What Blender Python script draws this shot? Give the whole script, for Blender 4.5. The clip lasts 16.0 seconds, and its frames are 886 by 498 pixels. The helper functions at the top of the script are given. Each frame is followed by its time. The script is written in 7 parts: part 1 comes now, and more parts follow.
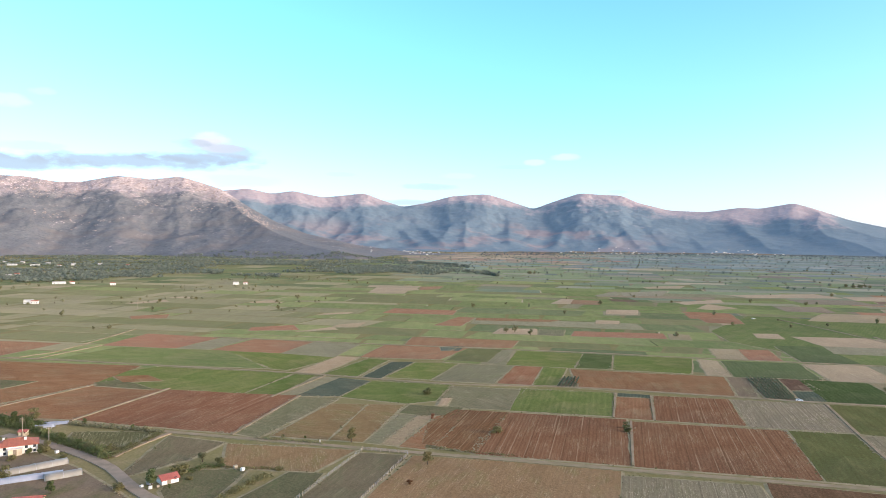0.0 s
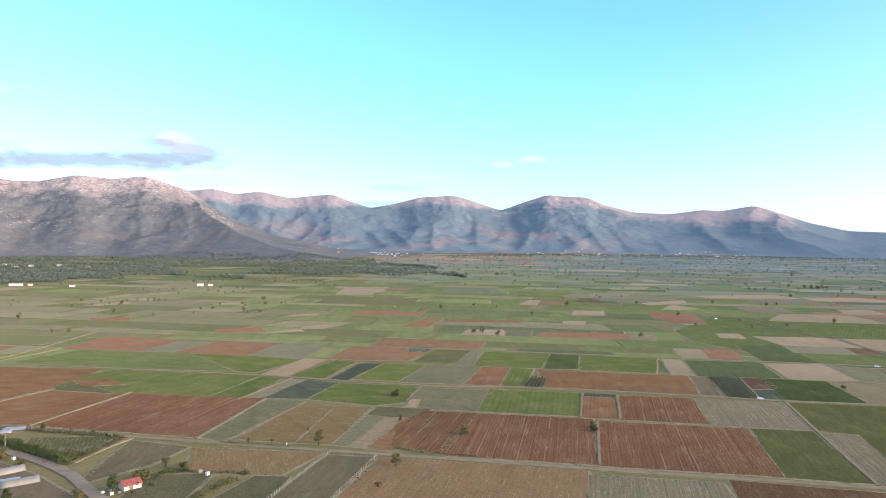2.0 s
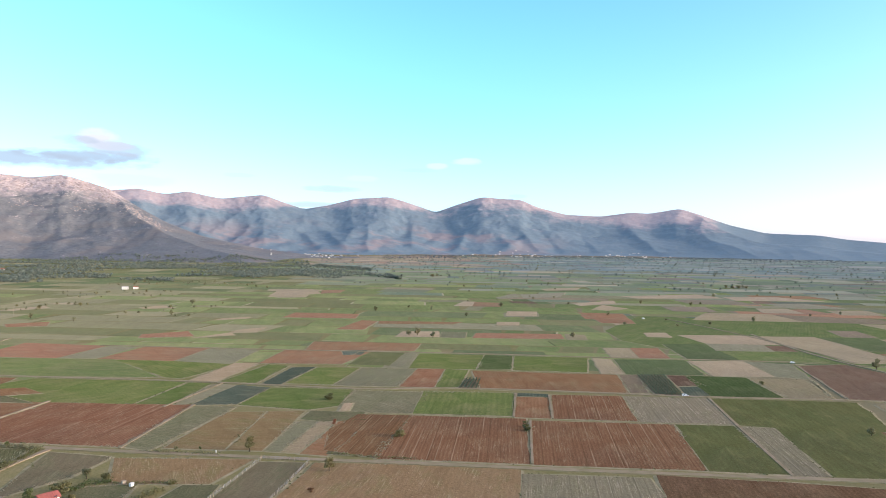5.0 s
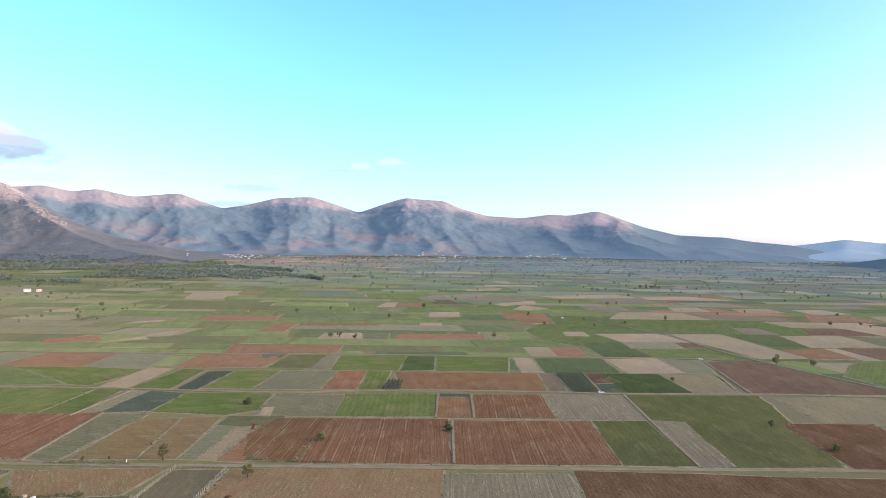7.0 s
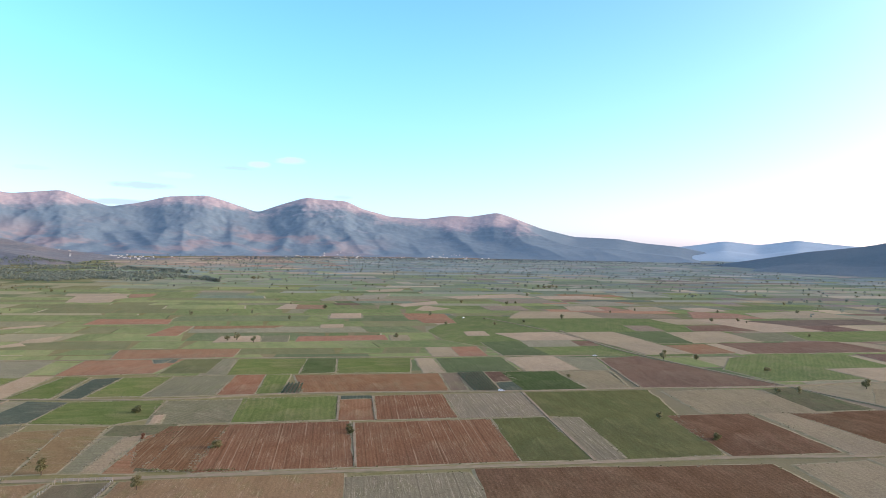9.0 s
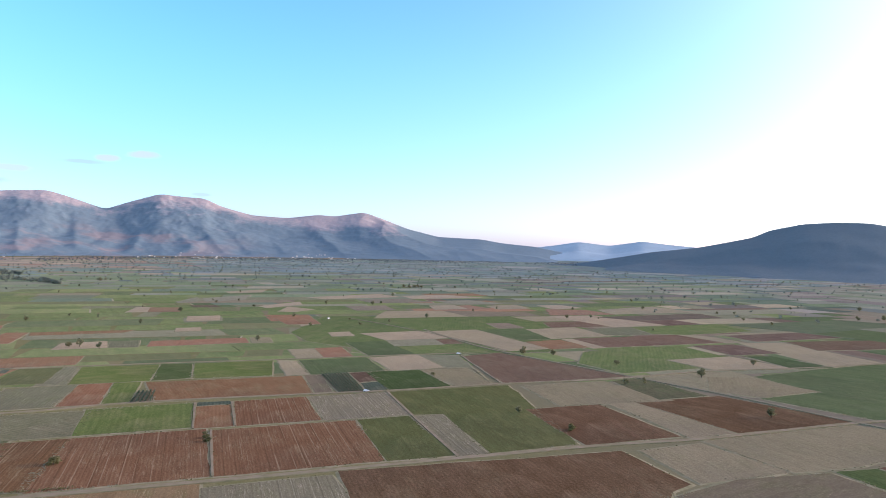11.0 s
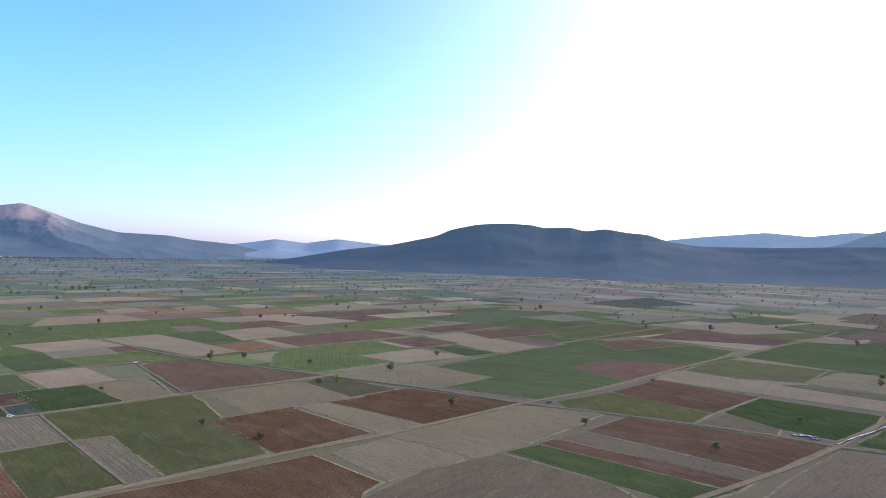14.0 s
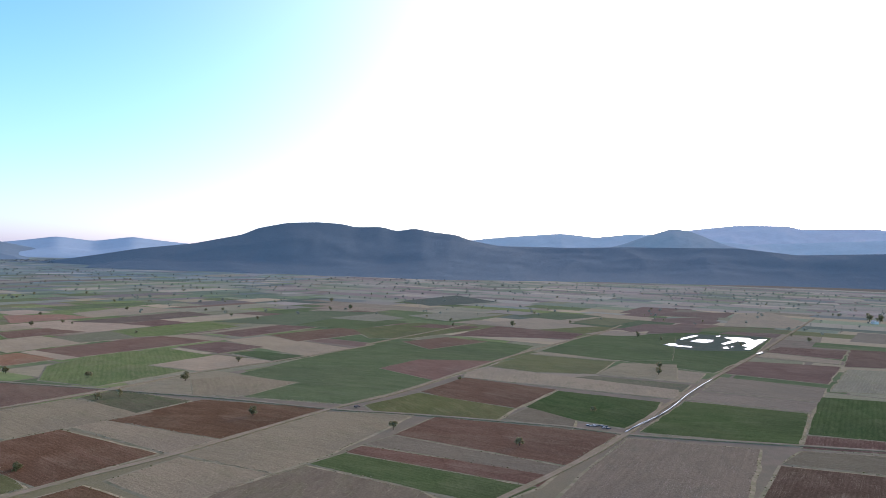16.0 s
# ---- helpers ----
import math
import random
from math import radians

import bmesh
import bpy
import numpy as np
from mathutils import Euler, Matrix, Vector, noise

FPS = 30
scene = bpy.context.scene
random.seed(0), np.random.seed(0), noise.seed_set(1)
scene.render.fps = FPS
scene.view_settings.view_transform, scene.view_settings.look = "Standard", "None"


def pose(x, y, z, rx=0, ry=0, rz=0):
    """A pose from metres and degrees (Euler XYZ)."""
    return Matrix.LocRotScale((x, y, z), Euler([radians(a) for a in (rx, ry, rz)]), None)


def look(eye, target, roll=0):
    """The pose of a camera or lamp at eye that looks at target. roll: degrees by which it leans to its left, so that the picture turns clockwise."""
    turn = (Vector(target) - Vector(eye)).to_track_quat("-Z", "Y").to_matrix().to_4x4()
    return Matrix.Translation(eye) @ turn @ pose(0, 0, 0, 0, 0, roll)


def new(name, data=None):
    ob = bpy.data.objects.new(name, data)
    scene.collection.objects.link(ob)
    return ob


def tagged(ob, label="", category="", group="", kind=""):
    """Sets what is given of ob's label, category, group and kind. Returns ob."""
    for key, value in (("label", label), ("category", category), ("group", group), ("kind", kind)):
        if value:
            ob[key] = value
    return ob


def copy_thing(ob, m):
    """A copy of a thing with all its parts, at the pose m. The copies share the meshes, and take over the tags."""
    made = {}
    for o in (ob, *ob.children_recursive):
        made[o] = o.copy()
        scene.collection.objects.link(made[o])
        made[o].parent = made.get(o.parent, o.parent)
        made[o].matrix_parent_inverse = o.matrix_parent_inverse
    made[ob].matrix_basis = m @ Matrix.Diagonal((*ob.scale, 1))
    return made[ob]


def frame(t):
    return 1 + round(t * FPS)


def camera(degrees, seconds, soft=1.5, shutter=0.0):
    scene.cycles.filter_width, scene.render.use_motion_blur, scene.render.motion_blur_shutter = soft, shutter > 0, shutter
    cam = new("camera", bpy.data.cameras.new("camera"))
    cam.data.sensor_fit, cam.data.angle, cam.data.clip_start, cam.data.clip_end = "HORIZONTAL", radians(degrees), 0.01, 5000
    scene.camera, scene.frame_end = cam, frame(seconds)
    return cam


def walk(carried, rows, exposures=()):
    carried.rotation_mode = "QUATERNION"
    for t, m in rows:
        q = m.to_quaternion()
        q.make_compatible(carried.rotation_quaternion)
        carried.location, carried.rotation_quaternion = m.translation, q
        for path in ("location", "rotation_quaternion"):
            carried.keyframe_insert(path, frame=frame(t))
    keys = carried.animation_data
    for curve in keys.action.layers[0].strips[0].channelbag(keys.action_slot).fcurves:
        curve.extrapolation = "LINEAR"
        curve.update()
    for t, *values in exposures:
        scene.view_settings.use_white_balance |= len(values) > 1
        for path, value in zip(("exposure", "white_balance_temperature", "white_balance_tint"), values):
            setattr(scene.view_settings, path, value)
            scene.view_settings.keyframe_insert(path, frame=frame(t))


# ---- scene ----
# The camera: a drone that hovers 75 m over the valley, turns to the right and then slides that way.
cam = camera(64.44, 16.0, soft=0.92)
PATH = [
    (0.0, 0.00, 0.00, 75.00, 88.84, -0.45, 0.00),
    (0.5, -0.11, 0.09, 74.93, 88.88, -0.45, -0.72),
    (1, -0.21, 0.17, 74.89, 88.91, -0.50, -1.40),
    (1.5, -0.27, 0.25, 74.87, 88.95, -0.49, -2.04),
    (2, -0.30, 0.32, 74.88, 88.97, -0.55, -2.64),
    (2.5, -0.31, 0.36, 74.90, 88.99, -0.59, -3.27),
    (3, -0.31, 0.40, 74.92, 89.03, -0.58, -3.97),
    (3.5, -0.27, 0.42, 74.95, 89.06, -0.60, -4.78),
    (6, 0.25, 0.52, 75.15, 89.23, -0.71, -10.71),
    (6.5, 0.30, 0.52, 75.19, 89.27, -0.80, -12.36),
    (7, 0.33, 0.51, 75.24, 89.29, -0.83, -14.15),
    (7.5, 0.34, 0.53, 75.29, 89.33, -0.83, -16.07),
    (8, 0.37, 0.58, 75.31, 89.37, -0.88, -18.04),
    (8.5, 0.44, 0.67, 75.31, 89.42, -0.93, -19.97),
    (11, 1.44, 1.57, 75.11, 89.67, -1.18, -32.98),
    (11.5, 2.17, 2.23, 75.07, 89.72, -1.19, -36.18),
    (12, 3.38, 3.30, 75.04, 89.75, -1.28, -39.56),
    (12.5, 5.01, 4.63, 75.04, 89.77, -1.29, -43.30),
    (13, 7.01, 6.11, 75.09, 89.81, -1.32, -47.59),
    (13.5, 9.35, 7.59, 75.18, 89.89, -1.37, -52.59),
    (14, 12.00, 8.97, 75.26, 89.99, -1.40, -57.33),
    (14.5, 14.89, 10.19, 75.30, 90.05, -1.44, -61.37),
    (15, 17.96, 11.18, 75.32, 90.13, -1.45, -64.76),
    (15.5, 21.14, 12.02, 75.30, 90.21, -1.44, -67.98),
    (16, 24.38, 12.82, 75.24, 90.31, -1.51, -72.61),
]
walk(cam, [(t, pose(x, y, z, rx, ry, rz)) for t, x, y, z, rx, ry, rz in PATH],
     exposures=[(0.0, 0.1, 5960, 11), (7.0, 0.06, 5920, 13), (8.5, 0.02, 5880, 14.5), (11.0, -0.1, 5680, 17), (12.5, -0.2, 5500, 19), (16.0, -0.27, 5400, 18.5)])

# ---- light: evening sky, sun low on the right behind thin haze ----
SUN_BEARING, SUN_HEIGHT = 112.0, 9.0
SKY_GAIN, SKY_LIGHT = 0.40, 1.0
world = bpy.data.worlds.new("evening_sky")
scene.world = world
world.use_nodes = True
wn, wl = world.node_tree.nodes, world.node_tree.links
wn.clear()
sky = wn.new("ShaderNodeTexSky")
sky.sky_type = "NISHITA"
sky.sun_disc = False
sky.sun_elevation, sky.sun_rotation = radians(SUN_HEIGHT), radians(SUN_BEARING)
sky.air_density, sky.dust_density, sky.ozone_density = 1.0, 0.6, 2.0


def wmath(op, a, b=None, c=None):
    x = wn.new("ShaderNodeMath")
    x.operation = op
    for k, v in enumerate((a, b, c)):
        if v is None:
            continue
        if isinstance(v, (int, float)):
            x.inputs[k].default_value = v
        else:
            wl.new(v, x.inputs[k])
    return x.outputs[0]


def wmix(kind, fac, a, b):
    x = wn.new("ShaderNodeMix")
    x.data_type, x.blend_type, x.clamp_factor = "RGBA", kind, False
    for s, v in ((x.inputs[0], fac), (x.inputs[6], a), (x.inputs[7], b)):
        if isinstance(v, (int, float)):
            s.default_value = v
        elif isinstance(v, tuple):
            s.default_value = (*v, 1)
        else:
            wl.new(v, s)
    return x.outputs[2]


def wstep(v, lo, hi):
    r = wn.new("ShaderNodeMapRange")
    r.interpolation_type = "SMOOTHSTEP"
    r.inputs["From Min"].default_value, r.inputs["From Max"].default_value = lo, hi
    wl.new(v, r.inputs["Value"])
    return r.outputs[0]


SUN_WAY = Vector((math.sin(radians(SUN_BEARING)) * math.cos(radians(SUN_HEIGHT)), math.cos(radians(SUN_BEARING)) * math.cos(radians(SUN_HEIGHT)), math.sin(radians(SUN_HEIGHT))))
wtc, wsep = wn.new("ShaderNodeTexCoord"), wn.new("ShaderNodeSeparateXYZ")
wl.new(wtc.outputs["Generated"], wsep.inputs[0])
wx, wy, wz = wsep.outputs
bearing = wmath("MULTIPLY", wmath("ARCTAN2", wx, wy), 57.2958)
rise = wmath("MULTIPLY", wmath("ARCSINE", wz), 57.2958)
to_sun = wmath("ADD", wmath("ADD", wmath("MULTIPLY", wx, SUN_WAY.x), wmath("MULTIPLY", wy, SUN_WAY.y)), wmath("MULTIPLY", wz, SUN_WAY.z))
low = wmath("SUBTRACT", 1.0, wstep(rise, -1.0, 17.0))
tint = wmix("MIX", low, (0.74, 1.16, 1.10), (0.70, 0.82, 1.0))
tint = wmix("MIX", wstep(rise, 20.0, 45.0), tint, (1.75, 1.12, 0.82))
colour = wmix("MULTIPLY", 1.0, sky.outputs[0], tint)
colour = wmix("MULTIPLY", 1.0, colour, (SKY_GAIN * 1.02, SKY_GAIN * 0.965, SKY_GAIN * 1.01))
east = wstep(bearing, 5.0, 60.0)
colour = wmix("MULTIPLY", wmath("MULTIPLY", east, wmath("SUBTRACT", 1.0, low)), colour, (1.16, 0.89, 0.97))
# evening haze: blue-white towards the horizon, warm white round the sun
colour = wmix("ADD", low, colour, (0.04, 0.10, 0.36))
colour = wmix("ADD", wmath("MULTIPLY", low, east), colour, (0.17, 0.07, 0.03))
glow = wmath("POWER", wmath("MAXIMUM", to_sun, 0.0), 5.0)
colour = wmix("ADD", glow, colour, (3.4, 2.55, 1.75))
# small clouds over the mountains: bearing, rise, half width, half height, greyness
wno = wn.new("ShaderNodeTexNoise")
wno.inputs["Scale"].default_value, wno.inputs["Detail"].default_value = 34.0, 6.0
wmp = wn.new("ShaderNodeMapping")
wmp.inputs["Scale"].default_value = (1, 1, 2.6)
wl.new(wtc.outputs["Generated"], wmp.inputs[0])
wl.new(wmp.outputs[0], wno.inputs["Vector"])
rag = wmath("MULTIPLY", wmath("SUBTRACT", wno.outputs["Fac"], 0.5), 2.3)
for cb, cr, cw, ch, grey, full in (
        (-31.8, 9.0, 1.5, 0.55, 0.2, 0.7), (-29.6, 9.8, 1.0, 0.3, 0.1, 0.3), (-30.5, 6.0, 2.2, 0.35, 0.6, 0.5), (-24.0, 5.25, 8.5, 0.58, 0.95, 0.9), (-32.0, 4.85, 6.0, 0.6, 0.95, 0.9), (-19.0, 5.7, 4.5, 0.45, 1.0, 0.9),
        (-17.2, 6.3, 3.0, 0.5, 0.85, 0.8), (-18.3, 7.0, 1.5, 0.75, 0.15, 1.0), (-17.4, 6.6, 1.6, 0.4, 0.55, 0.9), (-19.6, 6.8, 1.5, 0.4, 0.8, 0.7), (-15.9, 4.1, 3.2, 0.5, 0.35, 0.6), (-8.4, 4.8, 1.2, 0.22, 0.6, 0.4), (7.3, 5.85, 0.9, 0.28, 0.2, 0.7),
        (9.8, 6.25, 1.2, 0.3, 0.2, 0.7), (5.8, 5.5, 1.6, 0.2, 0.8, 0.5), (1.1, 4.75, 1.5, 0.26, 0.3, 0.6), (-1.2, 3.9, 2.4, 0.28, 0.8, 0.6), (-3.0, 2.6, 3.0, 0.25, 0.9, 0.6), (14.0, 3.5, 0.8, 0.16, 0.8, 0.4)):
    dx = wmath("DIVIDE", wmath("SUBTRACT", bearing, cb), cw)
    dy = wmath("DIVIDE", wmath("SUBTRACT", rise, cr), ch)
    off = wmath("ADD", wmath("ADD", wmath("MULTIPLY", dx, dx), wmath("MULTIPLY", dy, dy)), rag)
    mask = wmath("MULTIPLY", wmath("SUBTRACT", 1.0, wstep(off, 0.2, 1.3)), full)
    body = tuple(a + (b - a) * grey for a, b in zip((0.98, 0.95, 0.97), (0.53, 0.61, 0.70)))
    colour = wmix("MIX", mask, colour, body)
back = wn.new("ShaderNodeBackground")
back.inputs["Strength"].default_value = SKY_LIGHT
wout = wn.new("ShaderNodeOutputWorld")
wl.new(colour, back.inputs[0])
wl.new(back.outputs[0], wout.inputs[0])
sun = new("sun", bpy.data.lights.new("sun", "SUN"))
sun.data.energy, sun.data.angle, sun.data.color = 3.8, radians(18), (1.0, 0.75, 0.57)
sun.matrix_world = look(SUN_WAY * 500, (0, 0, 0))


# ---- materials ----
def shader(name, rough=0.9, spec=0.2):
    m = bpy.data.materials.new(name)
    m.use_nodes = True
    b = m.node_tree.nodes["Principled BSDF"]
    b.inputs["Roughness"].default_value = rough
    b.inputs["Specular IOR Level"].default_value = spec
    return m, m.node_tree.nodes, m.node_tree.links, b


def rgb(c):
    return (c[0], c[1], c[2], 1.0)


def noise_at(nodes, links, scale, detail=3.0, stretch=(1, 1, 1), coord="Object", rough=0.55):
    tc, mp, nz = nodes.new("ShaderNodeTexCoord"), nodes.new("ShaderNodeMapping"), nodes.new("ShaderNodeTexNoise")
    mp.inputs["Scale"].default_value = stretch
    nz.inputs["Scale"].default_value, nz.inputs["Detail"].default_value = scale, detail
    nz.inputs["Roughness"].default_value = rough
    links.new(tc.outputs[coord], mp.inputs[0])
    links.new(mp.outputs[0], nz.inputs["Vector"])
    return nz.outputs["Fac"]


def ramp(nodes, links, fac, lo, hi):
    r = nodes.new("ShaderNodeMapRange")
    r.inputs["From Min"].default_value, r.inputs["From Max"].default_value = lo, hi
    links.new(fac, r.inputs["Value"])
    return r.outputs[0]


def mixed(nodes, links, fac, a, b):
    x = nodes.new("ShaderNodeMix")
    x.data_type = "RGBA"
    if isinstance(fac, float):
        x.inputs[0].default_value = fac
    else:
        links.new(fac, x.inputs[0])
    for v, s in ((a, x.inputs[6]), (b, x.inputs[7])):
        if isinstance(v, tuple):
            s.default_value = rgb(v)
        else:
            links.new(v, s)
    return x.outputs[2]


def times(nodes, links, a, k):
    x = nodes.new("ShaderNodeMath")
    x.operation = "MULTIPLY"
    links.new(a, x.inputs[0])
    if isinstance(k, float):
        x.inputs[1].default_value = k
    else:
        links.new(k, x.inputs[1])
    return x.outputs[0]


def varied(nodes, links, colour, hue=0.012, value=0.22, source="object"):
    """Each thing, or each island of a joined mesh, a little lighter or darker than the next."""
    if source == "object":
        info = nodes.new("ShaderNodeObjectInfo").outputs["Random"]
    else:
        info = nodes.new("ShaderNodeNewGeometry").outputs["Random Per Island"]
    hsv = nodes.new("ShaderNodeHueSaturation")
    v, h = nodes.new("ShaderNodeMapRange"), nodes.new("ShaderNodeMapRange")
    v.inputs["To Min"].default_value, v.inputs["To Max"].default_value = 1 - value, 1 + value
    h.inputs["To Min"].default_value, h.inputs["To Max"].default_value = 0.5 + hue, 0.5 - hue
    links.new(info, v.inputs["Value"])
    links.new(info, h.inputs["Value"])
    links.new(v.outputs[0], hsv.inputs["Value"])
    links.new(h.outputs[0], hsv.inputs["Hue"])
    links.new(colour, hsv.inputs["Color"])
    return hsv.outputs[0]


def bumped(nodes, links, b, height, strength, distance):
    bp = nodes.new("ShaderNodeBump")
    bp.inputs["Strength"].default_value, bp.inputs["Distance"].default_value = strength, distance
    links.new(height, bp.inputs["Height"])
    links.new(bp.outputs[0], b.inputs["Normal"])


def plain(name, a, b2, scale=1.0, rough=0.8, spec=0.2, bump=0.0, metal=0.0):
    m, n, l, b = shader(name, rough, spec)
    f = noise_at(n, l, scale, 4.0)
    c = mixed(n, l, ramp(n, l, f, 0.3, 0.7), a, b2)
    l.new(c, b.inputs["Base Color"])
    b.inputs["Metallic"].default_value = metal
    if bump:
        bumped(n, l, b, f, bump, 0.1)
    return m


def crop(name, a, b2, row=0.0, row_dark=0.0, streak=None, streak_amount=0.0, weeds=None, weed_amount=0.0, lines=False, dappled=0.3, bump=0.5, vary=0.10, source="object", pale=0.0, haze_tone=(0.2, 0.24, 0.265)):
    """A field's surface: two soil or leaf tones in patches, rows along the plot's own y, pale lines of straw, spots of weed."""
    m, n, l, b = shader(name, 1.0, 0.0)
    b.inputs["Diffuse Roughness"].default_value = 0.15
    big = noise_at(n, l, 0.035, 3.0)
    wide = noise_at(n, l, 0.016, 4.0, (1.0, 0.6, 1.0), rough=0.6)
    long = noise_at(n, l, 0.5, 3.0, (0.35, 0.02, 1.0))
    fine = noise_at(n, l, 0.9, 4.0)
    c = mixed(n, l, ramp(n, l, big, 0.32, 0.68), a, b2)
    dk = tuple(v * 0.72 for v in a)
    mean = (a[0] + a[1] + a[2]) / 3
    c = mixed(n, l, times(n, l, ramp(n, l, wide, 0.48, 0.62), 0.5), c, tuple(v * 0.55 + mean * 0.2 for v in a))
    c = mixed(n, l, times(n, l, ramp(n, l, wide, 0.46, 0.34), 0.25), c, tuple(min(0.7, v * 1.25 + 0.02) for v in b2))
    c = mixed(n, l, times(n, l, ramp(n, l, long, 0.42, 0.72), 0.55), c, dk)
    # bands worked on other days, and dry or grassy stains that cross them
    band = noise_at(n, l, 1.0, 1.0, (0.05, 0.003, 1.0))
    c = mixed(n, l, times(n, l, ramp(n, l, band, 0.5, 0.54), 0.22), c, tuple(min(0.7, v * 0.7 + w * 0.75) for v, w in zip(a, (0.10, 0.075, 0.045))))
    stain = noise_at(n, l, 0.05, 5.0, (1.0, 0.5, 1.0), rough=0.7)
    c = mixed(n, l, times(n, l, ramp(n, l, stain, 0.52, 0.66), dappled), c, (0.275, 0.215, 0.125))
    c = mixed(n, l, times(n, l, ramp(n, l, fine, 0.45, 0.75), 0.45), c, tuple(min(v * 1.35, 0.8) for v in b2))
    # blotches and tufts a few metres across
    spot = noise_at(n, l, 0.16, 5.0, (1.0, 0.4, 1.0), rough=0.75)
    c = mixed(n, l, times(n, l, ramp(n, l, spot, 0.53, 0.70), 0.4), c, tuple(min(0.7, v * 1.25 + w) for v, w in zip(b2, (0.055, 0.05, 0.028))))
    c = mixed(n, l, times(n, l, ramp(n, l, spot, 0.47, 0.32), 0.4), c, tuple(v * 0.55 for v in a))
    if weeds:
        wv = noise_at(n, l, 0.12, 5.0, (1.0, 0.45, 1.0), rough=0.65)
        c = mixed(n, l, times(n, l, ramp(n, l, wv, 0.5, 0.66), weed_amount), c, weeds)
    if row:
        tc, mp, wv = n.new("ShaderNodeTexCoord"), n.new("ShaderNodeMapping"), n.new("ShaderNodeTexWave")
        wv.inputs["Scale"].default_value = 0.314 / row
        wv.inputs["Distortion"].default_value, wv.inputs["Detail"].default_value = 2.4, 3.0
        wv.inputs["Detail Scale"].default_value = 0.25
        mp.inputs["Scale"].default_value = (1, 0.15, 1)
        l.new(tc.outputs["Object"], mp.inputs[0])
        l.new(mp.outputs[0], wv.inputs["Vector"])
        c = mixed(n, l, times(n, l, wv.outputs["Fac"], row_dark), c, tuple(v * 0.45 for v in a))
    if streak:
        # broken lines of straw along the rows, and single bright wisps of it
        st = noise_at(n, l, 1.0, 4.0, (2.6, 0.12, 1.0), rough=0.7)
        sp = noise_at(n, l, 1.0, 3.0, (0.12, 0.06, 1.0), rough=0.6)
        s = times(n, l, ramp(n, l, st, 0.55, 0.60), ramp(n, l, sp, 0.40, 0.60))
        c = mixed(n, l, times(n, l, s, streak_amount * 0.8), c, streak)
        wisp = noise_at(n, l, 1.0, 2.0, (3.6, 0.8, 1.0), rough=0.6)
        s = times(n, l, ramp(n, l, wisp, 0.64, 0.70), ramp(n, l, sp, 0.36, 0.56))
        c = mixed(n, l, times(n, l, s, min(1.0, streak_amount * 1.5)), c, tuple(min(0.8, v * 1.25) for v in streak))
    if lines:
        # wheel lines, a few to a plot, and one long pale seam here and there
        ln = noise_at(n, l, 1.0, 2.0, (0.9, 0.005, 1.0))
        c = mixed(n, l, times(n, l, ramp(n, l, ln, 0.62, 0.65), 0.5), c, tuple(v * 0.5 for v in a))
        lp = noise_at(n, l, 1.0, 2.0, (1.2, 0.008, 3.0))
        c = mixed(n, l, times(n, l, ramp(n, l, lp, 0.66, 0.69), 0.28), c, streak)
    # haze of distance, blended over the crop's own colour
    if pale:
        c = mixed(n, l, pale, c, haze_tone)
    clod = noise_at(n, l, 1.7, 4.0, rough=0.7)
    c = mixed(n, l, times(n, l, ramp(n, l, clod, 0.50, 0.36), 0.45), c, tuple(v * 0.45 for v in a))
    speck = noise_at(n, l, 2.6, 3.0)
    c = mixed(n, l, times(n, l, ramp(n, l, speck, 0.56, 0.72), 0.5), c, tuple(min(v * 1.7, 0.7) for v in b2))
    c = varied(n, l, c, 0.008, vary, source)
    l.new(c, b.inputs["Base Color"])
    bumped(n, l, b, fine, bump, 0.4)
    return m


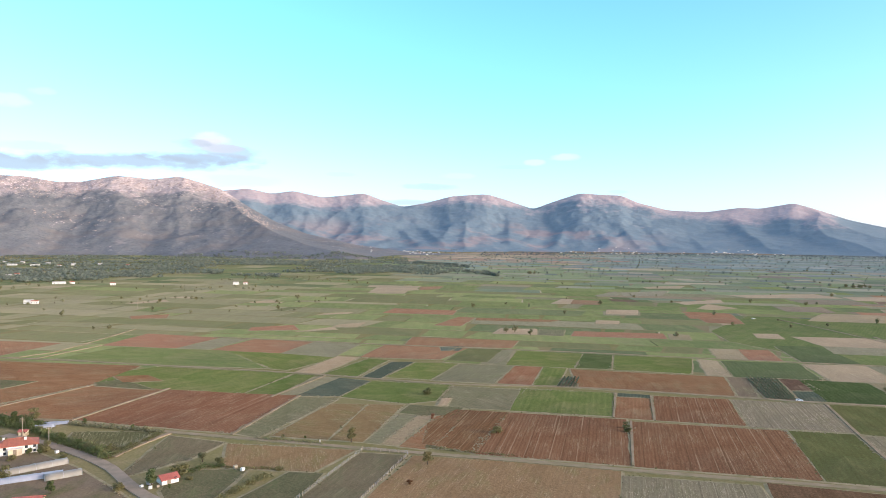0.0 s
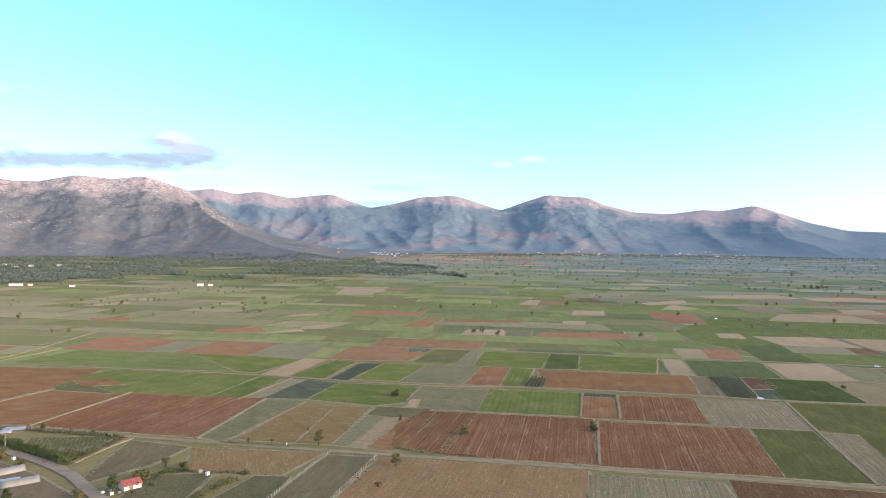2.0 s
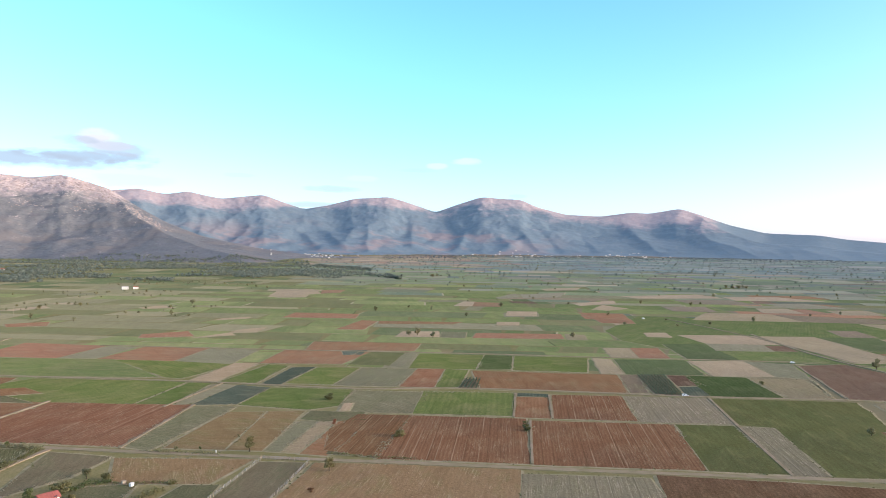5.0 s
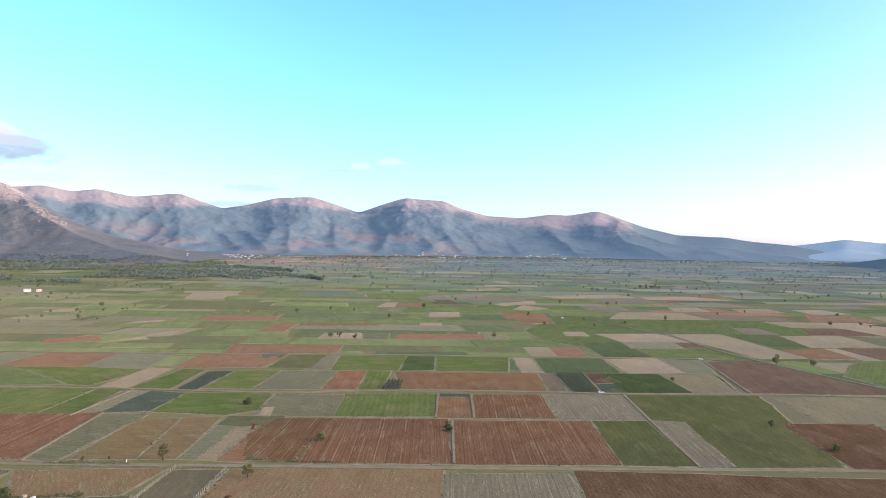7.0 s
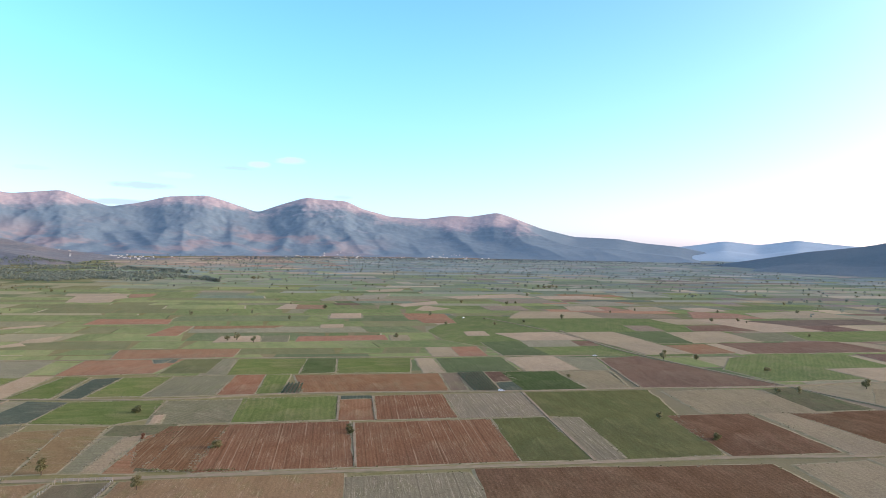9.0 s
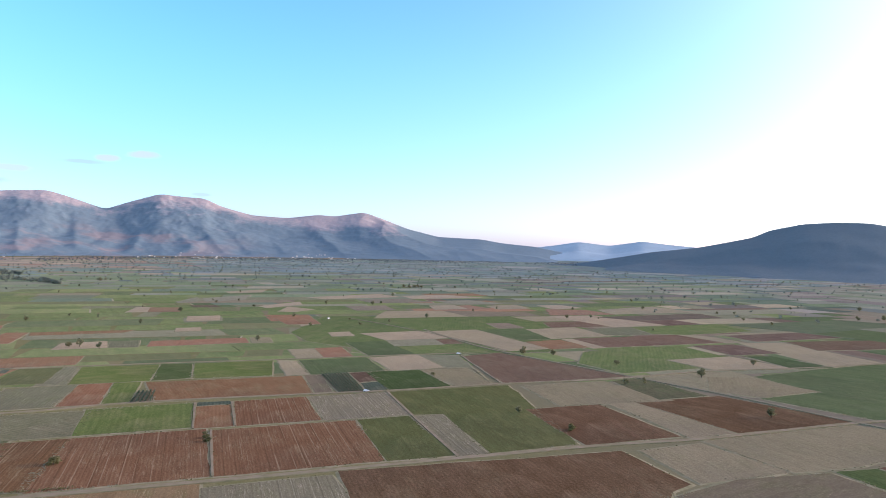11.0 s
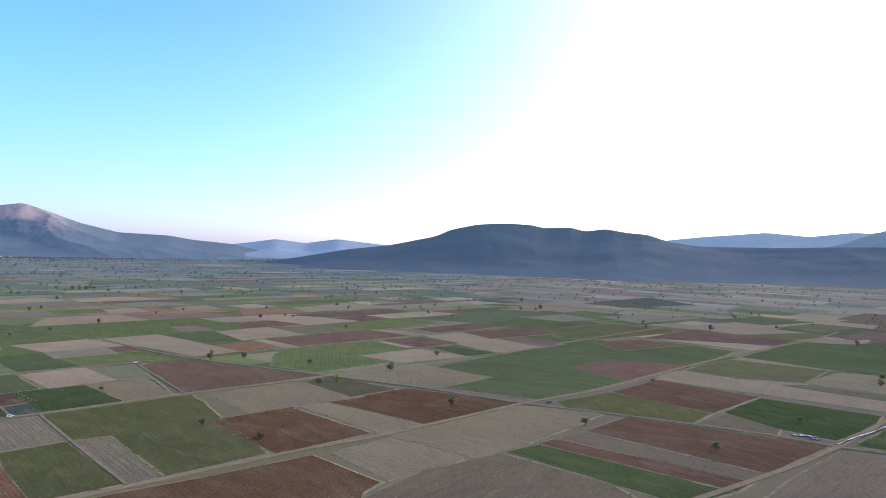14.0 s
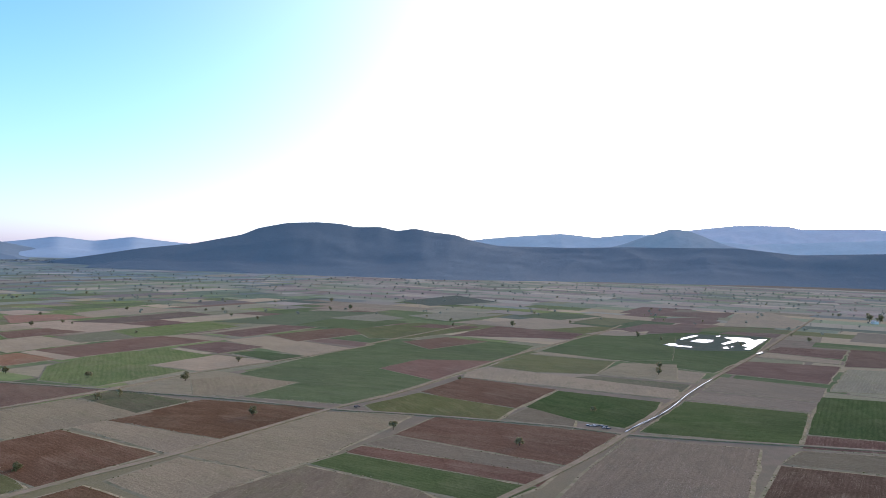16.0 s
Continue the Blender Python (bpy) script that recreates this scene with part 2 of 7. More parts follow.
STRAW = (0.58, 0.46, 0.29)
CROPS = {
    "red": ("ploughed_field", "bare ploughed field of red-brown soil", (0.293, 0.154, 0.078), (0.338, 0.185, 0.098), dict(row=1.6, row_dark=0.2, dappled=0.12, streak=STRAW, streak_amount=0.2, weeds=(0.3, 0.235, 0.125), weed_amount=0.42)),
    "redp": ("ploughed_field", "red ploughed field with straw lines along its furrows", (0.236, 0.122, 0.061), (0.272, 0.148, 0.079), dict(row=1.3, row_dark=0.3, dappled=0.12, streak=STRAW, streak_amount=0.3, weeds=(0.25, 0.17, 0.09), weed_amount=0.35, lines=True, bump=0.5)),
    "dred": ("ploughed_field", "dark freshly ploughed field of purple-brown soil", (0.147, 0.094, 0.061), (0.182, 0.119, 0.08), dict(row=1.6, row_dark=0.2, streak=STRAW, streak_amount=0.2, weeds=(0.28, 0.19, 0.13), weed_amount=0.3, bump=0.5)),
    "dredp": ("ploughed_field", "deep red ploughed field with a few weeds", (0.168, 0.095, 0.05), (0.205, 0.122, 0.068), dict(row=1.6, row_dark=0.2, streak=STRAW, streak_amount=0.1, weeds=(0.30, 0.18, 0.11), weed_amount=0.35, bump=0.5)),
    "wine": ("ploughed_field", "ploughed field of wine-brown soil with few weeds", (0.187, 0.11, 0.067), (0.226, 0.139, 0.088), dict(row=1.6, row_dark=0.18, streak=STRAW, streak_amount=0.12, weeds=(0.24, 0.165, 0.11), weed_amount=0.3, bump=0.5)),
    "pink": ("fallow_field", "bare fallow field of dusty pink soil", (0.27, 0.175, 0.115), (0.24, 0.165, 0.10), dict(weeds=(0.17, 0.16, 0.07), weed_amount=0.4)),
    "tan": ("stubble_field", "pale straw-coloured stubble field after harvest", (0.435, 0.335, 0.2), (0.383, 0.298, 0.172), dict(row=2.4, row_dark=0.1, streak=(0.6, 0.48, 0.34), streak_amount=0.45, weeds=(0.3, 0.25, 0.14), weed_amount=0.35)),
    "tanb": ("stubble_field", "dull brown stubble field after harvest", (0.355, 0.284, 0.168), (0.317, 0.262, 0.15), dict(row=2.4, row_dark=0.1, streak=STRAW, streak_amount=0.18, weeds=(0.22, 0.2, 0.1), weed_amount=0.4)),
    # tanb toned down for the dimmer light over the eastern fields
    "dusk": ("stubble_field", "grey-brown stubble field with thin weeds", (0.27, 0.216, 0.137), (0.235, 0.196, 0.122), dict(row=2.4, row_dark=0.12, streak=(0.42, 0.32, 0.24), streak_amount=0.35, weeds=(0.16, 0.145, 0.09), weed_amount=0.4)),
    "brown": ("fallow_field", "grey-brown fallow field with thin dry grass", (0.27, 0.20, 0.135), (0.24, 0.19, 0.115), dict(streak=STRAW, streak_amount=0.3, weeds=(0.18, 0.17, 0.08), weed_amount=0.45)),
    "brownp": ("fallow_field", "brown fallow field with faint plough lines and weeds", (0.298, 0.202, 0.102), (0.264, 0.182, 0.086), dict(row=1.8, row_dark=0.12, streak=STRAW, streak_amount=0.35, weeds=(0.19, 0.18, 0.07), weed_amount=0.55)),
    "grey": ("stubble_field", "grey-green stubble field with dry stalks", (0.285, 0.255, 0.155), (0.245, 0.232, 0.135), dict(row=1.8, row_dark=0.16, streak=(0.46, 0.4, 0.27), streak_amount=0.45, weeds=(0.2, 0.21, 0.09), weed_amount=0.4)),
    "greyp": ("stubble_field", "pale grey stubble field with dry rows", (0.305, 0.255, 0.16), (0.265, 0.23, 0.142), dict(row=1.7, row_dark=0.25, streak=(0.55, 0.45, 0.32), streak_amount=0.55, lines=True, weeds=(0.21, 0.2, 0.09), weed_amount=0.35)),
    "green": ("grass_field", "green meadow of low grass with paler patches", (0.128, 0.186, 0.05), (0.208, 0.222, 0.074), dict(row=2.6, row_dark=0.2, dappled=0.26, streak=(0.26, 0.27, 0.13), streak_amount=0.2, weeds=(0.235, 0.228, 0.095), weed_amount=0.55)),
    "alf": ("clover_field", "dense dark green field of low clover", (0.09, 0.13, 0.046), (0.132, 0.155, 0.06), dict(row=2.2, row_dark=0.2, dappled=0.06, weeds=(0.16, 0.18, 0.085), weed_amount=0.35)),
    "olive": ("grass_field", "olive-green meadow with yellowing grass", (0.182, 0.172, 0.066), (0.132, 0.15, 0.056), dict(dappled=0.1, row=2.4, row_dark=0.15, weeds=(0.225, 0.20, 0.085), weed_amount=0.5, streak=(0.30, 0.27, 0.13), streak_amount=0.2)),
    "weed": ("fallow_field", "weedy olive-brown fallow plot", (0.128, 0.142, 0.07), (0.195, 0.16, 0.092), dict(weeds=(0.115, 0.145, 0.06), weed_amount=0.6)),
    "paddock": ("fenced_paddock", "grazed paddock of brown earth and thin weeds", (0.205, 0.168, 0.10), (0.165, 0.15, 0.082), dict(row=3.0, row_dark=0.1, streak=STRAW, streak_amount=0.18, weeds=(0.12, 0.14, 0.065), weed_amount=0.45)),
    "sage": ("cabbage_field", "grey-green vegetable field in thin rows", (0.195, 0.195, 0.10), (0.24, 0.215, 0.125), dict(row=1.8, row_dark=0.25, streak=(0.37, 0.36, 0.22), streak_amount=0.45)),
    "teal": ("cabbage_field", "blue-green vegetable field in close rows", (0.105, 0.13, 0.09), (0.13, 0.148, 0.10), dict(row=1.6, row_dark=0.35, streak=(0.26, 0.25, 0.15), streak_amount=0.35)),
    "dry": ("dry_pasture", "dry yellowish pasture", (0.262, 0.235, 0.125), (0.225, 0.212, 0.104), dict(weeds=(0.34, 0.28, 0.17), weed_amount=0.4)),
    "vine": ("vine_field", "soil strip planted with rows of low vines", (0.20, 0.175, 0.115), (0.17, 0.155, 0.095), dict()),
    "garden": ("vegetable_garden", "vegetable garden with pale flowering rows", (0.125, 0.135, 0.06), (0.18, 0.155, 0.08), dict(row=1.4, row_dark=0.3, streak=(0.5, 0.48, 0.28), streak_amount=0.5)),
    "soilyard": ("farm_yard", "trodden bare earth of a farm yard with weeds", (0.25, 0.19, 0.135), (0.21, 0.17, 0.105), dict(weeds=(0.13, 0.135, 0.06), weed_amount=0.7)),
}


def deeper(c, k=0.88):
    return tuple(v * k for v in c)


CROP_MAT = {k: crop("crop_" + k, deeper(v[2], 0.88), deeper(v[3], 0.88), **v[4]) for k, v in CROPS.items()}


# ---- mesh helpers ----
def mesh_of(name, bm, mats):
    me = bpy.data.meshes.new(name)
    bm.to_mesh(me)
    bm.free()
    for m in mats if isinstance(mats, (list, tuple)) else [mats]:
        me.materials.append(m)
    return me


def part(name, bm, mats, parent, label=""):
    ob = new(name, mesh_of(name, bm, mats))
    ob.parent = parent
    return tagged(ob, label) if label else ob


def thing(name, label, category, m=None, group="", kind=""):
    ob = new(name)
    if m is not None:
        ob.matrix_world = m
    return tagged(ob, label, category, group, kind)


def box(bm, x0, x1, y0, y1, z0, z1, mat=0):
    v = [bm.verts.new((x, y, z)) for z in (z0, z1) for x, y in ((x0, y0), (x1, y0), (x1, y1), (x0, y1))]
    for f in ((3, 2, 1, 0), (4, 5, 6, 7), (0, 1, 5, 4), (1, 2, 6, 5), (2, 3, 7, 6), (3, 0, 4, 7)):
        bm.faces.new([v[i] for i in f]).material_index = mat
    return v


def tube(bm, a, b, ra, rb, sides=7, mat=0):
    a, b = Vector(a), Vector(b)
    q = (b - a).to_track_quat("Z", "Y")
    rings = []
    for p, r in ((a, ra), (b, rb)):
        rings.append([bm.verts.new(p + q @ Vector((r * math.cos(k * math.tau / sides), r * math.sin(k * math.tau / sides), 0))) for k in range(sides)])
    for k in range(sides):
        bm.faces.new((rings[0][k], rings[0][(k + 1) % sides], rings[1][(k + 1) % sides], rings[1][k])).material_index = mat
    bm.faces.new(rings[1]).material_index = mat
    bm.faces.new(rings[0][::-1]).material_index = mat


# ---- ground: one sheet to the horizon ----
def ground_material():
    m, n, l, b = shader("valley_grass", 1.0, 0.0)
    b.inputs["Diffuse Roughness"].default_value = 0.15
    f1, f2, f3 = noise_at(n, l, 0.012, 4.0), noise_at(n, l, 0.12, 4.0), noise_at(n, l, 1.1, 4.0)
    c = mixed(n, l, ramp(n, l, f1, 0.35, 0.65), (0.205, 0.19, 0.075), (0.26, 0.22, 0.11))
    c = mixed(n, l, times(n, l, ramp(n, l, f2, 0.5, 0.7), 0.6), c, (0.33, 0.26, 0.155))
    c = mixed(n, l, times(n, l, ramp(n, l, f3, 0.4, 0.7), 0.5), c, (0.11, 0.125, 0.05))
    # greyer towards the eastern hills: haze on that side is put into the colour
    geo, sep = n.new("ShaderNodeNewGeometry"), n.new("ShaderNodeSeparateXYZ")
    l.new(geo.outputs["Position"], sep.inputs[0])
    east = times(n, l, ramp(n, l, sep.outputs["X"], 110, 340), 0.92)
    c = mixed(n, l, east, c, mixed(n, l, ramp(n, l, f2, 0.35, 0.65), (0.27, 0.21, 0.15), (0.21, 0.18, 0.125)))
    l.new(c, b.inputs["Base Color"])
    bumped(n, l, b, f3, 0.4, 0.4)
    return m


bm = bmesh.new()
rings = [0, 60, 150, 300, 600, 1200, 2400, 5200, 9000]
verts = [[bm.verts.new((0, 0, 0))]]
for r in rings[1:]:
    verts.append([bm.verts.new((r * math.cos(a * math.tau / 48), r * math.sin(a * math.tau / 48), 0)) for a in range(48)])
for a in range(48):
    bm.faces.new((verts[0][0], verts[1][a], verts[1][(a + 1) % 48]))
    for k in range(1, len(rings) - 1):
        bm.faces.new((verts[k][a], verts[k + 1][a], verts[k + 1][(a + 1) % 48], verts[k][(a + 1) % 48]))
tagged(new("ground", mesh_of("ground", bm, ground_material())), "flat valley floor of grass and weeds between fields", "ground", kind="structure")


# ---- mountains ----
def rock_material(name, scrub, scrub2, rock, rock2, low, high, patch=0.004, speckle=0.5, bare_from=1.0, rough_relief=5.0, foot=None, mottle=1.0):
    """Scrub on the lower slopes, bare pale rock towards the crests, both in broken patches, with single outcrops below.
    The colours given to it include the blue haze of distance.
    """
    m, n, l, b = shader(name, 0.95, 0.05)
    f1, f2, f3 = noise_at(n, l, patch, 6.0, rough=0.62), noise_at(n, l, patch * 6, 6.0, rough=0.7), noise_at(n, l, patch * 0.45, 3.0)
    f4, f5 = noise_at(n, l, patch * 14, 5.0, (1, 1, 2.5), rough=0.75), noise_at(n, l, patch * 2.2, 4.0)
    geo, sep = n.new("ShaderNodeNewGeometry"), n.new("ShaderNodeSeparateXYZ")
    l.new(geo.outputs["Position"], sep.inputs[0])
    level = n.new("ShaderNodeMath")
    level.operation = "ADD"
    l.new(sep.outputs["Z"], level.inputs[0])
    level.inputs[1].default_value = 0.0
    if foot:
        # the eastern summits are lower, and bare from lower down
        l.new(times(n, l, times(n, l, ramp(n, l, sep.outputs["X"], 900, 1700), ramp(n, l, sep.outputs["X"], 2450, 2050)), 92.0), level.inputs[1])
    h = ramp(n, l, level.outputs[0], low, high)

    def plus(p, q):
        x = n.new("ShaderNodeMath")
        x.operation = "ADD"
        l.new(p, x.inputs[0])
        l.new(q, x.inputs[1])
        return x.outputs[0]

    total = plus(plus(h, ramp(n, l, f1, 0.25, 0.75)), ramp(n, l, f2, 0.0, 1.6))
    bare = ramp(n, l, total, bare_from, bare_from + 0.4)
    green = mixed(n, l, ramp(n, l, f2, 0.35, 0.65), scrub, scrub2)
    green = mixed(n, l, times(n, l, ramp(n, l, f5, 0.45, 0.7), 0.5 * mottle), green, tuple(v * 0.7 for v in scrub))
    # single dark bushes and thin paler ground between them
    green = mixed(n, l, times(n, l, ramp(n, l, f4, 0.52, 0.60), 0.55 * mottle), green, tuple(v * 0.68 for v in scrub))
    green = mixed(n, l, times(n, l, ramp(n, l, f4, 0.46, 0.38), 0.45 * mottle), green, tuple(min(0.7, v * 1.22) for v in scrub2))
    ledge = noise_at(n, l, patch * 1.6, 4.0, (1, 1, 5.0))
    crag = times(n, l, times(n, l, ramp(n, l, f4, 0.53, 0.60), ramp(n, l, plus(ledge, times(n, l, h, 0.45)), 0.55, 0.85)), speckle)
    stone = mixed(n, l, ramp(n, l, f3, 0.4, 0.6), rock, rock2)
    stone = mixed(n, l, times(n, l, ramp(n, l, f4, 0.40, 0.55), 0.4), stone, scrub2)
    if foot:
        # reddish patches near the western foot: bare earth and sunlit slopes in one colour
        f6 = noise_at(n, l, patch * 1.1, 5.0, (1.0, 1.0, 2.0), rough=0.6)
        band = times(n, l, ramp(n, l, sep.outputs["Z"], 190, 90), ramp(n, l, f6, 0.50, 0.60))
        band = times(n, l, band, ramp(n, l, sep.outputs["X"], 1250, 750))
        green = mixed(n, l, times(n, l, band, 0.55), green, foot)
    c = mixed(n, l, bare, green, stone)
    c = mixed(n, l, crag, c, tuple(min(0.75, v * 1.45) for v in rock))
    l.new(c, b.inputs["Base Color"])
    bumped(n, l, b, plus(f2, f4), 0.5, rough_relief)
    return m


def mountain(name, label, crest, reach, crest_far, foot_far, mat, across=360, deep=44, seed=0, power=1.6, knobs=0.02, spacing=3.4, steep=0.3, drift=3.0, back=0.36, base=0.55, wrinkle=0.07, calm=None, ridges=()):
    """A range seen from the valley: crest gives (bearing, height) of its summits and saddles; crest_far and foot_far give
    (bearing, distance) of the crest line and of the foot. Spurs run down from the crest, fork, and die out on the slope;
    ridges gives the large ones, each as (bearing, sight angle) from its top to its foot."""
    rng = random.Random(seed)
    az = np.linspace(reach[0], reach[1], across)
    s = np.arange(deep + 8) / deep
    A, S = np.meshgrid(az, s, indexing="ij")
    cb, ch = zip(*crest)
    H = np.mean([np.interp(A + k, cb, ch) for k in np.linspace(-0.35, 0.35, 7)], axis=0)
    rc, rf = np.interp(A, *zip(*crest_far)), np.interp(A, *zip(*foot_far))
    R = rf + (rc - rf) * S
    X, Y = R * np.sin(np.radians(A)), R * np.cos(np.radians(A))
    bend = np.array([noise.noise(Vector((x / 520.0, y / 520.0, seed * 0.37))) for x, y in zip(X.flat, Y.flat)]).reshape(X.shape)
    fold = np.array([noise.fractal(Vector((x / 230.0, y / 230.0, seed * 0.71 + 9)), 1.0, 2.0, 4) for x, y in zip(X.flat, Y.flat)]).reshape(X.shape)
    knob = np.array([noise.fractal(Vector((x / 46.0, y / 46.0, seed * 0.53 + 3)), 0.8, 2.0, 3) for x, y in zip(X.flat, Y.flat)]).reshape(X.shape)
    AW = A + bend * 1.1
    # gentler forms towards one end of a range
    ease = np.interp(A, calm, (1.0, 0.4)) if calm else 1.0
    low = H * base * S ** (power * 1.25)
    stack = [np.maximum(low, H - back * (1 - S) * (rc - rf))]

    def spur(a0, top, s0, s1, way, p):
        """One spur from (bearing a0, slope place s0, height share top) down to s1, wandering by way degrees."""
        u = np.clip((s0 - S) / (s0 - s1), 0, 1)
        k1, k2 = rng.uniform(0, 6), rng.uniform(0.25, 0.5)
        line = a0 + way * u + 0.45 * np.sin(u * 5 + k1)
        hump = 1 + 0.10 * np.sin(u * 9 + k1 * 2) * u * (1 - u) * 4
        z = np.interp(a0, cb, ch) * top * (1 - u) ** p * hump
        z = z - steep * ease * np.abs(AW - line) * np.radians(1) * R * (0.8 + k2)
        z = np.where((S < s1 - 0.03) | (S > s0 + 0.25), -50, z)
        stack.append(z - np.maximum(0, S - s0) * (rc - rf) * 0.5)

    def ridge(line):
        """One large spur along its own line, with a steep western and a gentle eastern flank."""
        pts = []
        for b, e in line:
            c, f = np.interp(b, *zip(*crest_far)), np.interp(b, *zip(*foot_far))
            top, toe = math.degrees(math.atan((np.interp(b, cb, ch) - 75) / c)), math.degrees(math.atan(-75 / f))
            place = min(1.0, max(0.0, (e - toe) / (top - toe))) ** 0.62
            pts.append((place, b, 75 + (f + (c - f) * place) * math.tan(radians(e))))
        pts.sort()
        ps, pb, pz = zip(*pts)
        way = (A + bend * 0.35 - np.interp(S, ps, pb)) * np.radians(1) * R
        lean = np.where(way < 0, 2.0, 0.55)
        z = np.interp(S, ps, pz) - steep * ease * (np.sqrt(way * way + 144) - 12) * lean
        stack.append(z - np.maximum(0, ps[0] - S) * (rc - rf) * 0.35 - np.maximum(0, S - ps[-1]) * (rc - rf) * 0.6)

    for line in ridges:
        ridge(line)
    a = reach[0] + rng.uniform(0, spacing)
    while a < reach[1]:
        if ridges and ridges[0][0][0] - 1 < a < ridges[-1][0][0] + 1:
            a += 0.5
            continue
        way = rng.uniform(-0.35, 1.0) * drift
        end = rng.uniform(0.02, 0.16)
        p = rng.uniform(1.1, 1.5)
        spur(a, 1.0, 1.0, end, way, p)
        for k in range(rng.choice((1, 2, 2, 3))):
            s0 = rng.uniform(0.35, 0.85)
            u = (1.0 - s0) / (1.0 - end)
            spur(a + way * u, (1 - u) ** p, s0, max(0.02, s0 - rng.uniform(0.3, 0.55)), rng.choice((-1, 1)) * rng.uniform(0.8, 2.2), rng.uniform(0.9, 1.3))
        a += spacing * rng.uniform(0.6, 1.45)
    soft = 7.0
    stack = np.array(stack)
    peak = stack.max(axis=0)
    Z = peak + soft * np.log(np.exp((stack - peak) / soft).sum(axis=0))
    lift = np.sin(np.pi * np.clip(S, 0, 1)) ** 0.8
    big = np.maximum(H, 40)
    Z = Z + big * (wrinkle * ease * fold * lift + knobs * knob * S) - 6 * (1 - S)
    sight = 75 + (H - 75) * R / rc
    gap = 0.012 * rc * np.minimum(1.0, (1 - S) * 2.5)
    Z = np.where(Z > sight - gap, sight - gap + (Z - sight + gap) * 0.12, Z)
    Z = np.minimum(Z, np.where(S < 1, sight - gap * 0.2, Z))
    Z = np.where(S >= 1, H * (1 - (S - 1) * 3.2), Z)
    Z = np.maximum(Z, -6.0)
    Z[:, 0] = -8.0
    # the far side hangs on a crest line of its own, so that the crest stays a crisp edge
    cols = list(range(deep + 1)) + list(range(deep, deep + 8))
    verts = np.stack([X, Y, Z], axis=-1)[:, cols].reshape(-1, 3)
    n = len(cols)
    faces = [(i * n + j, i * n + j + 1, (i + 1) * n + j + 1, (i + 1) * n + j) for i in range(across - 1) for j in range(n - 1) if j != deep]
    me = bpy.data.meshes.new(name)
    me.from_pydata(verts.tolist(), [], faces)
    me.polygons.foreach_set("use_smooth", [True] * len(me.polygons))
    me.materials.append(mat)
    return tagged(new(name, me), label, "mountain", kind="structure")


def tops(far, *pairs):
    """Bearings and sight angles over the horizontal, as heights in metres at that distance."""
    return [(a, 75 + far * math.tan(radians(e))) for a, e in pairs]


# blue-grey haze is mixed into the scrub tones of all these slopes
NEAR_ROCK = rock_material("scrub_slope", (0.17, 0.181, 0.187), (0.198, 0.202, 0.2), (0.50, 0.42, 0.39), (0.40, 0.335, 0.32), 180, 300, 0.006, 0.9, 1.14, 3.0, (0.225, 0.2, 0.18))
# rosy low sun on the crests is part of this rock colour
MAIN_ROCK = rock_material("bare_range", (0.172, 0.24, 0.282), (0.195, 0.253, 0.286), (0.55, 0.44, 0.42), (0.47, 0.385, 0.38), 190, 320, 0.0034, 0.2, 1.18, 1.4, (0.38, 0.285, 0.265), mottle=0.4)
# pale blue of distant air painted as the slope colour
HAZED_FAR_ROCK = rock_material("hazed_far_range", (0.41, 0.515, 0.575), (0.425, 0.525, 0.58), (0.44, 0.535, 0.585), (0.43, 0.525, 0.575), 200, 500, 0.004, 0.0, 1.0, 1.0, mottle=0.3)
# lightened and blued for the haze before the hill
HILL_ROCK = rock_material("wooded_hill", (0.15, 0.196, 0.216), (0.164, 0.211, 0.23), (0.169, 0.216, 0.233), (0.16, 0.206, 0.225), 260, 520, 0.03, 0.1, 1.0, 3.0, mottle=0.35)

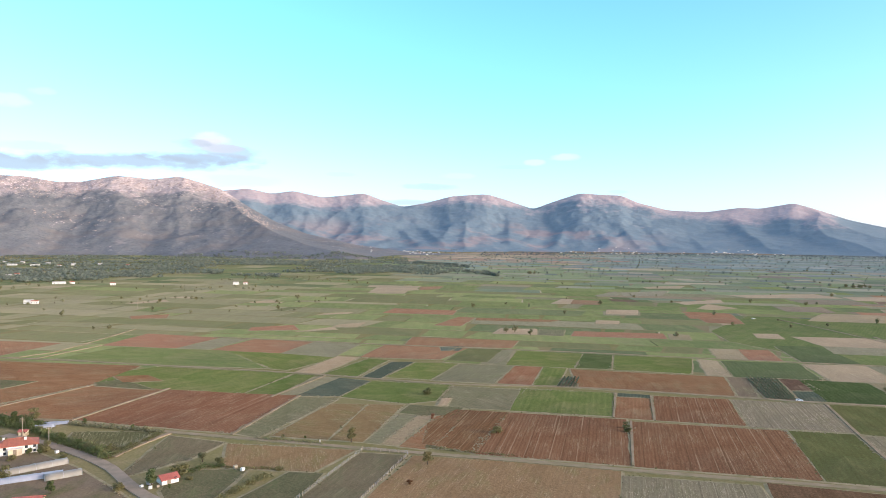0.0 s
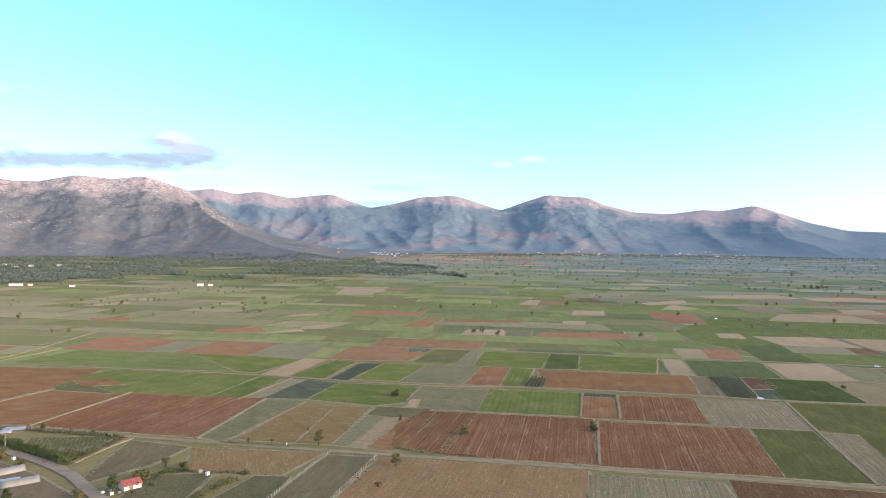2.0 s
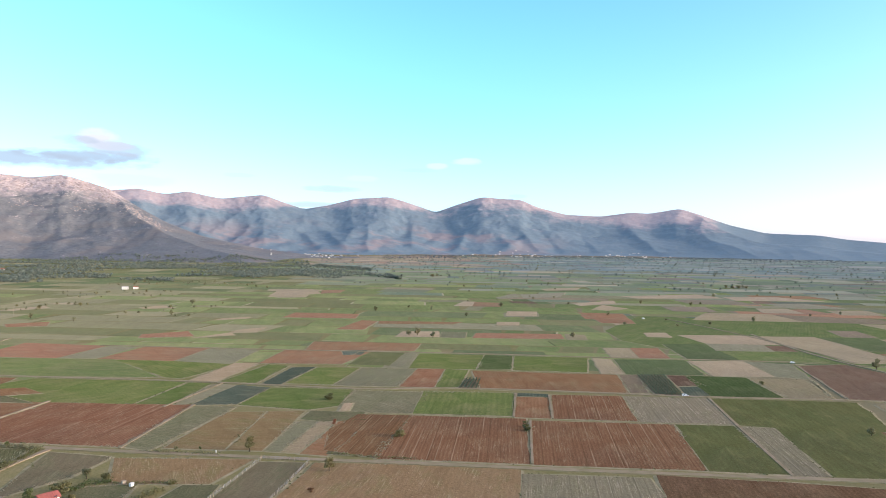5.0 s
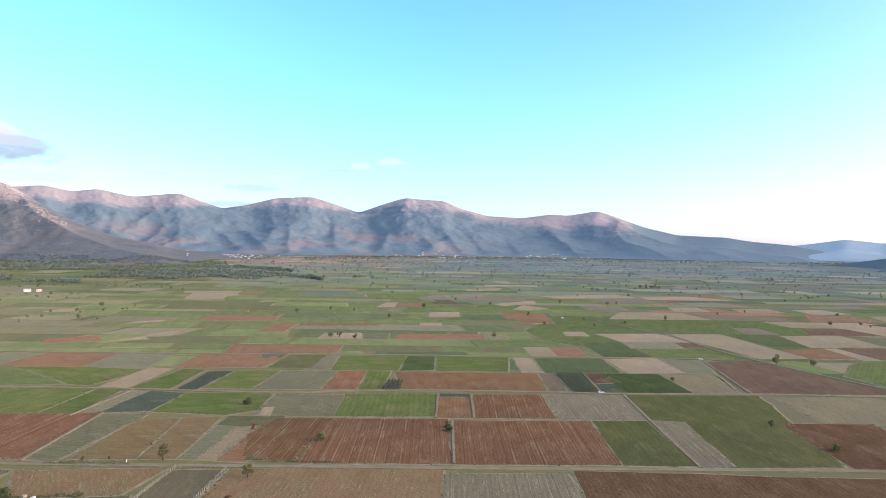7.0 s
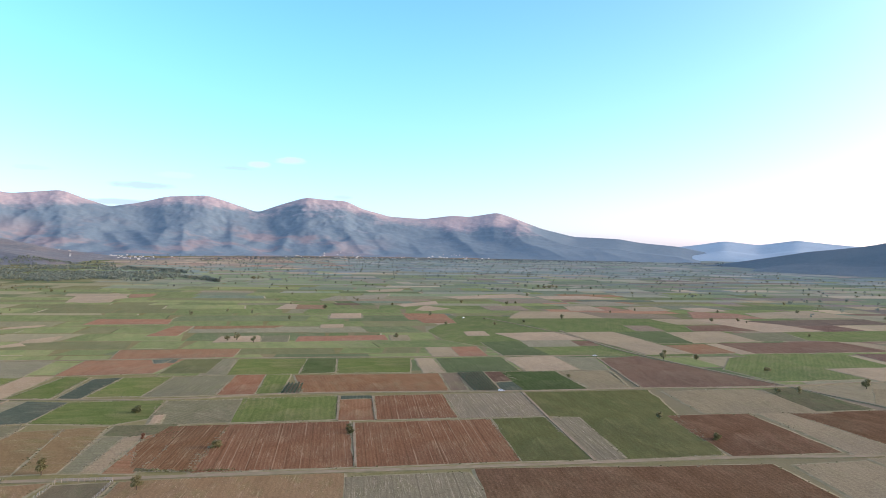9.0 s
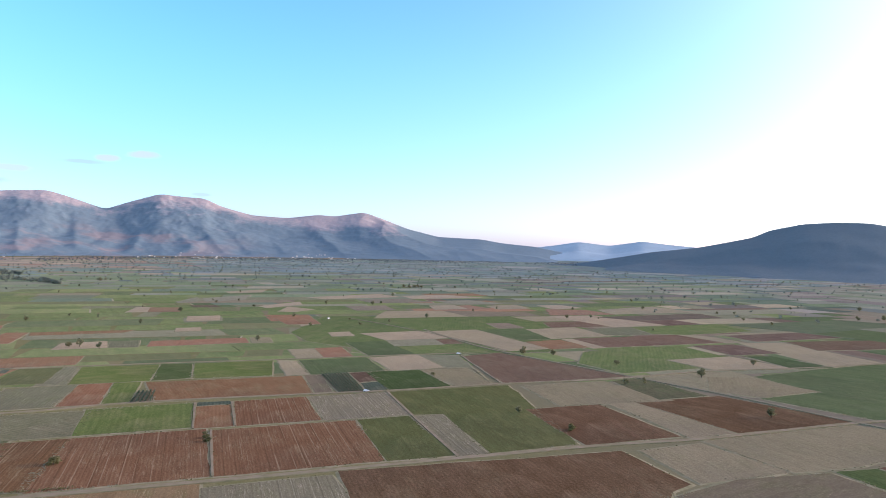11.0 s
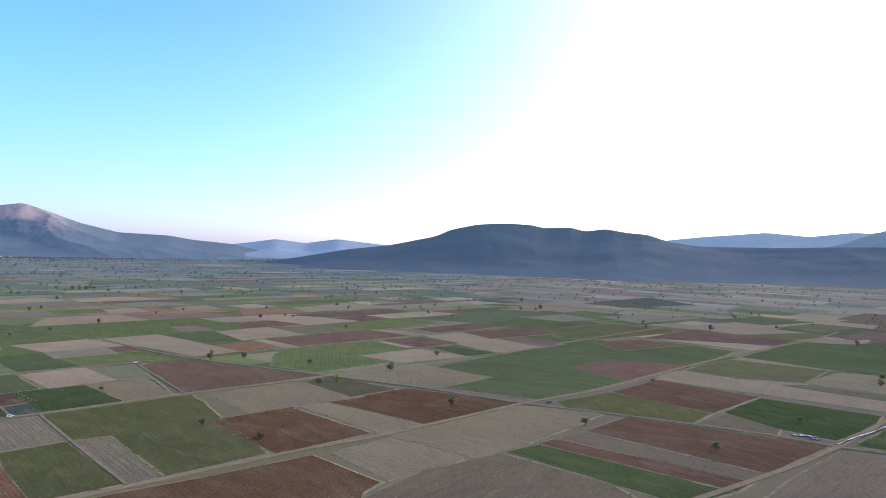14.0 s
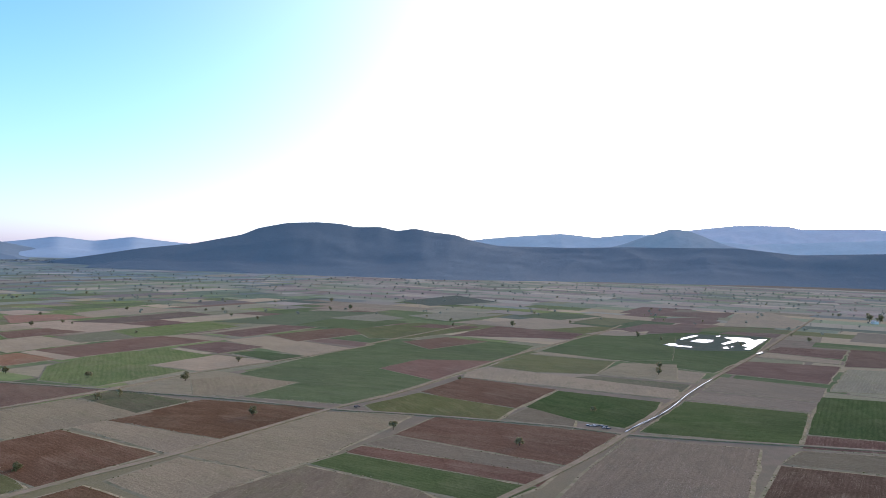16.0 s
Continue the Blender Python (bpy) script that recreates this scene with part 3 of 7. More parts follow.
mountain("mountain_main", "long bare range of rosy sunlit summits over wooded slopes in blue haze", tops(
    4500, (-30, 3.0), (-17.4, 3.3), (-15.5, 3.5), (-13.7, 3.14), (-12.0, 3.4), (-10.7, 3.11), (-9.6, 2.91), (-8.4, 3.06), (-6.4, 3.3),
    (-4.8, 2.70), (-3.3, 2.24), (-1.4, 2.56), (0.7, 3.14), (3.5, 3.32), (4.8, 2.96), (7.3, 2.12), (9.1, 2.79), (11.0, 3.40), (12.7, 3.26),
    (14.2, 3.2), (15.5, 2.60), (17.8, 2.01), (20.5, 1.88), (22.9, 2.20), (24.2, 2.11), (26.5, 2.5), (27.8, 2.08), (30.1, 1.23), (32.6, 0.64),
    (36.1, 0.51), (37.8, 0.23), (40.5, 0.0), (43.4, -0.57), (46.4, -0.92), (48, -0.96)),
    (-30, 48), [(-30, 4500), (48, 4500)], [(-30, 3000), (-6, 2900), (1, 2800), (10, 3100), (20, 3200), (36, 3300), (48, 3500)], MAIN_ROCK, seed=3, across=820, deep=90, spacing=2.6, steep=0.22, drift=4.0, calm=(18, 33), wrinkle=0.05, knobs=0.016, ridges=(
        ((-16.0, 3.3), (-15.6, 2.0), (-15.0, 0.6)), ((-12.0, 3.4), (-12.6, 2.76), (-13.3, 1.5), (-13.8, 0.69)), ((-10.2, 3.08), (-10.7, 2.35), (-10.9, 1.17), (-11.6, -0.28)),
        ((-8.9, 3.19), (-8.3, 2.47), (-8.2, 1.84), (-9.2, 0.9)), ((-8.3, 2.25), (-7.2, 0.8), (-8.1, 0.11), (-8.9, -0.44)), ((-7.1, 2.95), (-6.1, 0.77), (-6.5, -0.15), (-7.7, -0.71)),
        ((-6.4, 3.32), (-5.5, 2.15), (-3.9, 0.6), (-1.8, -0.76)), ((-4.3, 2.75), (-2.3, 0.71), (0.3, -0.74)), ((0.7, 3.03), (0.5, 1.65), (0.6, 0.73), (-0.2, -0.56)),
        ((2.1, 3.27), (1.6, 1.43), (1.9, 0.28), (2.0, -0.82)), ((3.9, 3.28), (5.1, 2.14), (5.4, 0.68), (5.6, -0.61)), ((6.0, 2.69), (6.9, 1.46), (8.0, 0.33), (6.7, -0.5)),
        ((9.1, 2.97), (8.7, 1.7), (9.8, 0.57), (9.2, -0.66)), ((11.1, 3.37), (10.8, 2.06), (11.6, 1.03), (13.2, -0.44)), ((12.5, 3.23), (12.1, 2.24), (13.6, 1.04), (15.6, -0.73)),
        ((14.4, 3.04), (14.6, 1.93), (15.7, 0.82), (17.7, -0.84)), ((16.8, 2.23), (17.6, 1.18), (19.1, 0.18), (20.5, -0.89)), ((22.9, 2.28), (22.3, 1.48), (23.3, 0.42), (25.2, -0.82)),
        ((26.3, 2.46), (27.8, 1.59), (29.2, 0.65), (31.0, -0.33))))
mountain("mountain_near", "broad grey-green mountain with pale rocky crest", tops(
    3400, (-50, 3.6), (-32.2, 3.87), (-30.7, 3.87), (-28.8, 3.56), (-27.2, 3.63), (-25.0, 4.15), (-23.6, 4.10), (-22.6, 3.97), (-20.5, 4.28),
    (-19.2, 3.92), (-17.4, 3.36), (-15.6, 2.1), (-13.5, 0.9), (-11, 0.0), (-7, -0.75), (-3, -1.15), (1, -1.25)),
    (-50, 1), [(-50, 3400), (-17, 3400), (-8, 2900), (1, 2700)], [(-50, 2500), (-25, 2450), (-17, 2200), (-8, 2000), (1, 2300)], NEAR_ROCK, seed=7, across=640, deep=80, spacing=3.4, steep=0.035, drift=7.0, wrinkle=0.06, knobs=0.03, base=0.62, ridges=(
        ((-37.0, 2.5), (-35.8, 1.5), (-34.0, 0.3)), ((-34.1, 2.44), (-33.2, 1.44), (-31.5, 0.19), (-30.2, -0.87)), ((-31.9, 2.53), (-30.5, 1.59), (-28.8, 0.42), (-27.0, -0.79)),
        ((-28.4, 2.65), (-27.0, 1.67), (-25.0, 0.26), (-22.8, -1.12)), ((-24.6, 2.98), (-21.7, 1.37), (-19.2, 0.23), (-17.1, -0.85)),
        ((-20.2, 3.63), (-18.4, 2.21), (-15.9, 0.67), (-13.7, -0.52), (-10.2, -1.27))))
mountain("mountain_far", "hazy pale blue hills in the far gap of the valley", tops(
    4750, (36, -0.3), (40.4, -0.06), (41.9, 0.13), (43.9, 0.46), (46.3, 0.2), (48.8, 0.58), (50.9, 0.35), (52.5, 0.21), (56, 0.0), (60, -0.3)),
    (36, 60), [(36, 4750), (60, 4750)], [(36, 4000), (60, 4000)], HAZED_FAR_ROCK, seed=1, across=200, deep=24, knobs=0.004, steep=0.10, power=0.55, base=0.92, wrinkle=0.03)
mountain("wooded_hill", "dark wooded hill with a rounded top above pale fields", tops(
    2900, (41, -1.45), (43.1, -1.40), (45.4, -1.02), (49.5, -0.23), (53.1, 0.22), (56.7, 1.01), (57.9, 1.57), (60.1, 2.05), (62.4, 2.18), (64.4, 2.10), (65.4, 1.87),
    (67.5, 1.96), (68.7, 1.66), (70.2, 1.90), (71.8, 1.63), (73.6, 1.47), (74.7, 1.06), (77.0, 0.66), (82.5, 0.66), (86.9, 0.81), (95.1, 0.91),
    (99.0, 0.50), (104.8, 0.72), (125, 0.6)),
    (41, 125), [(41, 3100), (50, 2900), (125, 2900)], [(41, 2900), (46, 2450), (57, 2150), (69, 1960), (78, 1950), (95, 2300), (105, 2500), (125, 2600)], HILL_ROCK, seed=5, across=360, knobs=0.012, power=1.15, spacing=4.6, steep=0.10, back=0.3, wrinkle=0.035)
# these three take their pale slope colours from haze and sun glare
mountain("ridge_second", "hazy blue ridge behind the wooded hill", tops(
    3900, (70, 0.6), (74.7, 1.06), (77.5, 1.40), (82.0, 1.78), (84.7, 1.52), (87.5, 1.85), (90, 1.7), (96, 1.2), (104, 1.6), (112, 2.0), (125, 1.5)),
    (70, 125), [(70, 3900), (125, 3900)], [(70, 3300), (125, 3300)], rock_material("hazed_second_range", (0.57, 0.62, 0.615), (0.585, 0.635, 0.625), (0.595, 0.645, 0.635), (0.585, 0.635, 0.625), 200, 500, 0.004, 0.0, mottle=0.3), seed=9, steep=0.14, across=240, deep=30, knobs=0.004)
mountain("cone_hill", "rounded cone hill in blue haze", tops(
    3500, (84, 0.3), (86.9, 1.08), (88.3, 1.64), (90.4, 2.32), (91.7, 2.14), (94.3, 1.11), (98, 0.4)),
    (84, 98), [(84, 3500), (98, 3500)], [(84, 3100), (98, 3100)], rock_material("hazed_cone_slope", (0.405, 0.445, 0.436), (0.425, 0.46, 0.45), (0.445, 0.48, 0.465), (0.435, 0.47, 0.46), 200, 500, 0.004, 0.0, mottle=0.3), seed=2, steep=0.14, across=80, deep=20)
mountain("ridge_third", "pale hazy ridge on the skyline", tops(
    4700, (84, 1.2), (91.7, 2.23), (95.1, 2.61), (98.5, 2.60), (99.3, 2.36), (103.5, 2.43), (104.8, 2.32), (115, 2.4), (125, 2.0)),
    (84, 125), [(84, 4700), (125, 4700)], [(84, 4100), (125, 4100)], rock_material("hazed_third_range", (0.66, 0.665, 0.67), (0.68, 0.68, 0.68), (0.69, 0.69, 0.69), (0.68, 0.68, 0.685), 200, 500, 0.004, 0.0, mottle=0.3), seed=4, steep=0.14, across=240, deep=30, knobs=0.004)


# ---- fields, tracks and paths ----
plot_count = 0
VERGE_SOIL = plain("verge_soil", (0.36, 0.30, 0.19), (0.20, 0.19, 0.10), 0.25, 1.0, 0.0, 0.3)


HAZED_CROPS = {}


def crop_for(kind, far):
    """The same crop for the outlying fields, with distance haze blended into its colour."""
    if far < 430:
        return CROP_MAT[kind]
    # share of haze colour, larger beyond 800 m
    haze_share = 0.08 if far < 800 else 0.2
    if (kind, haze_share) not in HAZED_CROPS:
        HAZED_CROPS[kind, haze_share] = crop("far_crop_%s_%d" % (kind, haze_share * 100), CROPS[kind][2], CROPS[kind][3], pale=haze_share, haze_tone=(0.34, 0.32, 0.27), **CROPS[kind][4])
    return HAZED_CROPS[kind, haze_share]


def plot(kind, *corners, under=False):
    """One field: a low slab whose own y axis runs along its rows."""
    global plot_count
    name, label = CROPS[kind][0], CROPS[kind][1]
    c = Vector((sum(p[0] for p in corners) / len(corners), sum(p[1] for p in corners) / len(corners), 0))
    far = c.length
    d = Vector((corners[0][0] - corners[-1][0], corners[0][1] - corners[-1][1], 0))
    m = Matrix.Translation(c) @ Matrix.Rotation(math.atan2(d.y, d.x) - math.pi / 2, 4, "Z")
    inv = m.inverted()
    top = 0.05 + 0.0008 * plot_count + far * 0.00015 - (0.11 if under else 0.0)
    plot_count += 1
    bm = bmesh.new()
    # wobbling edges, as tractors leave them
    pts = []
    for a, b in zip(corners, corners[1:] + corners[:1]):
        a, b = Vector((*a, 0)), Vector((*b, 0))
        k = max(1, min(14, int((b - a).length / 9)))
        side = Vector((-(b - a).y, (b - a).x, 0)).normalized()
        for i in range(k):
            p = a.lerp(b, i / k)
            w = noise.noise(p * 0.09) * min(1.5, (b - a).length * 0.018) if i else 0
            pts.append(inv @ (p + side * w))
    up = [bm.verts.new((p.x, p.y, top)) for p in pts]
    mid = sum(pts, Vector()) / len(pts)
    low = []
    for i, p in enumerate(pts):
        d = pts[(i + 1) % len(pts)] - pts[i - 1]
        out = Vector((d.y, -d.x, 0)).normalized()
        if out.dot(p - mid) < 0:
            out = -out
        q = p + out * (1.4 + 0.8 * noise.noise(p * 0.2))
        low.append(bm.verts.new((q.x, q.y, -0.02)))
    bmesh.ops.triangulate(bm, faces=[bm.faces.new(up)])
    for i in range(len(pts)):
        j = (i + 1) % len(pts)
        bm.faces.new((low[i], low[j], up[j], up[i])).material_index = 1
    bmesh.ops.recalc_face_normals(bm, faces=bm.faces)
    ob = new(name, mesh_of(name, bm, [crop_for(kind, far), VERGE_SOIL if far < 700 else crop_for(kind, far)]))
    ob.matrix_world = m
    tagged(ob, label, "field", kind="structure")
    return ob


DIRT = plain("track_dirt", (0.34, 0.265, 0.185), (0.235, 0.20, 0.115), 0.16, 1.0, 0.0, 0.3)
GRAVEL = plain("road_gravel", (0.36, 0.295, 0.225), (0.255, 0.215, 0.155), 0.3, 1.0, 0.0, 0.3)
DRY_GRASS = plain("dry_grass", (0.32, 0.275, 0.165), (0.215, 0.195, 0.105), 0.3, 1.0, 0.0, 0.4)


def track(name, label, width, *line):
    """A dirt track: two wheel ruts with a grassy crown and weedy edges."""
    pts = []
    for i in range(len(line) - 1):
        p0, p1, p2, p3 = (Vector(line[max(0, min(len(line) - 1, i + k))]) for k in (-1, 0, 1, 2))
        n = max(2, int((p2 - p1).length / 12))
        for k in range(n):
            t = k / n
            pts.append(0.5 * ((2 * p1) + (p2 - p0) * t + (2 * p0 - 5 * p1 + 4 * p2 - p3) * t * t + (3 * p1 - p0 - 3 * p2 + p3) * t ** 3))
    pts.append(Vector(line[-1]))
    cuts = ((-0.5, 0), (-0.42, 1), (-0.08, 0), (0.08, 1), (0.42, 0), (0.5, 0)) if 2.2 < width < 5 else ((-0.5, 1), (0.5, 1))
    bm = bmesh.new()
    rows = []
    for i, p in enumerate(pts):
        d = (pts[min(i + 1, len(pts) - 1)] - pts[max(i - 1, 0)]).normalized()
        side = Vector((-d.y, d.x))
        w = min(width, 4.0) * (1 + 0.22 * noise.noise(Vector((p.x * 0.06, p.y * 0.06, 3.3))))
        h = 0.36 + p.length * 0.0002
        rows.append([bm.verts.new((p.x + side.x * w * c, p.y + side.y * w * c, h - (0.08 if k else 0.0))) for c, k in cuts])
    for a, b in zip(rows, rows[1:]):
        for k in range(len(cuts) - 1):
            grassy = 2.2 < width < 5 and k in (0, 2, 4)
            bm.faces.new((a[k], b[k], b[k + 1], a[k + 1])).material_index = 1 if grassy else 0
    bmesh.ops.recalc_face_normals(bm, faces=bm.faces)
    ext = bmesh.ops.extrude_face_region(bm, geom=bm.faces[:])
    bmesh.ops.translate(bm, vec=(0, 0, -0.45), verts=[g for g in ext["geom"] if isinstance(g, bmesh.types.BMVert)])
    return tagged(new(name, mesh_of(name, bm, [GRAVEL if width > 5 else DIRT, DRY_GRASS])), label, "track", kind="structure")


track("dirt_road", "dusty dirt track with grassy crown between fields", 2.7, (-213.2, 292.6), (-178.6, 282.7), (-138.9, 272.1), (-102.0, 262.2), (-57.1, 251.2), (-8.0, 239.4), (24.5, 231.9), (57.7, 223.9), (97.0, 214.7), (154.1, 202.0), (204.7, 189.8), (240.0, 178.6), (322.9, 161.7), (373.3, 146.3), (464.2, 130.8), (574.7, 110.1), (733.8, 71.3), (830.3, 54.9))
track("dirt_road", "dusty dirt track with grassy crown between fields", 2.6, (-283.6, 417.3), (-224.9, 408.6), (-170.4, 396.7), (-79.6, 376.0), (5.1, 350.7), (60.3, 346.4), (136.4, 327.2), (172.7, 316.7), (241.7, 302.7), (306.0, 285.0), (372.1, 277.7), (460.2, 251.1), (546.5, 232.7), (546.3, 237.9), (742.9, 206.8))
track("dirt_road", "dusty dirt track with grassy crown between fields", 2.6, (326.1, 529.5), (309.2, 410.1), (319.7, 284.0), (325.8, 219.8), (325.8, 160.9), (331.8, 119.0), (336.9, 52.2), (333.7, 25.5), (343.1, -39.1), (350.0, -89.2))
track("dirt_road", "dusty dirt track with grassy crown between fields", 2.7, (221.5, 64.5), (275.6, 44.1), (331.2, 26.8), (403.7, 9.2), (503.1, -19.4), (632.4, -58.3), (845.2, -118.4), (1068.1, -180.9))
track("dirt_road", "dusty dirt track with grassy crown between fields", 2.4, (-163.4, 503.5), (-93.9, 487.9), (-23.8, 472.3), (83.0, 450.7), (154.2, 432.5), (226.5, 416.3), (276.7, 403.8))
track("dirt_road", "dusty dirt track with grassy crown between fields", 5.01, (-62.0, 180.0), (-80.3, 195.4), (-85.1, 199.4), (-93.7, 208.3), (-104.1, 220.8), (-116.8, 231.7), (-131.5, 241.6), (-146.3, 250.2), (-160.6, 256.9))
track("footpath", "narrow trodden path of pale dry grass between fields", 2.0, (-109.3, 232.6), (-106.2, 247.1), (-101.3, 261.4))
track("footpath", "narrow trodden path of pale dry grass between fields", 1.2, (-194.4, 285.8), (-188.9, 299.2), (-169.5, 344.2))
track("footpath", "narrow trodden path of pale dry grass between fields", 1.2, (-147.1, 277.6), (-131.0, 336.7))
track("footpath", "narrow trodden path of pale dry grass between fields", 1.2, (-261.6, 414.5), (-242.0, 433.3), (-237.5, 542.9))
track("footpath", "narrow trodden path of pale dry grass between fields", 1.2, (-239.9, 411.7), (-225.0, 463.0))
track("footpath", "narrow trodden path of pale dry grass between fields", 1.2, (-78.0, 259.9), (-65.8, 323.5))
track("footpath", "narrow trodden path of pale dry grass between fields", 1.2, (-78.2, 320.8), (-60.7, 372.2))
track("footpath", "narrow trodden path of pale dry grass between fields", 0.9, (71.1, 288.7), (83.0, 334.4))
track("footpath", "narrow trodden path of pale dry grass between fields", 0.9, (98.0, 327.8), (86.8, 284.7))
track("footpath", "narrow trodden path of pale dry grass between fields", 0.9, (76.9, 283.8), (62.6, 227.6))
track("footpath", "narrow trodden path of pale dry grass between fields", 1.2, (173.1, 315.3), (159.0, 266.1), (143.0, 207.0))
track("footpath", "narrow trodden path of pale dry grass between fields", 1.0, (273.2, 395.7), (239.8, 308.4))
track("footpath", "narrow pale path running aslant between fields", 1.6, (305.3, 640.0), (312.0, 587.5), (315.8, 536.9), (317.6, 480.8), (317.2, 433.2), (315.9, 398.2))

plot("tan", (832.9, 154.0), (981.0, 95.9), (949.6, 14.7), (956.5, -23.3), (802.6, 13.6), (804.3, 74.7))
plot("dred", (773.3, 62.5), (850.7, 47.6), (884.1, -21.0), (810.7, -18.6))
plot("dred", (1011.0, 67.4), (1148.6, 41.4), (1144.4, -29.4), (1032.7, -25.8), (995.1, 19.6))
plot("teal", (1033.6, 391.1), (1223.9, 360.9), (1109.4, 259.4), (961.9, 323.4))
plot("grey", (192.7, 884.9), (234.3, 950.7), (222.3, 886.9), (192.7, 868.5))
plot("grey", (237.4, 932.0), (309.8, 966.1), (278.2, 890.5), (227.5, 878.9))
plot("tan", (294.7, 1039.7), (369.4, 1069.7), (340.5, 1010.0), (293.5, 1006.2))
plot("tan", (266.1, 798.5), (331.4, 838.1), (320.3, 801.5), (266.9, 772.2))
plot("tan", (264.3, 729.7), (295.5, 780.1), (310.2, 737.6), (278.4, 719.0))
plot("red", (235.2, 680.4), (278.4, 682.1), (263.6, 639.2), (227.5, 642.4))
plot("tan", (240.3, 634.0), (258.2, 639.0), (253.1, 601.4), (238.8, 597.1))
plot("grey", (161.9, 703.0), (197.0, 704.6), (186.8, 663.8), (152.6, 662.5))
plot("tan", (44.6, 559.3), (74.6, 563.4), (73.4, 537.3), (46.9, 533.6))
plot("tan", (244.2, 547.6), (263.5, 544.8), (255.9, 520.0), (237.5, 522.6))
plot("red", (-254.8, 403.7), (-168.9, 393.4), (-172.1, 342.8), (-192.1, 304.2), (-214.5, 294.5), (-300.4, 412.7))
plot("red", (-198.1, 272.0), (-190.8, 302.2), (-169.4, 342.9), (-131.1, 335.5), (-147.5, 279.3), (-178.6, 282.7))
plot("redp", (-129.8, 334.3), (-66.0, 324.7), (-78.5, 261.3), (-145.7, 278.5))
plot("green", (-159.8, 390.4), (-79.6, 376.0), (-93.0, 327.2), (-170.8, 342.8), (-174.1, 373.7))
plot("green", (-228.0, 414.1), (-210.1, 459.1), (-137.8, 446.8), (-96.2, 388.1), (-171.1, 398.4))
plot("green", (-135.8, 444.7), (-78.0, 434.8), (-60.2, 427.6), (-84.3, 383.7), (-95.0, 388.1))
plot("red", (-225.0, 463.0), (-217.9, 519.1), (-159.0, 502.3), (-173.0, 454.0))
plot("grey", (-171.9, 454.1), (-157.0, 499.6), (-136.8, 495.3), (-149.9, 450.6))
plot("red", (-148.1, 448.5), (-132.9, 495.5), (-88.0, 490.0), (-101.5, 437.9))
plot("grey", (-100.5, 437.9), (-86.8, 490.0), (-55.4, 481.4), (-66.0, 425.3))
plot("red", (-327.8, 482.5), (-302.1, 478.7), (-255.5, 471.1), (-260.7, 447.5), (-266.4, 422.1), (-281.1, 413.6))
plot("tan", (-79.6, 379.1), (-64.2, 429.4), (-49.6, 426.1), (-65.2, 373.5))
plot("green", (-64.0, 372.1), (-44.4, 422.4), (-31.8, 417.2), (-44.6, 368.4))
plot("teal", (-41.9, 365.6), (-30.0, 411.7), (-15.8, 412.4), (-33.2, 360.2))
plot("green", (-92.2, 327.2), (-78.3, 373.0), (-66.4, 370.5), (-76.2, 325.5))
plot("grey", (-75.4, 324.3), (-65.3, 369.0), (-53.7, 365.1), (-68.1, 324.6))
plot("teal", (-67.4, 323.5), (-53.1, 365.1), (-36.1, 357.3), (-47.4, 323.0))
plot("green", (-46.8, 321.9), (-35.5, 357.3), (5.1, 349.4), (-2.5, 315.7), (-15.5, 310.0), (-23.2, 312.9))
plot("sage", (-77.4, 261.4), (-65.4, 321.3), (-46.8, 318.6), (-67.1, 256.5))
plot("brownp", (-63.0, 258.8), (-49.1, 308.9), (-32.8, 308.4), (-41.4, 254.4))
plot("brownp", (-40.8, 254.4), (-32.1, 308.4), (-16.4, 307.9), (-28.4, 251.9))
plot("grey", (-27.7, 251.3), (-17.8, 291.3), (-10.3, 290.6), (-22.0, 249.4))
plot("tanb", (-21.6, 249.4), (-9.8, 289.7), (-3.2, 289.0), (-15.7, 247.5))
plot("red", (-15.0, 246.9), (-2.2, 288.2), (9.7, 298.8), (1.8, 260.6), (-5.8, 243.9))
plot("weed", (-17.7, 294.1), (-13.9, 308.0), (9.3, 302.7), (5.0, 290.2), (-8.6, 289.8))
plot("sage", (-2.3, 314.7), (5.9, 346.8), (40.5, 339.2), (30.1, 299.4), (5.2, 303.5))
plot("tan", (-1.5, 309.4), (3.1, 322.5), (3.6, 317.0), (-0.2, 307.4))
plot("green", (30.4, 298.5), (41.1, 339.2), (82.9, 333.4), (71.4, 290.4))
plot("paddock", (-100.3, 257.8), (-77.1, 250.0), (-84.0, 230.2), (-98.9, 212.2))
plot("brownp", (-76.2, 248.6), (-29.7, 242.6), (-40.0, 219.7), (-69.7, 223.3))
plot("paddock", (-27.7, 239.5), (-10.9, 236.8), (-22.6, 198.2), (-26.7, 183.1), (-44.5, 182.8), (-40.1, 197.9))
plot("brownp", (-9.4, 236.9), (58.1, 225.2), (51.4, 199.8), (45.4, 177.4), (-27.1, 176.1), (-21.0, 198.3))
plot("weed", (-83.6, 220.3), (-61.2, 221.9), (-64.0, 197.4), (-73.8, 189.8), (-81.2, 202.2))
plot("weed", (-56.9, 197.5), (-47.8, 219.5), (-36.9, 218.2), (-39.8, 197.9), (-41.9, 184.7), (-58.6, 190.1))
plot("garden", (-137.9, 261.9), (-108.2, 262.8), (-109.9, 233.7), (-131.6, 243.2))
plot("soilyard", (-157.7, 237.4), (-138.7, 237.9), (-114.7, 221.1), (-88.5, 196.8), (-75.2, 175.1), (-119.8, 167.8), (-159.8, 209.8))
plot("redp", (61.8, 227.8), (11.1, 238.8), (28.1, 296.0), (75.5, 285.9))
plot("redp", (11.3, 239.9), (-6.9, 250.5), (-5.7, 277.4), (6.0, 300.2), (28.1, 296.0))
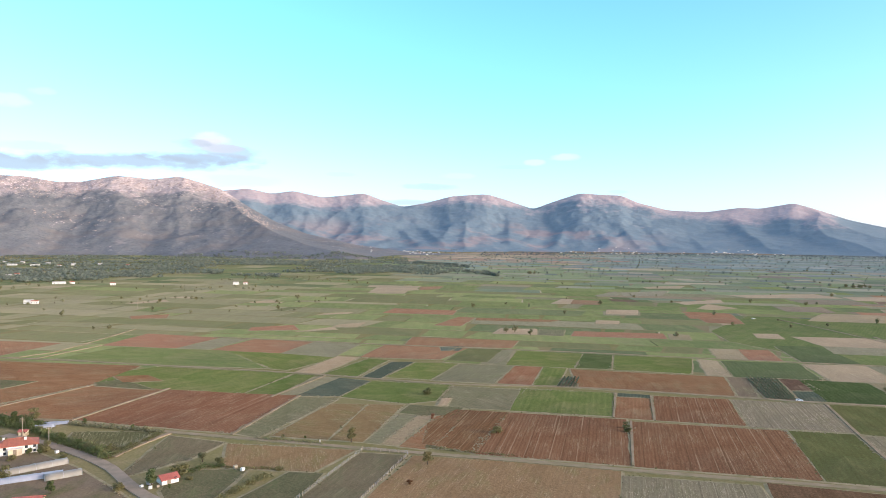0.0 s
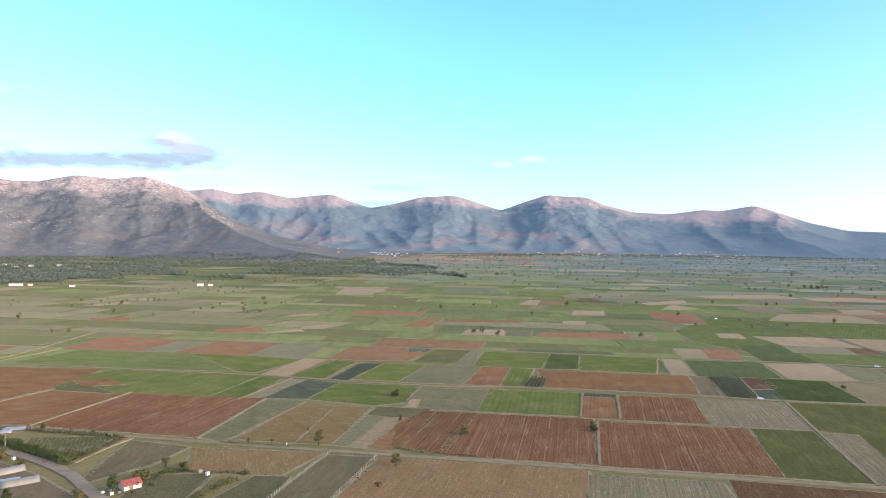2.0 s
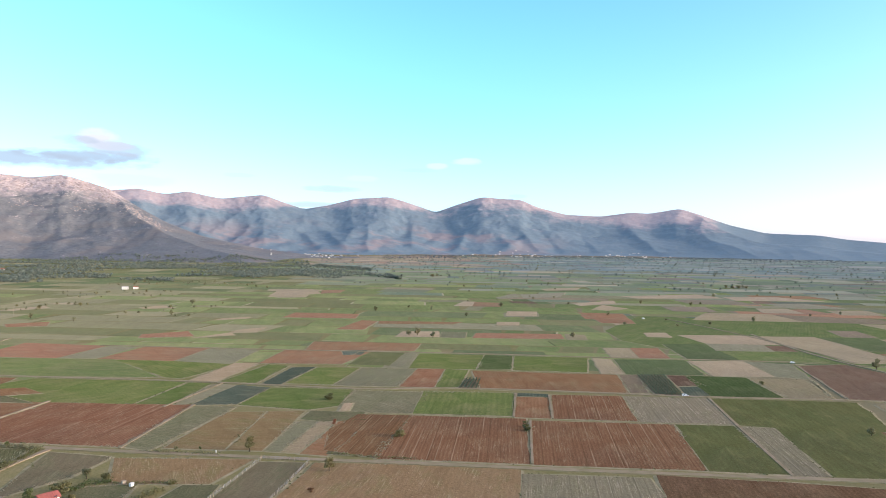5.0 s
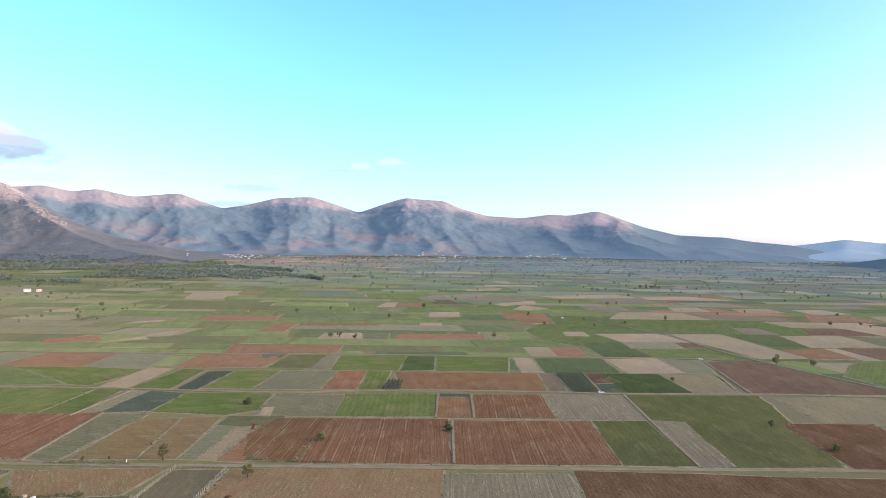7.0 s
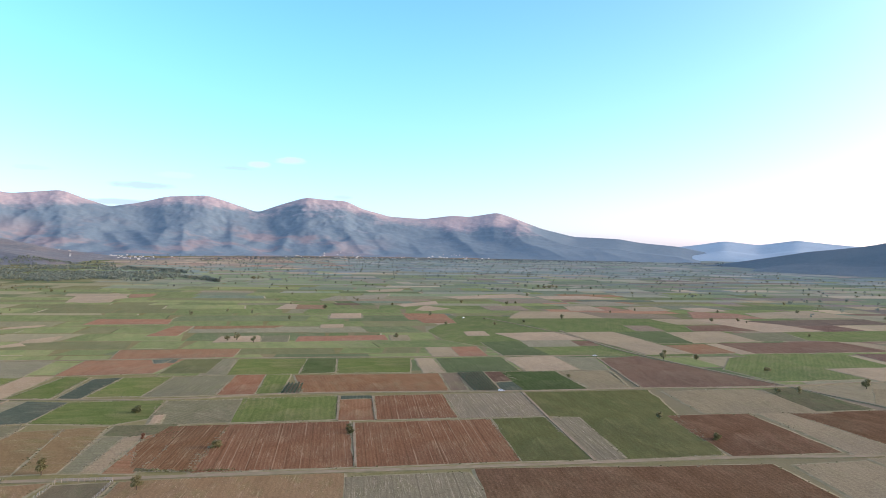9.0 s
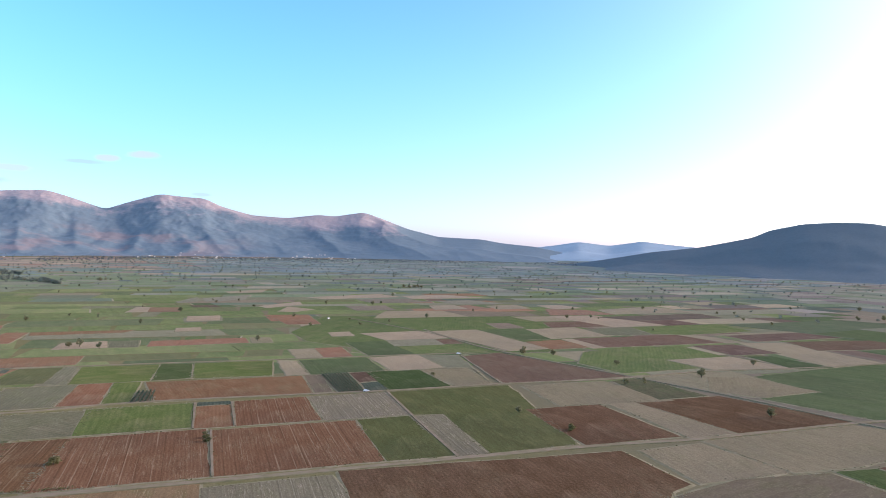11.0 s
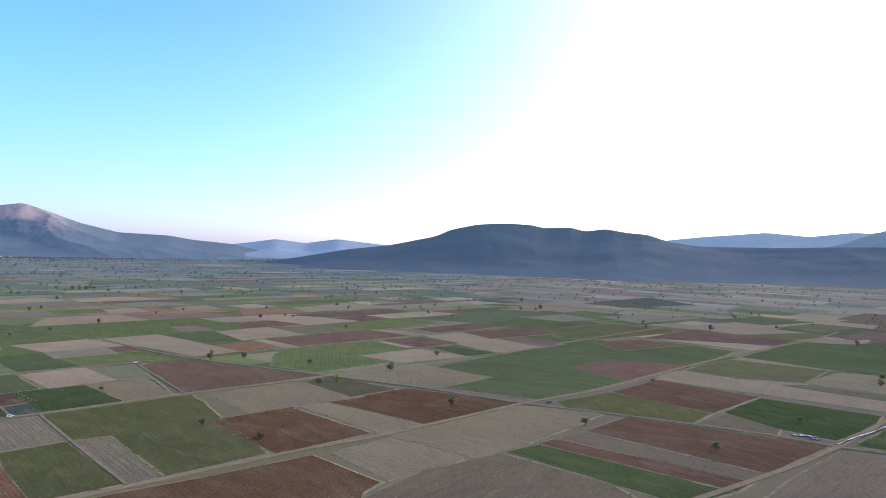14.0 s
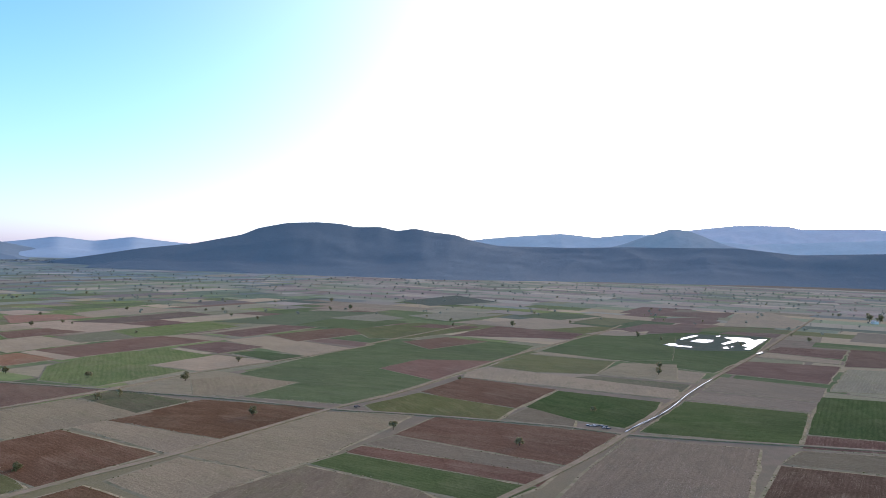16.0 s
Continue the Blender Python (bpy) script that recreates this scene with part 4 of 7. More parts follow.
plot("weed", (-2.5, 262.5), (15.0, 260.5), (10.5, 242.6), (-6.0, 245.9))
plot("redp", (77.2, 282.8), (133.5, 271.0), (117.7, 214.6), (62.8, 227.0))
plot("red", (81.4, 325.9), (95.9, 323.2), (86.1, 284.8), (71.5, 288.6))
plot("teal", (84.0, 334.2), (98.2, 330.3), (96.5, 324.3), (82.0, 327.0))
plot("redp", (99.5, 328.8), (132.2, 322.8), (121.1, 277.2), (87.3, 284.6))
plot("red", (72.2, 393.0), (150.7, 374.4), (138.8, 329.5), (67.6, 343.7))
plot("vine", (64.5, 370.6), (72.8, 368.2), (66.2, 345.0), (56.4, 346.6))
plot("greyp", (133.6, 322.5), (171.4, 314.3), (159.0, 267.9), (121.7, 276.1))
plot("brown", (152.0, 374.1), (161.9, 372.4), (148.2, 327.8), (139.7, 329.3))
plot("vine", (161.2, 372.1), (177.1, 370.4), (163.5, 321.6), (150.5, 324.0))
plot("dred", (178.0, 370.4), (188.6, 368.8), (185.3, 341.7), (171.0, 342.4))
plot("teal", (170.6, 340.6), (184.8, 340.2), (176.4, 319.2), (164.6, 321.0))
plot("alf", (188.0, 369.6), (219.7, 360.7), (209.8, 311.2), (175.9, 318.7))
plot("green", (0.9, 412.2), (13.9, 461.7), (36.3, 458.2), (21.5, 406.9))
plot("sage", (22.2, 406.8), (38.0, 457.9), (47.0, 456.5), (36.3, 404.4))
plot("green", (36.9, 404.3), (48.5, 454.0), (89.0, 445.2), (74.7, 396.1))
plot("alf", (75.3, 396.0), (90.1, 445.1), (106.9, 440.1), (95.2, 394.4))
plot("green", (95.8, 392.5), (108.3, 439.9), (153.8, 430.3), (136.1, 382.1))
plot("tan", (156.4, 429.9), (166.2, 423.9), (155.8, 376.9), (142.9, 377.4))
plot("alf", (168.3, 423.6), (211.7, 416.5), (200.2, 367.6), (156.5, 375.1))
plot("tan", (178.6, 470.1), (196.0, 467.4), (186.4, 427.3), (169.3, 430.1))
plot("red", (197.2, 467.3), (216.3, 464.3), (206.2, 424.1), (187.1, 427.2))
plot("red", (103.7, 550.0), (170.3, 540.6), (164.6, 512.3), (95.9, 522.3))
plot("tanb", (174.0, 540.1), (188.0, 534.8), (180.5, 506.9), (165.8, 509.0))
plot("tan", (47.1, 564.7), (75.8, 560.7), (71.2, 528.9), (37.9, 533.7))
plot("sage", (78.1, 560.4), (97.7, 557.6), (90.0, 523.1), (72.4, 528.7))
plot("red", (-21.4, 512.6), (54.2, 497.4), (45.9, 464.8), (-25.5, 475.5))
plot("red", (-38.3, 477.3), (18.5, 465.7), (-1.5, 420.5), (-50.0, 426.0))
plot("teal", (5.5, 474.6), (16.1, 472.7), (10.7, 451.8), (1.3, 455.8))
plot("olive", (17.7, 463.4), (39.8, 459.9), (26.5, 412.4), (2.6, 418.8))
plot("sage", (40.9, 459.9), (47.8, 458.0), (32.7, 407.2), (26.4, 410.5))
plot("grey", (10.2, 405.4), (41.2, 401.8), (26.6, 353.8), (-5.5, 359.6))
plot("red", (42.1, 401.7), (57.2, 399.1), (44.8, 350.5), (27.4, 353.7))
plot("green", (57.9, 399.0), (70.3, 395.1), (56.9, 348.3), (45.6, 350.4))
plot("green", (-29.7, 366.7), (-15.6, 409.8), (9.3, 407.3), (-6.1, 361.1))
plot("green", (38.8, 342.4), (81.9, 334.6), (70.8, 290.7), (29.2, 298.7))
plot("olive", (173.3, 314.0), (238.4, 299.4), (191.7, 197.0), (155.4, 204.4), (172.5, 261.6), (159.7, 266.9))
plot("greyp", (159.2, 264.1), (171.5, 261.7), (154.4, 204.6), (143.6, 206.8))
plot("olive", (134.3, 270.8), (157.1, 266.4), (143.0, 208.2), (118.4, 214.4))
plot("tan", (213.2, 414.1), (247.8, 410.7), (237.2, 361.2), (203.5, 365.2))
plot("grey", (248.6, 410.5), (271.4, 396.0), (234.6, 310.7), (252.7, 353.3), (238.6, 360.9))
plot("tanb", (219.7, 359.0), (248.3, 352.3), (233.7, 308.2), (212.1, 310.8))
plot("greyp", (56.7, 218.4), (96.0, 210.3), (92.9, 189.5), (88.6, 170.3), (45.9, 179.5))
plot("wine", (273.3, 391.8), (304.5, 394.0), (320.5, 285.7), (239.5, 305.3))
plot("dredp", (210.8, 251.4), (248.9, 242.7), (236.2, 185.0), (193.6, 194.7), (201.4, 224.1))
plot("tanb", (243.9, 294.4), (295.0, 284.5), (288.8, 230.1), (230.0, 249.6))
plot("weed", (298.7, 281.7), (321.0, 280.7), (314.6, 230.1), (283.8, 235.6))
plot("dredp", (268.4, 237.3), (319.1, 226.7), (327.0, 161.5), (261.8, 176.5))
plot("tanb", (254.3, 243.3), (267.7, 237.9), (261.0, 177.1), (237.9, 181.4))
plot("tanb", (316.9, 288.3), (391.2, 269.3), (376.5, 207.2), (332.4, 216.7))
plot("tanb", (206.3, 179.7), (235.1, 174.9), (231.9, 136.4), (194.6, 144.6))
plot("tanb", (238.4, 176.6), (319.6, 160.0), (336.7, 120.0), (261.5, 127.7), (232.7, 135.7))
plot("brown", (209.0, 141.2), (243.5, 129.5), (234.9, 84.8), (221.9, 68.3), (173.0, 109.4), (178.1, 140.9))
plot("tanb", (483.9, 52.5), (534.9, 36.1), (522.1, -15.7), (478.4, -7.6))
plot("weed", (464.2, 65.5), (476.9, 53.0), (471.0, -4.7), (444.2, 1.1))
plot("wine", (294.8, 116.3), (330.8, 110.4), (334.5, 28.4), (279.0, 44.5))
plot("alf", (246.2, 129.3), (262.9, 123.5), (251.4, 50.0), (239.0, 55.8), (228.3, 59.5), (233.2, 73.1))
plot("wine", (264.3, 123.8), (274.3, 121.8), (266.6, 46.4), (252.1, 49.7))
plot("dusk", (276.9, 121.7), (293.1, 115.8), (277.5, 44.7), (265.2, 48.1))
plot("alf", (340.0, 20.4), (418.4, -0.0), (412.9, -57.8), (342.4, -41.9))
plot("dusk", (423.9, -1.9), (447.2, -9.3), (443.4, -68.6), (416.3, -59.4))
plot("dusk", (455.2, -11.2), (509.9, -24.3), (496.0, -82.3), (446.8, -69.3))
plot("dred", (525.8, -28.2), (593.4, -44.9), (598.2, -111.8), (511.8, -86.4))
plot("dred", (659.1, -68.7), (704.0, -87.1), (704.6, -140.2), (642.1, -121.6))
plot("tanb", (626.8, -60.5), (656.1, -70.0), (634.9, -120.0), (610.3, -113.2))
plot("alf", (463.0, -72.9), (464.8, -105.5), (464.1, -124.4), (365.3, -93.9), (365.6, -79.2), (365.9, -49.4))
plot("dred", (363.5, -48.6), (364.5, -78.9), (364.2, -93.6), (343.4, -87.2), (343.4, -73.3), (339.2, -42.6))
plot("dusk", (277.5, 36.0), (327.2, 24.8), (330.4, -25.9), (267.2, -14.9), (240.9, -8.4), (219.6, 46.1))
plot("dred", (309.1, -30.4), (308.8, -64.1), (310.0, -76.9), (263.0, -65.2), (243.3, -14.6), (269.0, -19.6))
plot("dusk", (312.5, -31.4), (334.5, -41.8), (338.7, -72.0), (337.9, -85.5), (313.0, -77.8), (311.9, -64.9))
plot("alf", (578.7, 82.8), (672.1, 65.1), (750.9, 23.4), (802.8, -26.4), (779.5, -90.4), (639.7, -59.1), (524.7, -21.1), (551.3, 37.3))
plot("grey", (585.6, -113.7), (590.5, -149.8), (492.4, -121.9), (484.9, -82.5))
plot("dred", (599.8, -115.0), (714.8, -144.6), (717.5, -186.0), (605.7, -154.2))
plot("dusk", (789.7, -161.5), (780.6, -204.0), (882.8, -233.1), (888.3, -192.0))
plot("dred", (760.2, 26.3), (863.4, 13.0), (842.8, -31.2), (789.2, -23.0))
plot("dred", (892.7, 25.9), (954.7, 20.1), (944.7, -55.9), (898.5, -43.4))
plot("dusk", (1030.9, 6.0), (1135.0, -14.6), (1076.8, -76.5), (1007.7, -60.5))
plot("dred", (972.6, 62.7), (1132.9, 5.5), (1068.1, -1.7), (954.6, 33.8))
plot("red", (-48.3, 710.2), (14.0, 693.0), (9.8, 655.6), (-57.5, 668.2))
plot("red", (-7.0, 579.0), (15.5, 641.7), (30.0, 635.6), (14.9, 576.0))
plot("red", (31.0, 635.5), (104.8, 621.9), (92.3, 606.9), (29.1, 615.1))
plot("tan", (120.5, 773.5), (140.4, 827.8), (154.5, 826.6), (140.5, 771.6))
plot("red", (152.5, 819.3), (181.8, 809.4), (170.0, 762.2), (141.1, 771.5))
plot("tan", (167.7, 713.6), (197.3, 710.4), (185.7, 668.3), (156.7, 671.6))
plot("tan", (136.9, 622.2), (156.3, 619.8), (150.2, 595.4), (130.6, 597.9))
plot("red", (237.6, 700.3), (280.5, 684.3), (259.9, 602.4), (230.9, 610.5), (236.6, 657.3))
plot("tan", (244.7, 544.4), (258.2, 542.6), (253.8, 518.7), (236.3, 521.2))
plot("tan", (-92.7, 1011.1), (-45.6, 1029.9), (-31.4, 949.0), (-94.6, 893.3))
plot("red", (-31.1, 1007.9), (0.6, 1016.8), (-6.6, 966.4), (-31.4, 949.0))
plot("tan", (-106.9, 1033.6), (-31.6, 1019.1), (-38.0, 975.5), (-105.8, 1000.0))
plot("tan", (-70.9, 942.3), (-46.7, 944.7), (-49.0, 890.0), (-84.5, 886.6))
plot("tan", (-110.9, 661.4), (-85.7, 672.9), (-89.1, 658.2), (-116.3, 647.0))
plot("tan", (-85.4, 579.7), (-63.9, 596.0), (-68.5, 563.0), (-89.6, 561.7))
plot("red", (-151.9, 558.0), (-121.6, 573.8), (-110.8, 543.8), (-148.8, 538.4))
plot("red", (-279.3, 626.8), (-249.9, 642.3), (-240.8, 612.4), (-269.2, 606.4))
plot("tan", (-104.3, 544.2), (-87.9, 565.3), (-81.8, 548.8), (-113.1, 534.2))
plot("tan", (-211.3, 764.3), (-191.9, 785.8), (-173.6, 761.1), (-201.9, 752.4))
plot("tan", (-336.3, 741.5), (-310.8, 782.4), (-297.2, 763.6), (-322.2, 736.5))
plot("dredp", (99.2, 212.6), (199.8, 183.0), (191.5, 145.7), (180.7, 144.1), (152.8, 126.4), (83.5, 160.0))
plot("alf", (156.9, 149.6), (166.6, 151.7), (175.6, 145.6), (172.0, 137.1), (156.3, 123.5), (137.5, 139.3))
plot("teal", (647.4, 2.5), (714.2, -1.4), (772.9, -14.3), (784.4, -80.8), (767.0, -86.2), (702.8, -69.6), (661.1, -58.6), (649.4, -36.6), (640.0, -12.0))
plot("green", (289.4, 665.1), (477.5, 591.9), (470.0, 451.3), (340.4, 382.0), (239.0, 416.5), (205.7, 501.9), (213.7, 557.6), under=True)
plot("tan", (375.4, 692.1), (437.0, 672.5), (429.0, 607.5), (327.8, 629.6))
plot("brown", (438.2, 672.0), (518.4, 622.1), (507.6, 584.9), (431.2, 606.5))
plot("brown", (406.9, 547.4), (430.2, 541.7), (417.9, 500.9), (392.3, 508.7))
plot("tan", (263.2, 528.5), (318.9, 521.9), (322.7, 470.4), (262.7, 482.8))
plot("grey", (262.7, 482.8), (302.0, 473.4), (291.1, 443.5), (252.4, 450.9))
plot("wine", (300.2, 470.6), (314.9, 466.8), (307.4, 441.8), (292.8, 446.0))
plot("tan", (317.7, 518.1), (368.6, 510.9), (350.6, 392.2), (313.4, 396.5), (318.9, 464.7))
plot("green", (252.4, 450.9), (292.6, 442.7), (299.6, 400.9), (246.3, 412.5))
plot("alf", (228.8, 483.0), (259.6, 480.8), (248.2, 414.2), (215.5, 418.4))
plot("tan", (241.1, 543.8), (259.8, 542.8), (251.4, 514.6), (233.9, 519.8))
plot("alf", (367.5, 506.8), (413.1, 503.3), (399.3, 431.0), (360.8, 439.3))
plot("tan", (412.2, 494.1), (465.8, 487.6), (455.0, 427.4), (388.4, 432.7))
plot("red", (357.7, 429.7), (392.3, 426.8), (385.3, 383.7), (349.7, 389.5))
plot("tan", (395.6, 429.0), (406.6, 427.3), (394.7, 378.7), (381.7, 378.9))
plot("wine", (464.7, 530.9), (516.4, 524.0), (507.0, 478.0), (442.8, 493.7))
plot("tan", (512.2, 576.1), (567.7, 564.6), (568.1, 464.9), (503.3, 474.5))
plot("dred", (554.9, 550.1), (707.1, 531.5), (690.6, 488.2), (571.4, 504.2))
plot("dred", (566.9, 500.2), (616.2, 495.9), (609.5, 456.5), (566.0, 460.3))
plot("tan", (624.7, 614.7), (731.6, 621.7), (721.2, 548.7), (598.7, 564.8))
plot("red", (569.7, 646.3), (608.9, 613.4), (600.6, 563.9), (523.6, 584.4))
plot("tan", (470.9, 588.4), (512.2, 576.1), (506.5, 534.6), (465.3, 542.1))
plot("red", (457.1, 718.6), (509.7, 722.3), (507.9, 672.7), (451.7, 673.6))
plot("tan", (459.1, 734.6), (493.0, 729.2), (478.2, 677.5), (437.4, 687.3))
plot("tan", (525.0, 707.3), (571.1, 706.1), (557.0, 660.0), (511.0, 663.4))
plot("tan", (592.2, 688.4), (626.7, 683.4), (625.0, 639.6), (578.4, 642.7))
plot("tan", (505.3, 885.7), (580.7, 882.4), (604.4, 814.8), (494.0, 834.6))
plot("grey", (502.6, 790.5), (556.9, 789.6), (566.7, 726.4), (504.4, 733.4))
plot("tan", (368.0, 903.3), (490.6, 926.7), (494.6, 866.9), (377.3, 868.9))
plot("dusk", (414.2, 844.7), (486.7, 837.4), (485.9, 777.7), (410.4, 789.5))
plot("brown", (358.4, 760.0), (408.1, 755.7), (392.2, 699.3), (349.0, 710.8))
plot("sage", (463.4, 473.7), (517.8, 467.5), (491.0, 418.0), (449.5, 430.2))
plot("green", (518.8, 466.9), (625.5, 448.9), (604.4, 394.4), (520.6, 403.0), (495.3, 420.3))
plot("alf", (629.2, 441.3), (802.2, 416.4), (824.2, 330.4), (638.6, 321.1), (640.6, 376.5))
plot("wine", (405.7, 427.7), (511.0, 407.9), (507.4, 355.6), (394.7, 378.7))
plot("tanb", (511.0, 407.9), (530.6, 393.6), (523.1, 347.5), (505.6, 352.7))
plot("tanb", (536.1, 395.3), (635.2, 379.2), (635.6, 369.0), (550.0, 383.8))
plot("dred", (547.0, 385.3), (634.6, 369.5), (638.2, 330.1), (537.9, 347.7))
plot("tan", (514.5, 348.1), (554.6, 335.1), (518.9, 240.8), (466.6, 245.8), (488.1, 299.3), under=True)
plot("wine", (560.0, 336.3), (654.9, 304.1), (623.4, 264.7), (534.4, 294.2))
plot("dred", (464.6, 355.7), (503.8, 346.1), (494.1, 299.3), (450.9, 310.1))
plot("green", (360.6, 368.1), (408.9, 374.5), (455.6, 356.9), (439.8, 307.1), (388.3, 318.2), (383.0, 285.0), (323.3, 295.7), (324.4, 335.1))
plot("tan", (390.1, 317.2), (444.5, 307.6), (437.1, 254.7), (385.0, 279.1))
plot("alf", (455.5, 301.6), (473.4, 294.8), (466.6, 245.8), (436.1, 255.3))
plot("tanb", (360.3, 264.8), (381.0, 250.1), (378.4, 208.4), (337.4, 212.5), (325.3, 236.9))
plot("alf", (379.1, 252.3), (439.5, 249.1), (562.0, 233.4), (620.9, 170.4), (602.6, 112.8), (491.2, 122.7), (414.8, 137.8), (338.5, 159.1), (333.2, 212.8), (379.8, 206.8), under=True)
plot("wine", (443.4, 184.6), (489.4, 174.1), (507.8, 124.1), (464.2, 128.4), (417.9, 139.5))
plot("wine", (575.6, 218.8), (622.7, 195.3), (611.2, 155.3), (542.4, 183.7))
plot("alf", (644.6, 358.7), (753.2, 353.6), (733.6, 271.9), (639.3, 293.2))
plot("olive", (639.3, 293.2), (731.4, 258.7), (708.8, 183.2), (598.1, 221.2), (583.8, 252.8))
plot("dred", (685.9, 253.2), (723.6, 244.0), (726.2, 192.0), (696.3, 196.0))
plot("grey", (725.7, 361.7), (806.8, 341.4), (772.5, 291.5), (717.1, 303.6))
plot("grey", (804.5, 296.6), (885.5, 269.1), (887.2, 200.5), (766.7, 239.6))
plot("alf", (875.0, 185.1), (960.5, 150.4), (934.4, 84.6), (849.7, 126.8))
plot("tanb", (761.3, 199.3), (902.1, 141.6), (807.4, 68.9), (735.4, 136.6))
plot("olive", (725.9, 133.9), (807.9, 75.0), (787.2, 57.7), (721.6, 85.0))
plot("dred", (638.7, 195.1), (742.0, 176.0), (716.0, 85.3), (670.3, 91.5))
plot("alf", (813.4, 110.9), (917.4, 84.3), (889.5, -1.8), (828.7, 8.1), (790.6, 54.1))
plot("dred", (792.8, 58.1), (859.9, 8.1), (814.0, -1.0), (761.9, 42.3))
plot("alf", (573.2, 102.8), (705.8, 79.6), (740.8, -0.2), (570.1, 4.7), (551.9, 45.8))
plot("tanb", (555.0, 107.4), (570.1, 102.3), (562.3, 37.0), (547.5, 44.1))
plot("olive", (483.4, 121.9), (551.5, 107.5), (544.3, 44.6), (484.3, 52.3), (474.1, 89.8))
plot("tanb", (485.0, 51.5), (541.2, 38.5), (551.2, 1.8), (483.1, 2.5))
plot("tanb", (452.9, 129.5), (479.6, 119.9), (450.0, 2.8), (421.2, 3.1), (435.7, 126.7))
plot("wine", (383.2, 135.7), (434.7, 125.1), (420.1, 67.8), (364.4, 79.8), (373.7, 118.0))
plot("olive", (339.6, 149.4), (379.4, 135.6), (362.8, 80.0), (335.4, 83.5), (329.6, 140.0))
plot("alf", (369.2, 75.7), (417.3, 66.8), (409.5, 12.3), (380.3, 15.2), (344.1, 27.3), (350.2, 48.8))
plot("dusk", (340.2, 80.7), (369.3, 73.7), (349.9, 49.2), (331.9, 48.6))
plot("dred", (779.6, 56.9), (855.1, 31.6), (875.8, -24.9), (784.8, -1.9))
plot("dred", (929.4, 25.4), (1020.7, -59.1), (927.2, -47.5), (909.0, 18.5))
plot("olive", (834.9, 110.5), (915.9, 85.7), (904.6, 38.0), (813.4, 65.0))
plot("dred", (1063.8, -3.0), (1110.6, -86.6), (1015.7, -65.7), (982.8, 26.2))
plot("tanb", (1088.8, -86.1), (1157.8, -138.8), (1005.0, -157.6), (897.2, -127.5), (887.8, -55.8))
plot("olive", (814.8, -22.3), (876.6, -49.0), (873.3, -120.4), (837.6, -111.6))
plot("dred", (791.7, -43.0), (822.9, -56.3), (822.3, -105.1), (789.2, -95.1))
plot("tan", (0.3, 320.5), (4.2, 320.6), (2.3, 306.2), (-1.9, 306.1))
plot("red", (-170.7, 363.4), (-154.0, 367.0), (-140.8, 353.2), (-158.6, 348.5))
plot("weed", (-172.4, 348.0), (-162.5, 355.2), (-136.1, 332.7), (-168.1, 340.3))
plot("weed", (-241.2, 355.0), (-202.0, 349.6), (-209.9, 332.5), (-221.3, 318.0))
plot("teal", (-1.7, 469.8), (12.0, 470.5), (5.0, 451.8), (-0.5, 451.5))


# ---- the patchwork farther out: joined, too small to tell apart one by one ----
GRID = radians(-13.0)
FAR_KINDS = ["green", "alf", "olive", "sage", "grey", "tan", "tanb", "brown", "red", "dred", "teal", "dry", "dusk"]
far_mats = []
# each level is lightened and blended towards a haze tone for its distance
for far_haze, far_haze_tone, far_bright in ((0.15, (0.31, 0.305, 0.235), 1.16), (0.42, (0.25, 0.285, 0.26), 1.32), (0.62, (0.235, 0.30, 0.32), 1.32), (0.44, (0.38, 0.365, 0.325), 1.34), (0.42, (0.32, 0.27, 0.245), 1.28), (0.24, (0.32, 0.30, 0.21), 1.22)):
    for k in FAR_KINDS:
        far_mats.append(crop("far_%s_%d_%d" % (k, far_haze * 100, far_bright * 100), tuple(v * far_bright for v in CROPS[k][2]), tuple(v * far_bright for v in CROPS[k][3]),
                             vary=0.13, source="island", pale=far_haze, haze_tone=far_haze_tone, dappled=0.36 if far_haze < 0.3 else 0.4))
far_mats.append(plain("straw_strip", (0.44, 0.38, 0.24), (0.32, 0.285, 0.17), 0.2, 1.0, 0.0, 0.3))
far_mats.append(plain("weed_strip", (0.11, 0.125, 0.06), (0.15, 0.155, 0.075), 0.2, 1.0, 0.0, 0.3))
LEFT_MIX = (60, 9, 26, 2, 0, 0, 1, 0, 0, 0, 0, 3, 0)
RIGHT_MIX = (34, 24, 22, 12, 4, 2, 4, 4, 2, 5, 5, 1, 5)
FOOT_MIX = (4, 2, 8, 3, 8, 8, 18, 16, 8, 4, 0, 14, 12)
DISTANT_MIX = (16, 22, 14, 22, 10, 3, 5, 4, 1, 5, 20, 2, 8)
MEADOW_MIX = (60, 18, 16, 3, 0, 0, 0, 0, 0, 0, 0, 0, 0)
PASTURE_MIX = (8, 0, 36, 1, 1, 0, 3, 2, 0, 0, 0, 46, 0)
EAST_MIX = (9, 22, 8, 10, 11, 6, 9, 8, 0, 12, 6, 0, 18)
rnd = random.Random(11)
bm = bmesh.new()


